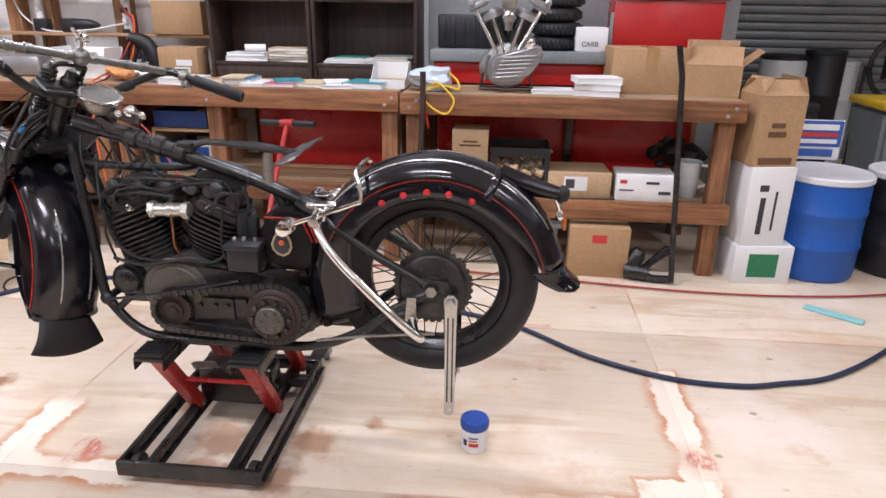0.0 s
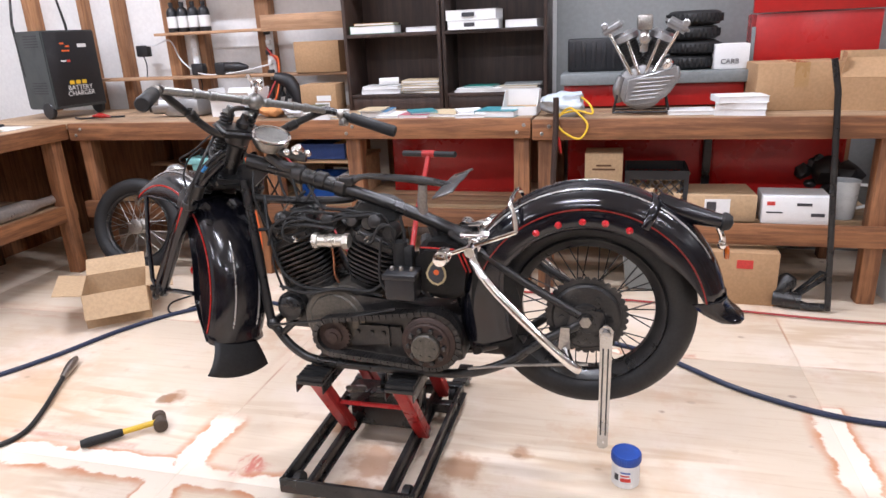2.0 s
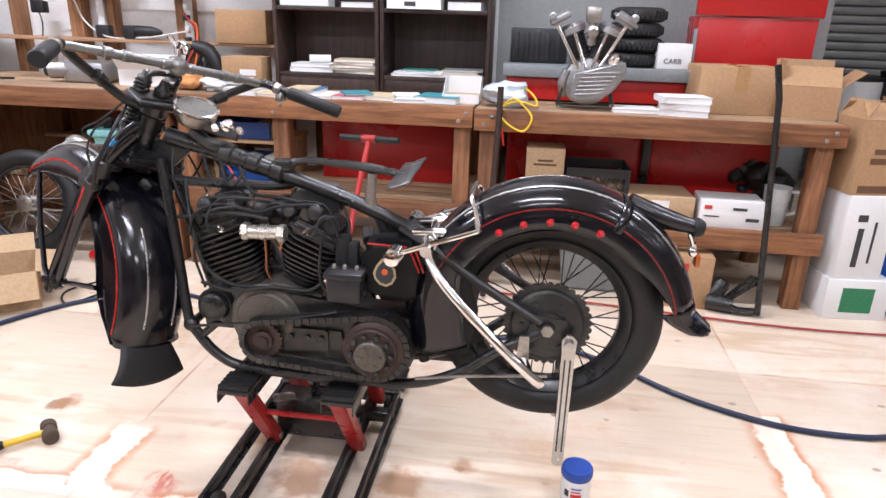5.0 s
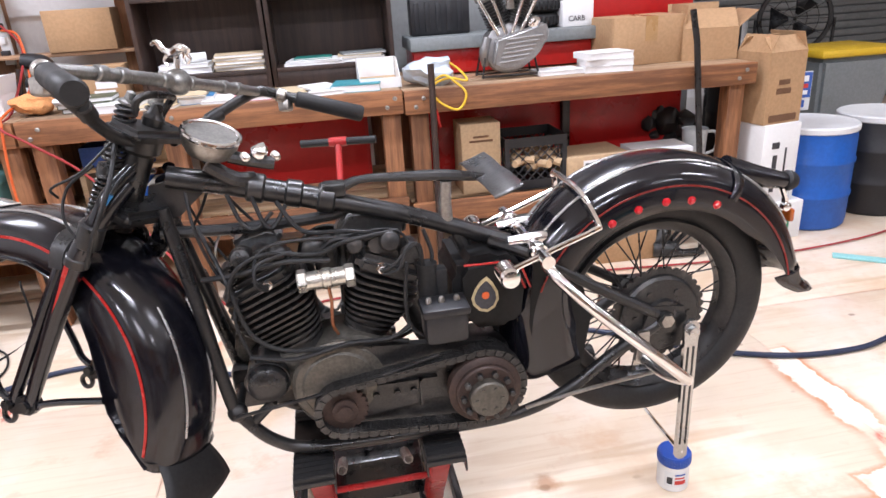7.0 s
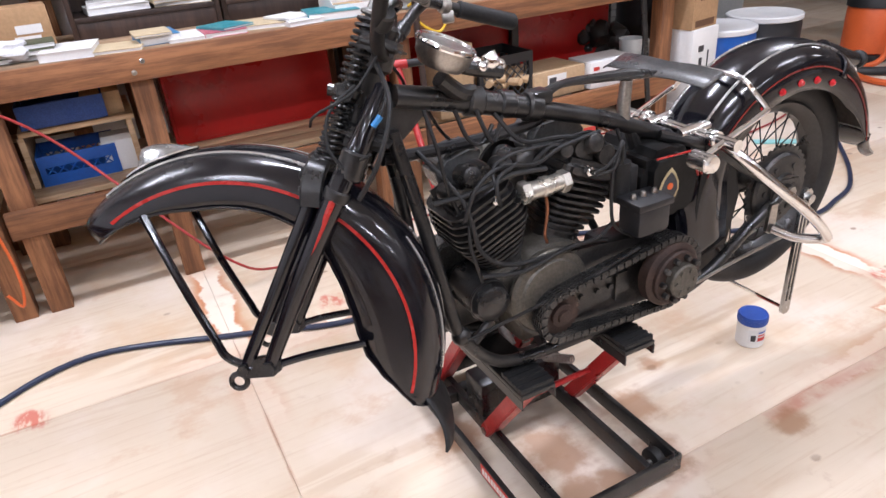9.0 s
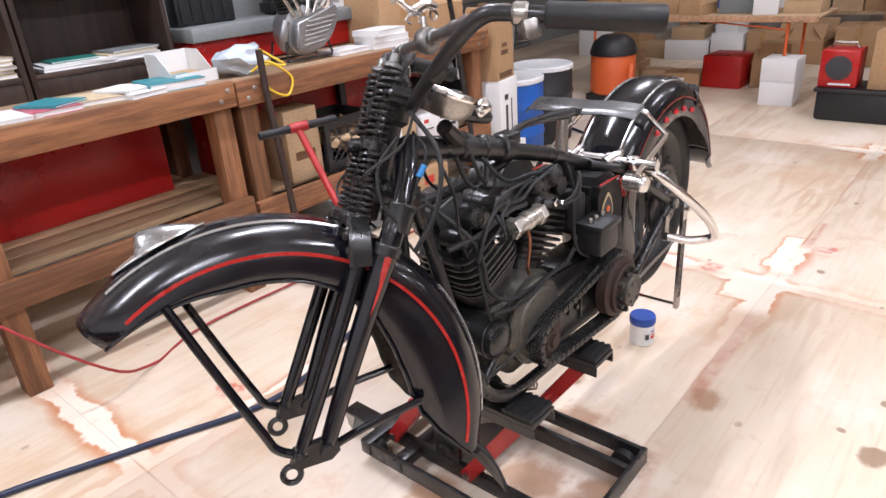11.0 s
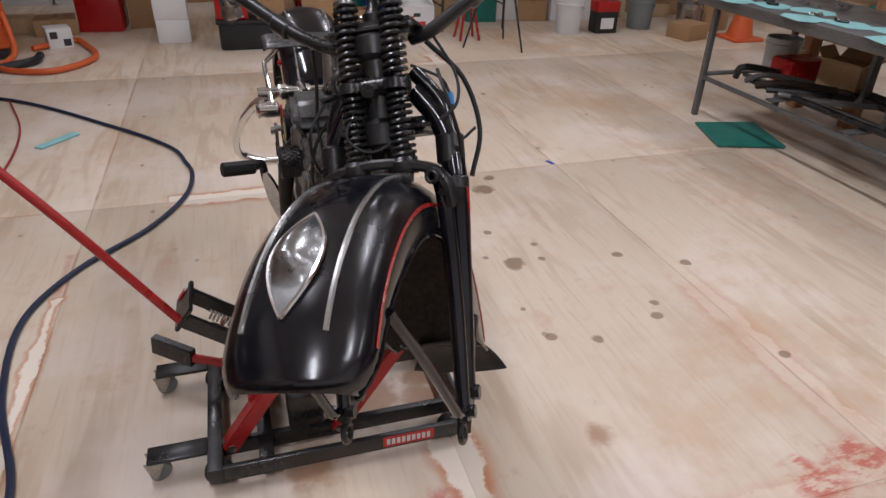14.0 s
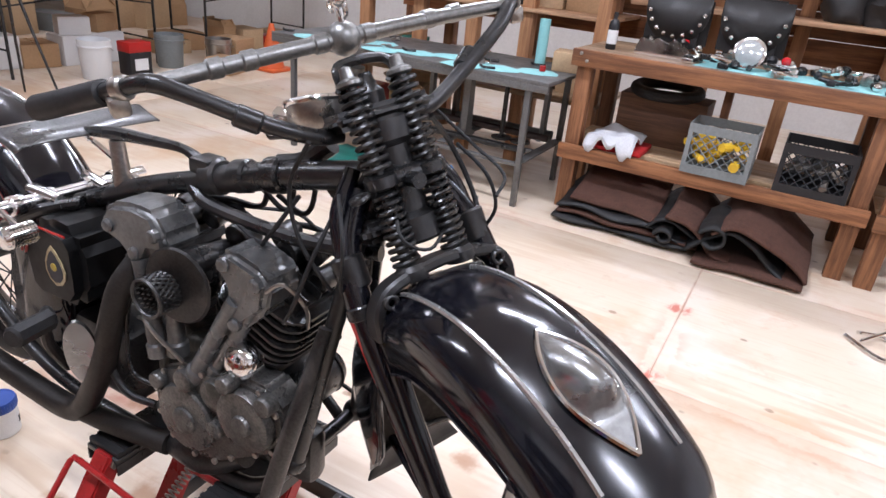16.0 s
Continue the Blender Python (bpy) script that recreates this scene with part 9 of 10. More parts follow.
drum("black drum behind the blue one", (1.72, 4.48, 0), 0.22, 0.92, BLACKPLASTIC, BLACKPLASTIC)
bm = bm_new()
box(bm, 1.56, 2.02, 4.235, 4.245, 0.62, 0.86)
sign = solo("logo_card", bm, PAPER, "white card with a blue and red emblem on a drum", "sign")
for x0, x1, z0, z1, mat in ((1.565, 2.015, 0.70, 0.855, BLUEPRINT), (1.60, 1.98, 0.64, 0.685, BLUEPRINT)):
    bm = bm_new()
    box(bm, x0, x1, 4.231, 4.236, z0, z1)
    part("emblem", bm, mat, sign)
for x0, x1, z0, z1, mat in ((1.585, 1.76, 0.72, 0.835, PAPER), (1.61, 1.74, 0.735, 0.82, REDPRINT), (1.78, 1.99, 0.80, 0.835, PAPER), (1.78, 1.99, 0.76, 0.785, REDPRINT), (1.78, 1.99, 0.72, 0.745, PAPER)):
    bm = bm_new()
    d = 0.003 * (mat is REDPRINT and x0 < 1.7)
    box(bm, x0, x1, 4.227 - d, 4.2315, z0, z1)
    part("emblem", bm, mat, sign)
drum("pale plastic barrel with a black lid by the shutter", (2.50, 6.6, 0), 0.20, 1.08, WHITEPLASTIC, BLACKPLASTIC)
drum("tall black barrel by the shutter", (2.84, 6.55, 0), 0.17, 1.13, BLACKPLASTIC, BLACKPLASTIC)
drum("pale plastic barrel beside the black one", (3.10, 6.9, 0), 0.20, 1.02, WHITEPLASTIC, WHITEPLASTIC)
bin_ = thing("waste_bin", "tall grey wheeled bin with a yellow lid", "bin", (2.85, 5.05, 0))
bm = bm_new()
t = bmesh.new()
bmesh.ops.create_cube(t, size=1)
bmesh.ops.transform(t, matrix=Matrix.Translation((2.85, 5.05, 0.42)) @ Matrix.Diagonal((0.62, 0.5, 0.84, 1)), verts=t.verts)
for v in t.verts:
    if v.co.z < 0.1:
        v.co.x = 2.85 + (v.co.x - 2.85) * 0.82
        v.co.y = 5.05 + (v.co.y - 5.05) * 0.82
bmesh.ops.bevel(t, geom=t.edges[:], offset=0.03, segments=2, affect="EDGES")
join(bm, t)
part("body", bm, GREYPLASTIC, bin_)
bm = bm_new()
box(bm, 2.52, 3.18, 4.78, 5.32, 0.842, 0.90, 0.02)
part("lid", bm, YELLOW, bin_, "yellow lid")
fan = thing("drum_fan", "black wire drum fan on a floor stand", "fan", (3.56, 6.5, 0))
fc, fa = Vector((3.56, 6.5, 1.0)), Vector((-0.5, -1, 0)).normalized()
fu, fv, fw = basis(fa)
for rr in (0.32, 0.305, 0.21, 0.11):
    bm = bm_new()
    ring(bm, fc, fa, rr, 0.016 if rr > 0.25 else 0.003, 40, 6)
    part("guard_ring", bm, SATIN, fan)
for i in range(12):
    a = math.pi * i / 6
    bm = bm_new()
    cyl(bm, fc, fc + (fu * math.cos(a) + fv * math.sin(a)) * 0.31, 0.003, n=5)
    part("guard_wire", bm, SATIN, fan)
for i in range(3):
    a = 2 * math.pi * i / 3
    bm = bm_new()
    p = [fc + fw * -0.05 + (fu * math.cos(a + q) + fv * math.sin(a + q)) * rr + fw * (0.05 * q) for q, rr in ((-0.4, 0.05), (0.4, 0.05), (0.5, 0.24), (-0.5, 0.24))]
    bm.faces.new([bm.verts.new(q) for q in p])
    thick(part("blade", bm, BLACKPLASTIC, fan), 0.004)
bm = bm_new()
tube(bm, [fc + fu * 0.345, fc + fu * 0.345 + Vector((0, 0, -0.5)), fc + fu * 0.345 + Vector((0, 0, -0.982))], 0.015, 8)
tube(bm, [fc - fu * 0.345, fc - fu * 0.345 + Vector((0, 0, -0.5)), fc - fu * 0.345 + Vector((0, 0, -0.982))], 0.015, 8)
tube(bm, [fc + fu * 0.345 + Vector((0, 0, -0.982)), fc - fu * 0.345 + Vector((0, 0, -0.982))], 0.018, 8)
part("stand", bm, SATIN, fan)
shut = thing("roller_shutter", "grey ribbed steel roller shutter", "shutter", (4.6, 7.3, 0), kind="structure")
for k in range(40):
    bm = bm_new()
    box(bm, 1.6, 7.2, 7.30, 7.345, k * 0.08, k * 0.08 + 0.075, 0.014)
    part("slat", bm, SHUTTER, shut)
vac = thing("shop_vacuum", "orange and black shop vacuum with a hose", "vacuum", (4.05, 4.25, 0))
bm = bm_new()
lathe(bm, [(0.20, 0.06), (0.22, 0.08), (0.22, 0.42), (0.21, 0.44)], (4.05, 4.25, 0), (0, 0, 1), 28)
part("tank", bm, ORANGE, vac)
bm = bm_new()
lathe(bm, [(0.23, 0.44), (0.23, 0.47), (0.20, 0.56), (0.12, 0.62), (0.02, 0.63)], (4.05, 4.25, 0), (0, 0, 1), 28)
part("motor_head", bm, BLACKPLASTIC, vac)
bm = bm_new()
box(bm, 3.85, 4.25, 4.05, 4.45, 0.0, 0.07, 0.02)
part("wheel_base", bm, BLACKPLASTIC, vac)
bm = bm_new()
tube(bm, [(4.0, 4.03, 0.35), (3.75, 3.95, 0.08), (3.45, 4.0, 0.03), (3.30, 3.6, 0.03), (3.7, 3.35, 0.03), (4.2, 3.5, 0.03), (4.38, 3.62, 0.03), (4.1, 3.9, 0.03)], 0.024, 10, 6)
part("hose", bm, ORANGE, vac)
bm = bm_new()
tube(bm, [(3.42, 4.05, 0.03), (3.6, 3.8, 0.04), (3.8, 3.78, 0.04)], 0.032, 10, 4)
part("nozzle", bm, BLACKPLASTIC, vac)

# ---- the far east side: tables, boxes, tripod ----
def trestle(label, x0, x1, y0, y1, top, edge, legmat, group="folding tables"):
    ob = thing("folding_table", label, "table", ((x0 + x1) / 2, (y0 + y1) / 2, 0), group=group)
    bm = bm_new()
    box(bm, x0, x1, y0, y1, top - 0.02, top, 0.003)
    part("tabletop", bm, PALEX, ob)
    bm = bm_new()
    box(bm, x0 - 0.012, x0, y0, y1, top - 0.05, top + 0.003, 0.003)
    box(bm, x1, x1 + 0.012, y0, y1, top - 0.05, top + 0.003, 0.003)
    part("edge_rail", bm, edge, ob)
    for y in (y0 + 0.25, y1 - 0.25):
        for x in (x0 + 0.06, x1 - 0.06):
            bm = bm_new()
            tube(bm, [(x, y, 0), (x, y, top - 0.02)], 0.014, 8)
            part("leg", bm, legmat, ob)
        bm = bm_new()
        tube(bm, [(x0 + 0.06, y, 0.25), (x1 - 0.06, y, 0.25)], 0.010, 8)
        tube(bm, [(x0 + 0.06, y, top - 0.12), (x0 + 0.06, (y0 + y1) / 2, top - 0.03)], 0.008, 8)
        part("brace", bm, legmat, ob)
    return ob


trestle("folding plywood table with orange edge rails", 4.25, 4.95, -0.15, 1.75, 0.72, ORANGE, SATIN)
trestle("folding plywood table with orange edge rails", 5.3, 6.0, -0.8, 1.9, 0.86, ORANGE, ORANGE)
trestle("folding plywood table covered with cartons", 4.35, 5.05, 2.5, 4.9, 0.76, STUDX, ORANGE)
trestle("plain timber folding table with cartons", 4.3, 5.0, -2.4, -0.35, 0.74, STUDX, SATIN)
trestle("plain timber folding table", 4.3, 5.0, -4.8, -2.6, 0.74, STUDX, SATIN)
tt = thing("storage_tote", "large black plastic tote on the floor", "tote", (4.05, 2.03, 0))
bm = bm_new()
box(bm, 3.84, 4.25, 1.74, 2.33, 0, 0.25, 0.03)
box(bm, 3.82, 4.27, 1.72, 2.35, 0.23, 0.262, 0.01)
part("body", bm, BLACKPLASTIC, tt)
heat = thing("heater", "red box heater with a round black grille, on the tote", "heater", (4.0, 2.22, 0.263))
bm = bm_new()
box(bm, 3.87, 4.13, 2.06, 2.34, 0.263, 0.56, 0.015)
part("case", bm, REDCAB, heat)
bm = bm_new()
lathe(bm, [(0.095, 0), (0.095, 0.006), (0.08, 0.010), (0.01, 0.010)], (3.87, 2.20, 0.42), (-1, 0, 0), 26)
part("grille", bm, INK, heat)
bm = bm_new()
box(bm, 3.862, 3.871, 2.10, 2.26, 0.285, 0.30)
part("print", bm, PAPER, heat)
bm = bm_new()
tube(bm, [(4.0, 2.10, 0.56), (4.0, 2.12, 0.60), (4.0, 2.28, 0.60), (4.0, 2.30, 0.56)], 0.009, 8)
part("carry_handle", bm, DULLMETAL, heat)
tall = carton("tall brown carton with a small red sticker, on the tote", (4.03, 1.86, 0.263), (0.25, 0.28, 0.44), -90, CARD, tape=False, prints=((REDPRINT, 0.4, 0.62, 0.36, 0.48),))
carton("white carton standing on the floor", (4.38, 2.74, 0), (0.29, 0.30, 0.21), -88, PAPER, tape=False)
carton("white carton stacked on another", (4.38, 2.74, 0.212), (0.29, 0.30, 0.20), -90, PAPER, tape=False)
carton("white carton with red emblem shapes", (4.28, 0.42, 0), (0.36, 0.28, 0.29), -90, PAPER, opened=True, flaps=(170, 160, 170, 160), prints=((REDPRINT, 0.25, 0.75, 0.35, 0.5), (REDPRINT, 0.2, 0.4, 0.5, 0.68), (REDPRINT, 0.6, 0.8, 0.2, 0.36), (INK, 0.4, 0.6, 0.66, 0.78)))
carton("crushed open brown carton on the floor", (4.42, 1.32, 0), (0.42, 0.40, 0.24), -95, CARD, opened=True, flaps=(120, 150, 60, 165))
carton("small brown carton on the floor", (4.40, 0.95, 0), (0.2, 0.2, 0.16), -80, CARD, opened=True, flaps=(110, 130, 120, 140))
carton("small white carton on the floor by the vacuum", (4.3, 3.72, 0), (0.2, 0.2, 0.17), -70, PAPER, tape=False, prints=((INK, 0.1, 0.4, 0.5, 0.85), (INK, 0.6, 0.9, 0.1, 0.45)))
r = random.Random(77)
kinds = [(CARD, "brown cardboard carton"), (CARD2, "pale cardboard carton"), (PAPER, "white carton"), (CARD, "worn brown carton"), (GREYPLASTIC, "grey plastic box"), (BLACKPLASTIC, "black plastic case"), (CARD2, "open-topped pale carton"), (BLUEPRINT, "blue carton"), (GREENPLASTIC, "green case"), (REDCAB, "red steel box")]


def heap(x0, x1, y0, y1, z, n, lo, hi, where):
    """Assorted cartons side by side along a table, shelf or floor."""
    y = y0
    k = 0
    while y < y1 - 0.1 and k < n:
        s = (r.uniform(lo, hi), r.uniform(lo, hi), r.uniform(lo * 0.6, hi * 0.8))
        mat, label = kinds[r.randrange(10) if r.random() < 0.5 else r.randrange(4)]
        x = r.uniform(x0 + s[0] / 2, max(x0 + s[0] / 2 + 0.01, x1 - s[0] / 2))
        carton(label + where, (x, y + s[1] / 2, z + 0.001), s, r.uniform(-12, 12) - 90, mat, opened=r.random() < 0.3 and mat in (CARD, CARD2), tape=r.random() < 0.5 and mat is CARD, flaps=(140, 150, 100, 160))
        if r.random() < 0.35:
            carton(kinds[(k * 3) % 4][1] + " stacked on another", (x, y + s[1] / 2, z + s[2] + 0.002), (s[0] * 0.75, s[1] * 0.75, s[2] * 0.6), r.uniform(-20, 20) - 90, kinds[(k * 3) % 4][0], tape=False)
        y += s[1] * 1.04 + 0.02
        k += 1


heap(4.4, 4.9, -0.1, 1.7, 0.72, 8, 0.14, 0.30, " on the folding table")
heap(4.45, 5.0, 2.55, 4.85, 0.76, 12, 0.16, 0.36, " on the folding table")
heap(4.4, 4.95, -2.35, -0.4, 0.74, 9, 0.14, 0.34, " on the folding table")
heap(4.4, 4.95, -4.75, -2.65, 0.74, 9, 0.14, 0.34, " on the folding table")
heap(4.6, 5.1, -0.1, 1.8, 0.0, 7, 0.24, 0.42, " on the floor under the table")
heap(4.55, 5.1, -2.3, -0.4, 0.0, 7, 0.22, 0.40, " on the floor under the table")
heap(4.5, 5.1, -4.7, -2.7, 0.0, 7, 0.22, 0.40, " on the floor under the table")
heap(4.7, 5.3, 2.9, 4.8, 0.0, 6, 0.24, 0.42, " on the floor under the table")
heap(5.35, 5.95, -0.7, 1.8, 0.86, 9, 0.16, 0.36, " on the far table")
heap(6.4, 7.0, -4.5, 6.0, 0.0, 30, 0.30, 0.55, " on the floor by the far wall")
# open rack along the far wall
rackx = thing("storage_rack", "tall timber storage rack full of cartons by the far wall", "rack", (7.6, 1.0, 0))
for y in (-4.8, -2.4, 0.0, 2.4, 4.8):
    for x in (7.25, 7.95):
        bm = bm_new()
        box(bm, x - 0.045, x + 0.045, y - 0.045, y + 0.045, 0, 2.4, 0.004)
        part("post", bm, STUDZ, rackx)
for z in (0.5, 1.2, 1.9):
    bm = bm_new()
    box(bm, 7.2, 8.0, -4.9, 4.9, z - 0.03, z, 0.003)
    part("shelf", bm, PALEX, rackx)
for z in (0.5, 1.2, 1.9):
    heap(7.25, 7.9, -4.8, 4.8, z, 26, 0.25, 0.5, " on the far rack")
teal = thing("storage_tote", "dark teal plastic tote standing on the folding table", "tote", (4.45, 0.64, 0.721))
bm = bm_new()
t = bmesh.new()
bmesh.ops.create_cube(t, size=1)
bmesh.ops.transform(t, matrix=Matrix.Translation((4.30, 0.64, 0.721 + 0.14)) @ Matrix.Diagonal((0.26, 0.38, 0.28, 1)), verts=t.verts)
for v in t.verts:
    if v.co.z < 0.8:
        v.co.y = 0.64 + (v.co.y - 0.64) * 0.85
bmesh.ops.bevel(t, geom=t.edges[:], offset=0.015, segments=2, affect="EDGES")
join(bm, t)
part("body", bm, GREENPLASTIC, teal)
for a, n_ in ((0, 0), (1, 1)):
    bm = bm_new()
    lathe(bm, [(0.12, 0), (0.13, 0.01), (0.13, 0.22), (0.12, 0.24)], (4.62, 0.75, 0.20), (0, 0, 1), 22) if a == 0 else box(bm, 4.5, 4.8, 0.6, 0.9, 0.0, 0.2, 0.01)
    solo("blue_drum" if a == 0 else "plinth_box", bm, BLUEPLASTIC if a == 0 else CARD, "small blue drum under the table" if a == 0 else "brown box under the blue drum", "drum" if a == 0 else "box")
tri_ = thing("camera_tripod", "black camera tripod standing on the floor", "tripod", (3.6, -0.25, 0))
for p in ((3.58, 0.11), (3.29, -0.38), (3.88, -0.42)):
    bm = bm_new()
    tube(bm, [(p[0], p[1], 0.0), (3.6 + (p[0] - 3.6) * 0.45, -0.25 + (p[1] + 0.25) * 0.45, 0.6), (3.6, -0.25, 1.15)], [0.009, 0.012, 0.015], 8)
    part("leg", bm, SATIN, tri_)
bm = bm_new()
tube(bm, [(3.6, -0.25, 0.75), (3.6, -0.25, 1.45)], 0.014, 10)
box(bm, 3.56, 3.64, -0.30, -0.20, 1.40, 1.47, 0.01)
part("column", bm, SATIN, tri_)
bm = bm_new()
tube(bm, [(3.6, -0.25, 1.44), (3.85, -0.1, 1.35)], 0.008, 8)
part("pan_arm", bm, SATIN, tri_)
jk = thing("jack_stand", "red steel jack stand on the floor", "jack stand", (3.95, -0.05, 0))
for dx, dy in ((-0.1, -0.1), (0.1, -0.1), (-0.1, 0.1), (0.1, 0.1)):
    bm = bm_new()
    tube(bm, [(3.95 + dx, -0.05 + dy, 0), (3.95 + dx * 0.3, -0.05 + dy * 0.3, 0.42)], 0.014, 6)
    part("leg", bm, REDPAINT, jk)
bm = bm_new()
cyl(bm, (3.95, -0.05, 0.3), (3.95, -0.05, 0.62), 0.03)
box(bm, 3.87, 4.03, -0.09, -0.01, 0.62, 0.65, 0.006)
part("post", bm, REDPAINT, jk)
bucket("white plastic bucket on the floor", (4.05, -1.22, 0), 0.15, 0.36, WHITEPLASTIC)
bucket("grey metal bucket by the far tables", (4.15, -2.15, 0), 0.15, 0.34, GREYPLASTIC)
bucket("clear grey bucket on the floor", (3.9, -2.6, 0), 0.14, 0.30, DULLMETAL)
can = thing("solvent_can", "red and black square solvent can", "can", (4.02, -1.62, 0))
bm = bm_new()
box(bm, 3.93, 4.11, -1.75, -1.50, 0, 0.30, 0.01)
part("body", bm, BLACKPLASTIC, can)
bm = bm_new()
box(bm, 3.927, 4.113, -1.753, -1.497, 0.22, 0.32, 0.008)
part("top_band", bm, REDCAB, can)
bm = bm_new()
box(bm, 3.924, 3.931, -1.70, -1.55, 0.05, 0.16)
part("label_panel", bm, PAPER, can)
cone = thing("traffic_cone", "orange plastic traffic cone", "cone", (3.45, -2.95, 0), group="orange cones")
bm = bm_new()
lathe(bm, [(0.14, 0.03), (0.03, 0.48), (0.025, 0.5)], (3.45, -2.95, 0), (0, 0, 1), 24)
part("cone_body", bm, ORANGE, cone)
bm = bm_new()
box(bm, 3.27, 3.63, -3.13, -2.77, 0, 0.03, 0.01)
part("foot", bm, ORANGE, cone)
carton("brown carton on the floor by the cone", (4.0, -2.9, 0), (0.35, 0.35, 0.28), -80, CARD, tape=False)
carton("low brown carton on the floor", (3.6, -2.4, 0), (0.3, 0.3, 0.16), -75, CARD, tape=False)

# ---- the south side: steel table, parts bench, racks ----
st = thing("steel_table", "grey welded steel table with a wire-frame shelf", "table", (0.45, -1.25, 0))
bm = bm_new()
box(bm, -0.60, 1.50, -1.65, -0.86, 0.775, 0.80, 0.003)
box(bm, -0.60, 1.50, -0.88, -0.86, 0.735, 0.775, 0.002)
part("tabletop", bm, STEELTABLE, st)
for x in (-0.47, 1.33):
    for y in (-0.90, -1.60):
        bm = bm_new()
        box(bm, x - 0.018, x + 0.018, y - 0.018, y + 0.018, 0, 0.775, 0.003)
        part("leg", bm, STEELTABLE, st)
for y in (-0.90, -1.25, -1.60):
    bm = bm_new()
    box(bm, -0.47, 1.33, y - 0.015, y + 0.015, 0.26, 0.285, 0.003)
    part("shelf_rail", bm, STEELTABLE, st)
for x in (-0.47, 0.1, 0.7, 1.33):
    bm = bm_new()
    box(bm, x - 0.03, x + 0.03, -1.58, -0.92, 0.286, 0.30, 0.002)
    part("shelf_slat", bm, STEELTABLE, st)
for x, y in ((0.02, -1.15), (0.13, -1.35)):
    bm = bm_new()
    prism(bm, [(-0.10, 0), (0.10, 0), (0.045, 0.05), (0.03, 0.44), (-0.03, 0.44), (-0.045, 0.05)], (x, y, 0.302), (0, 1, 0), (0, 0, 1), 0.04)
    solo("steel_bracket", bm, STEELTABLE, "grey steel upright bracket on the table shelf", "bracket", group="steel brackets")
for x in (-0.16, -0.30):
    bm = bm_new()
    cyl(bm, (x, -1.30, 0.315), (x, -1.30, 0.74), 0.016, n=10)
    lathe(bm, [(0.07, 0), (0.07, 0.012), (0.02, 0.02)], (x, -1.30, 0.301), (0, 0, 1), 18)
    tube(bm, [(x, -1.30, 0.66), (x + 0.10, -1.24, 0.72)], 0.008, 6)
    solo("iron_stand", bm, SATIN, "black iron stand on the table shelf", "stand", group="iron stands")
for k in range(5):
    bm = bm_new()
    rr = random.Random(k)
    tube(bm, [(0.35 + k * 0.16, -1.45, 0.32), (0.45 + k * 0.15, -1.2 + 0.05 * k, 0.33 + 0.02 * k), (0.7 + k * 0.1, -0.98, 0.33)], 0.018 + 0.004 * (k % 3), 8, 4)
    solo("exhaust_tube", bm, (STEELTABLE, SATIN, RUSTY)[k % 3], "bent steel exhaust tube on the table shelf", "pipe", group="exhaust tubes")
for k, (y, z, r) in enumerate(((-1.52, 0.335, 0.032), (-1.44, 0.328, 0.024), (-1.05, 0.326, 0.02))):
    bm = bm_new()
    tube(bm, [(-0.44, y, z), (0.2, y + 0.02, z), (0.62 + 0.2 * k, y + 0.01, z)], r, 12, 3)
    solo("steel_tube", bm, (STEELTABLE, RUSTY, SATIN)[k], "long steel tube lying on the table shelf", "pipe", group="steel tubes")
for x, y, h in ((-0.40, -1.48, 0.43), (0.30, -1.50, 0.45), (0.46, -1.42, 0.40)):
    bm = bm_new()
    prism(bm, [(-0.07, 0), (0.07, 0), (0.03, 0.04), (0.022, h), (-0.022, h), (-0.03, 0.04)], (x, y, 0.302), (0, 1, 0), (0, 0, 1), 0.03)
    solo("steel_bracket", bm, (RUSTY, STEELTABLE, SATIN)[int(h * 100) % 3], "rusty or grey steel upright on the table shelf", "bracket", group="steel brackets")
bucket("clear plastic pail under the steel table", (1.25, -1.45, 0.301), 0.12, 0.24, CLEARPLASTIC)
bm = bm_new()
box(bm, 0.92, 1.12, -1.55, -1.25, 0.301, 0.46, 0.02)
solo("fuel_can", bm, REDCAB, "red steel fuel can on the table shelf", "fuel can")
carton("torn open carton on the table shelf", (0.72, -1.5, 0.301), (0.26, 0.2, 0.2), 15, CARD2, opened=True)
# aqua papers with small parts, roll
r = random.Random(91)
for k in range(9):
    bm = bm_new()
    x, y = -0.40 + k * 0.2, -1.15 + 0.12 * (k % 3)
    pts = [(0.14 * math.cos(a) * r.uniform(0.8, 1.2), 0.11 * math.sin(a) * r.uniform(0.8, 1.2)) for a in np.linspace(0, 2 * math.pi, 9, endpoint=False)]
    prism(bm, pts, (x, y, 0.801 + 0.0015 * (k % 3)), (1, 0, 0), (0, 1, 0), 0.001)
    solo("aqua_sheet", bm, AQUA, "torn aqua paper sheet on the steel table", "paper", group="aqua sheets")
for k in range(26):
    bm = bm_new()
    x, y = r.uniform(-0.5, 1.4), r.uniform(-1.55, -0.95)
    if k % 3:
        lathe(bm, [(0.012, 0), (0.02, 0.004), (0.02, 0.012), (0.01, 0.02)], (x, y, 0.806), (0, 0, 1), 10)
    else:
        tube(bm, [(x, y, 0.812), (x + 0.06, y + 0.03, 0.812), (x + 0.1, y, 0.815)], 0.008, 8, 3)
    solo("machine_part", bm, (SATIN, DULLMETAL, CHROME)[k % 3], "small loose machine part on the steel table", "part", group="small parts")
bm = bm_new()
cyl(bm, (-0.30, -1.45, 0.806), (-0.30, -1.45, 1.09), 0.035, n=18)
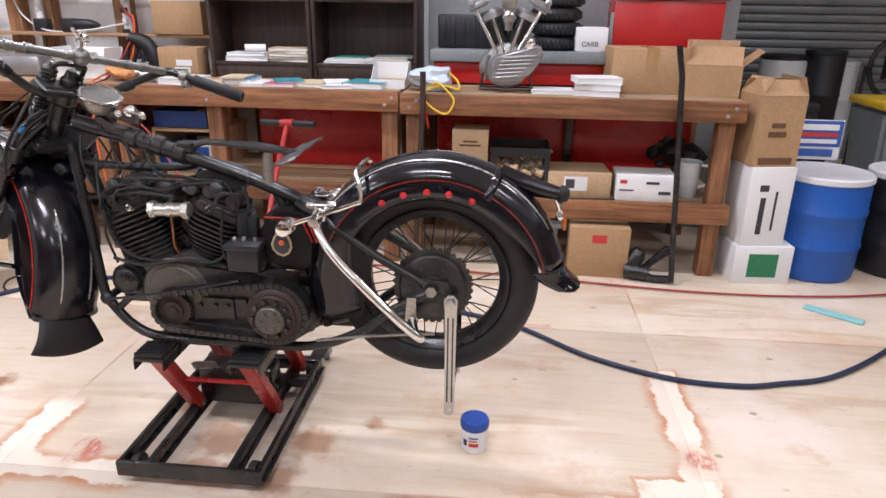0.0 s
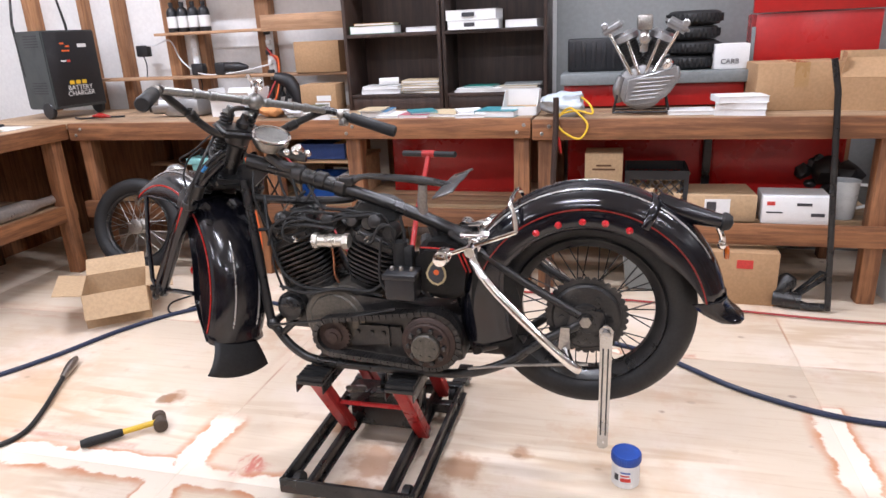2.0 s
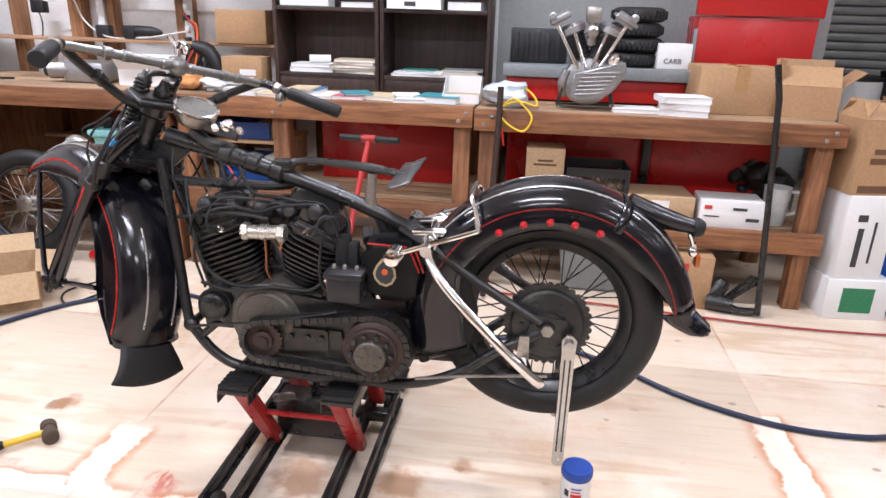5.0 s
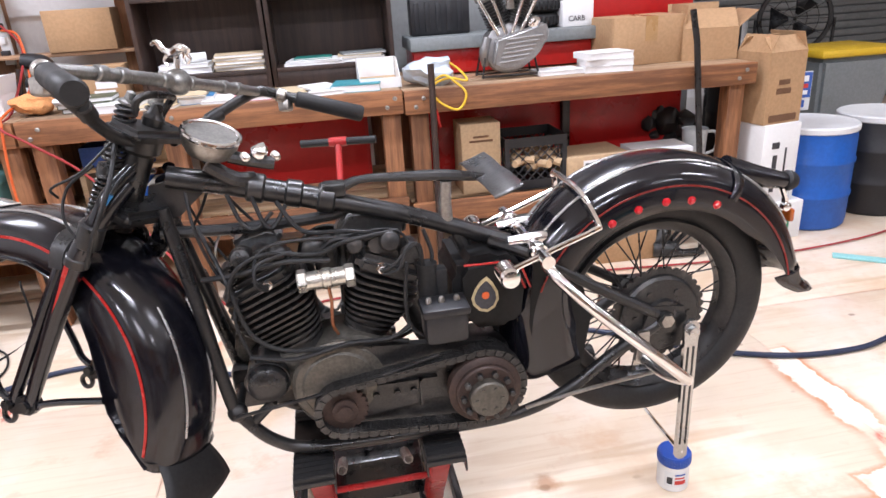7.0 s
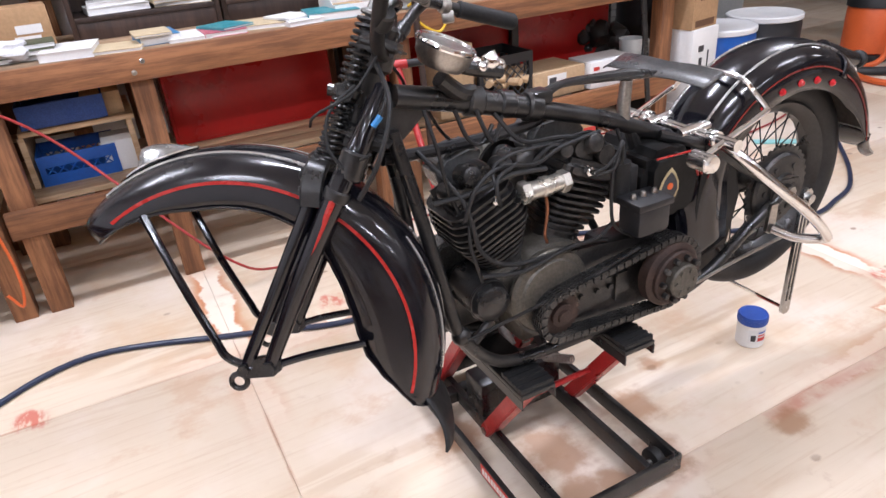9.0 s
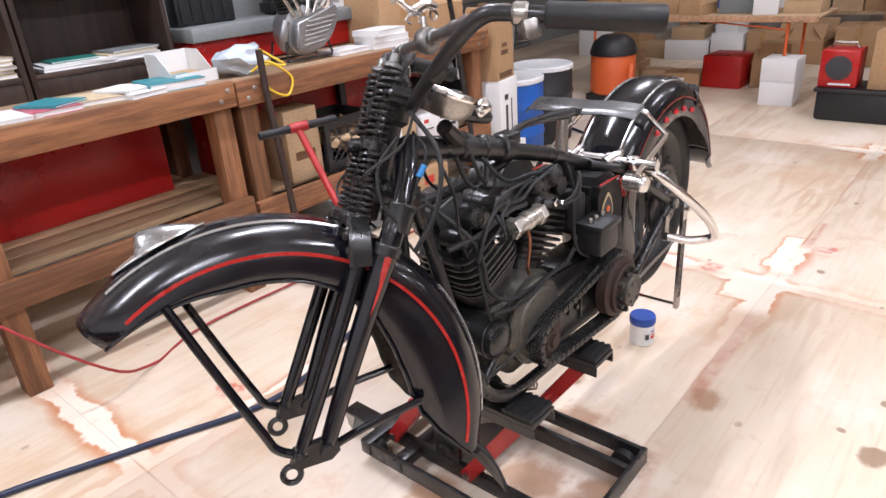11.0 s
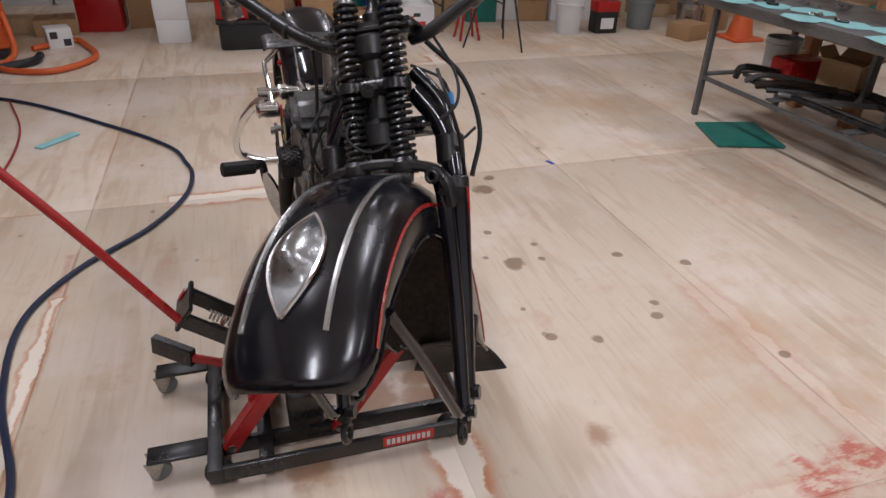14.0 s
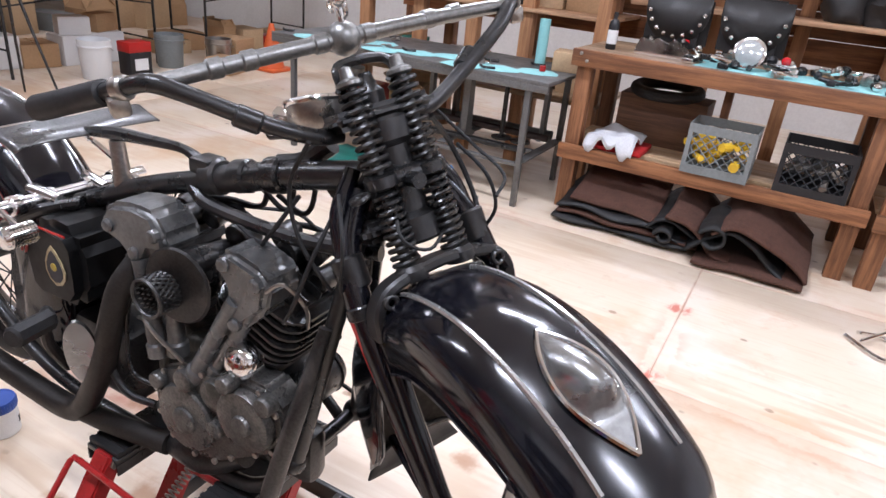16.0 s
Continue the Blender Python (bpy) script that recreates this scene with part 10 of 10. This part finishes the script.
solo("paper_roll", bm, AQUA, "upright aqua paper roll on the steel table", "paper roll")
carton("small pale carton at the table end", (-0.52, -1.42, 0.801), (0.2, 0.2, 0.12), 10, CARD2, tape=False)
bm = bm_new()
lathe(bm, [(0.02, 0), (0.02, 0.03)], (-0.42, -1.2, 0.806), (0, 0, 1), 12)
solo("spray_lid", bm, REDCAB, "small red plastic lid on the steel table", "lid")
# posts of the open rack behind
for x, y in ((-0.60, -1.74), (-0.50, -2.3), (-0.05, -1.78), (0.38, -1.78), (0.85, -1.80), (1.35, -1.80), (-1.2, -2.4), (-2.3, -2.4), (0.1, -2.4), (0.9, -2.4)):
    bm = bm_new()
    box(bm, x - 0.045, x + 0.045, y - 0.045, y + 0.045, 0, 2.5, 0.004)
    solo("rack_post", bm, STUDZ, "upright timber post of an open rack", "post", group="rack posts")
for z, mat in ((0.55, PALEX), (1.12, STUDX), (1.7, STUDX)):
    bm = bm_new()
    box(bm, -0.66, 1.42, -2.45, -1.70, z - 0.025, z, 0.003)
    solo("rack_shelf", bm, mat, "timber shelf of the open rack", "shelf", group="rack shelves")
r = random.Random(78)
for z in (0.551, 1.121):
    x = -0.5
    while x < 1.3:
        s = r.uniform(0.12, 0.28)
        mat, label = kinds[r.randrange(10)]
        carton(label + " on the open rack", (x + s / 2, -2.05, z), (s, r.uniform(0.16, 0.3), r.uniform(0.08, 0.22)), r.uniform(-10, 10), mat, tape=False)
        x += s + 0.03
sb = workbench("brown timber parts bench with crates on its shelf", -2.36, -0.635, -1.85, -1.08, 0.985, 0.415, (-0.71, -2.29), front=1, deep=0.095, shelf_deep=0.085)
workbench("brown timber parts bench continuing along the wall", -4.1, -2.372, -1.85, -1.05, 0.985, 0.415, (-2.44, -4.0), front=1, deep=0.095, shelf_deep=0.085)
bottle("black spray bottle with a label on the parts bench", (-0.79, -1.30, 0.986), 0.03, 0.21, BLACKPLASTIC, BLACKPLASTIC)
ob = thing("chrome_cover", "folded bright chrome cover plate on the bench", "cover", (-1.08, -1.35, 0.986))
bm = bm_new()
t = bmesh.new()
prism(t, [(-0.17, 0), (-0.15, 0.06), (-0.06, 0.115), (-0.03, 0.085), (0.03, 0.110), (0.06, 0.085), (0.13, 0.100), (0.155, 0.02), (0.15, 0)], (-1.10, -1.25, 0.987), (1, 0, 0), (0, 0, 1), 0.20)
bmesh.ops.recalc_face_normals(t, faces=t.faces[:])
bmesh.ops.bevel(t, geom=t.edges[:], offset=0.006, segments=2, affect="EDGES")
join(bm, t)
part("plate", bm, CHROME, ob)
for k, x in enumerate((-1.08, -1.52)):
    ob = thing("saddlebag", "black leather saddlebag with silver studs", "saddlebag", (x, -1.66, 0.986), group="saddlebags")
    bm = bm_new()
    t = bmesh.new()
    bmesh.ops.create_cube(t, size=1)
    bmesh.ops.transform(t, matrix=Matrix.Translation((x, -1.66, 1.17)) @ Matrix.Diagonal((0.38, 0.13, 0.36, 1)), verts=t.verts)
    bmesh.ops.bevel(t, geom=t.edges[:], offset=0.05, segments=4, affect="EDGES")
    join(bm, t)
    part("body", bm, LEATHER, ob)
    bm = bm_new()
    rows = []
    for j in range(13):
        a = math.pi * j / 12
        rows.append([bm.verts.new((x + 0.19 * math.cos(a), -1.587 - 0.0 * q, 1.24 - q * 0.20 * math.sin(a) + 0.1 * (1 - q))) for q in (0, 1)])
    for a, b in zip(rows, rows[1:]):
        bm.faces.new((a[0], a[1], b[1], b[0]))
    thick(part("flap", bm, LEATHER, ob), 0.008)
    for j in range(9):
        a = math.pi * (j + 0.5) / 9
        bm = bm_new()
        lathe(bm, [(0.014, 0), (0.012, 0.005), (0.004, 0.008)], (x + 0.165 * math.cos(a), -1.58, 1.25 - 0.165 * math.sin(a)), (0, 1, 0), 10)
        part("stud", bm, CHROME, ob)
bm = bm_new()
prism(bm, [(-2.3, -1.5), (-1.35, -1.45), (-1.30, -1.16), (-2.3, -1.13)], (0, 0, 0.987), (1, 0, 0), (0, 1, 0), 0.001)
solo("aqua_sheet", bm, AQUA, "aqua paper spread on the parts bench", "paper", group="aqua sheets")
hl = thing("headlamp", "round chrome headlamp lying on the parts bench", "headlamp", (-1.56, -1.30, 0.988))
bm = bm_new()
lathe(bm, [(0.03, -0.08), (0.07, -0.05), (0.085, 0.0), (0.088, 0.012), (0.078, 0.016)], (-1.56, -1.30, 1.075), (0.1, 0.9, 0.25), 28)
part("shell", bm, CHROME, hl)
bm = bm_new()
lathe(bm, [(0.077, 0.012), (0.06, 0.024), (0.02, 0.03), (0.002, 0.031)], (-1.56, -1.30, 1.075), (0.1, 0.9, 0.25), 26)
part("lens", bm, surface("headlamp_lens", (0.6, 0.65, 0.65), 0.08, 0.4, vary=0.1, dirt=0.05, coat=0.8), hl)
r = random.Random(17)
for k in range(70):
    bm = bm_new()
    x, y = r.uniform(-2.35, -1.25), r.uniform(-1.58, -1.15)
    z = 0.989 + (0.03 if k > 45 else 0)
    kind = k % 4
    if kind == 0:
        tube(bm, [(x, y, z + 0.012), (x + r.uniform(-0.08, 0.08), y + 0.05, z + 0.03), (x + r.uniform(-0.12, 0.12), y + 0.02, z + 0.014)], 0.011, 8, 4)
    elif kind == 1:
        lathe(bm, [(0.01, 0), (0.03, 0.006), (0.03, 0.03), (0.014, 0.045)], (x, y, z), (r.uniform(-0.4, 0.4), r.uniform(-0.4, 0.4), 1), 14)
    elif kind == 2:
        ball(bm, (x, y, z + 0.022), 0.022, n=12)
    else:
        box(bm, x - 0.03, x + 0.03, y - 0.02, y + 0.02, z, z + 0.03, 0.006, Matrix.Translation((x, y, 0)) @ Matrix.Rotation(r.uniform(0, 3), 4, "Z") @ Matrix.Translation((-x, -y, 0)))
    solo("chrome_part", bm, (CHROME, SATIN, DULLMETAL, CHROME, BLACKPLASTIC)[k % 5], "loose chrome or black motorcycle part on the bench", "part", group="loose bike parts")
for x, y in ((-1.75, -1.32), (-1.18, -1.5)):
    bm = bm_new()
    ball(bm, (x, y, 1.06), 0.026, n=14)
    cyl(bm, (x, y, 0.99), (x, y, 1.05), 0.012)
    solo("red_lamp", bm, REDGLASS, "small red glass lamp among the chrome parts", "lamp", group="red lamps")
ob = thing("cloth_pile", "white cloth draped over a folded red one", "cloth", (-0.96, -1.22, 0.416))
bm = bm_new()
box(bm, -1.14, -0.78, -1.42, -1.12, 0.416, 0.45, 0.012)
part("red_cloth", bm, CLOTHRED, ob, "folded red cloth")
bm = bm_new()
rows = []
for i in range(15):
    row = []
    for j in range(15):
        x, y = -0.80 - 0.30 * i / 14, -1.40 + 0.36 * j / 14
        z = 0.456 + 0.06 * (0.5 + noise.noise(Vector((x * 9, y * 9, 3)))) + 0.05 * math.exp(-((i - 7) / 4) ** 2)
        over = max(0, j - 11) / 3
        row.append(bm.verts.new((x, min(y, -1.066 + 0.004 * noise.noise(Vector((x * 30, j, 0)))), z - 0.11 * over * (0.4 + 0.6 * abs(math.sin(i * 0.7))))))
    rows.append(row)
for a, b in zip(rows, rows[1:]):
    for j in range(14):
        bm.faces.new((a[j], a[j + 1], b[j + 1], b[j]))
thick(part("white_cloth", bm, CLOTHWHITE, ob, "crumpled white cloth"), 0.004)
crate("grey plastic lattice crate of yellow straps", (-1.56, -1.21, 0.416), (0.36, 0.28, 0.28), GREYPLASTIC, 0, (YELLOW, 6))
crate("black plastic crate full of chrome parts", (-2.05, -1.24, 0.416), (0.36, 0.30, 0.27), BLACKPLASTIC, 0, (DULLMETAL, 7))
bm = bm_new()
ring(bm, (-1.12, -1.62, 0.757), (0.0, 0.06, 1), 0.195, 0.037, 36, 10)
solo("tyre", bm, RUBBER, "black tyre lying on a brown board box", "tyre")
bm = bm_new()
box(bm, -1.40, -0.86, -1.80, -1.50, 0.418, 0.722, 0.004)
solo("board_box", bm, wood("brown_board", (0.20, 0.10, 0.05), (0.11, 0.05, 0.025), "x"), "brown board box at the back of the shelf", "box")
# carpet offcuts folded and rolled under the bench: brown pile over black backing
def carpet(path, y0, y1, sag, material, label, seed):
    """A sheet that follows a path of (x, z) and runs from y0 to y1."""
    bm = bm_new()
    line = smooth_path([(x, 0, z) for x, z in path], 6)
    rows = []
    for p in line:
        row = []
        for j in range(9):
            q = j / 8
            wob = Vector((noise.noise(Vector((p.x * 5, q * 2, seed))), noise.noise(Vector((q * 3, p.x * 4, seed + 5))), noise.noise(Vector((p.x * 4, seed, q * 3)))))
            row.append(bm.verts.new((p.x + 0.02 * wob.x, y0 + (y1 - y0) * q + 0.05 * wob.y, max(0.012, p.z + sag * q + 0.018 * wob.z))))
        rows.append(row)
    for a, b in zip(rows, rows[1:]):
        for j in range(8):
            bm.faces.new((a[j], a[j + 1], b[j + 1], b[j]))
    ob = solo("folded_carpet", bm, material, label, "carpet", group="carpet pieces")
    thick(ob, 0.016, 0.0)


BROWN, BLACK = "brown carpet piece folded in layers under the bench", "black rubber backed carpet edge rolled under the bench"
carpet([(-0.74, 0.03), (-0.95, 0.03), (-1.3, 0.03), (-1.55, 0.035)], -0.86, -1.5, 0.02, RUBBER, BLACK, 1)
carpet([(-0.76, 0.06), (-1.0, 0.065), (-1.35, 0.06), (-1.60, 0.05)], -0.88, -1.5, 0.05, FELT, BROWN, 2)
carpet([(-0.75, 0.09), (-0.90, 0.10), (-1.15, 0.10), (-1.38, 0.085)], -0.90, -1.5, 0.07, RUBBER, BLACK, 3)
carpet([(-0.82, 0.14), (-0.95, 0.135), (-1.15, 0.13), (-1.33, 0.12)], -0.94, -1.5, 0.14, FELT, BROWN, 4)
carpet([(-1.30, 0.10), (-1.36, 0.16), (-1.45, 0.17), (-1.54, 0.13), (-1.60, 0.08), (-1.52, 0.06), (-1.42, 0.085)], -0.88, -1.5, 0.03, RUBBER, BLACK, 5)
carpet([(-1.40, 0.20), (-1.50, 0.19), (-1.60, 0.14), (-1.70, 0.05), (-1.78, 0.03)], -0.85, -1.5, 0.04, FELT, BROWN, 6)
carpet([(-1.55, 0.05), (-1.66, 0.15), (-1.76, 0.21), (-1.87, 0.17), (-1.97, 0.08), (-2.06, 0.03)], -0.82, -1.5, 0.04, RUBBER, BLACK, 7)
carpet([(-1.66, 0.19), (-1.76, 0.245), (-1.88, 0.23), (-2.0, 0.17), (-2.10, 0.10), (-2.16, 0.05)], -0.80, -1.5, 0.05, FELT, BROWN, 8)
carpet([(-1.60, 0.03), (-1.80, 0.025), (-2.0, 0.03), (-2.15, 0.025)], -0.76, -1.5, 0.02, FELT, BROWN, 9)
# curled front edges of the pile
carpet([(-1.36, 0.09), (-1.40, 0.125), (-1.445, 0.115), (-1.45, 0.075), (-1.41, 0.06), (-1.385, 0.085)], -0.83, -1.2, 0.015, RUBBER, BLACK, 11)
carpet([(-1.60, 0.20), (-1.66, 0.235), (-1.72, 0.21), (-1.73, 0.15), (-1.68, 0.12), (-1.63, 0.145)], -0.79, -1.2, 0.015, RUBBER, BLACK, 12)
# wall shelf with gear behind the second bench
for z in (1.25, 1.65, 2.1):
    bm = bm_new()
    box(bm, -4.1, -0.70, -2.362, -1.92, z - 0.03, z, 0.003)
    solo("rack_shelf", bm, STUDX, "timber shelf above the parts bench", "shelf", group="rack shelves")
for k in range(9):
    bm = bm_new()
    x = -1.95 - k * 0.22
    t = bmesh.new()
    bmesh.ops.create_icosphere(t, subdivisions=3, radius=0.13)
    for v in t.verts:
        v.co *= 1 + 0.4 * noise.noise(v.co * 9 + Vector((k, 2, 0)))
        v.co.z = max(v.co.z, -0.09)
    join(bm, t, Matrix.Translation((x, -2.12, 1.34)))
    solo("leather_bundle", bm, LEATHER, "bundled black leather gear on a shelf", "leather gear", group="leather bundles")
for x in (-1.75, -2.4, -3.3, -4.0):
    bm = bm_new()
    box(bm, x - 0.045, x + 0.045, -2.42, -2.36, 0, 2.4, 0.004)
    solo("rack_post", bm, STUDZ, "upright timber post behind the parts bench", "post", group="rack posts")
# a chrome stand at the edge of the view by the parts benches
bm = bm_new()
tube(bm, [(-2.36, -0.44, 0.012), (-2.50, -0.30, 0.012), (-2.66, -0.36, 0.012), (-2.52, -0.52, 0.012), (-2.40, -0.42, 0.05)], 0.009, 8, 5)
tube(bm, [(-2.42, -0.42, 0.012), (-2.60, -0.44, 0.16), (-2.75, -0.4, 0.3)], 0.008, 8, 3)
solo("chrome_stand", bm, CHROME, "small bent chrome wire stand on the floor", "stand")
# boards added to darken the rack's open back, and dark gear stored in it
rb = thing("storage_rack", "added brown boarding that darkens the back of the storage rack", "rack", (-1.3, -2.49, 0.9))
for k in range(9):
    bm = bm_new()
    box(bm, -4.2, 1.45, -2.50, -2.478, 0.95 + k * 0.17, 0.95 + k * 0.17 + 0.165, 0.003)
    part("board", bm, WOODX, rb)
for x in (-4.15, -1.4, 1.4):
    bm = bm_new()
    box(bm, x - 0.03, x + 0.03, -2.545, -2.502, 0, 2.5, 0.003)
    part("upright", bm, WOODZ, rb)
r = random.Random(404)
for z in (1.651, 2.101):
    x = -4.05
    while x < -0.8:
        s = r.uniform(0.16, 0.34)
        carton(("dark grey plastic parts box", "black carton of spare parts", "brown carton of spare parts")[r.randrange(3)] + " on the rack", (x + s / 2, -2.14, z), (s, 0.3, r.uniform(0.15, 0.33)), r.uniform(-5, 5), (GREYPLASTIC, BLACKPLASTIC, CARD)[r.randrange(3)], tape=False)
        x += s + r.uniform(0.02, 0.08)
x = -0.55
while x < 1.3:
    s = r.uniform(0.2, 0.36)
    carton(("black carton on the open rack shelf", "brown carton on the open rack shelf")[r.randrange(2)], (x + s / 2, -2.1, 1.701), (s, 0.32, r.uniform(0.2, 0.4)), r.uniform(-5, 5), (BLACKPLASTIC, CARD)[r.randrange(2)], tape=False)
    x += s + r.uniform(0.02, 0.06)


# ---- plywood floor, sheet by sheet ----
floor = thing("floor", "worn plywood sheet floor with red stain along the joints and oil spots", "floor", (0, 0, -0.02), kind="structure")
bm = bm_new()
box(bm, -SHEET_X / 2 + 0.0005, SHEET_X / 2 - 0.0005, -SHEET_Y / 2 + 0.0005, SHEET_Y / 2 - 0.0005, 0.0, 0.02, 0.0008)
sheet_mesh = mesh_of("sheet", bm, PLY)
rng = random.Random(3)
for i in range(-3, 4):
    for j in range(-5, 6):
        cx, cy = SEAM_X + (i + 0.5) * SHEET_X, SEAM_Y + (j + 0.5) * SHEET_Y
        if X0 - 1.3 < cx < X1 + 1.3 and Y0 - 0.7 < cy < Y1 + 3.4:
            piece("sheet", sheet_mesh, floor, Matrix.Translation((cx, cy, rng.uniform(-0.0008, 0.0))))
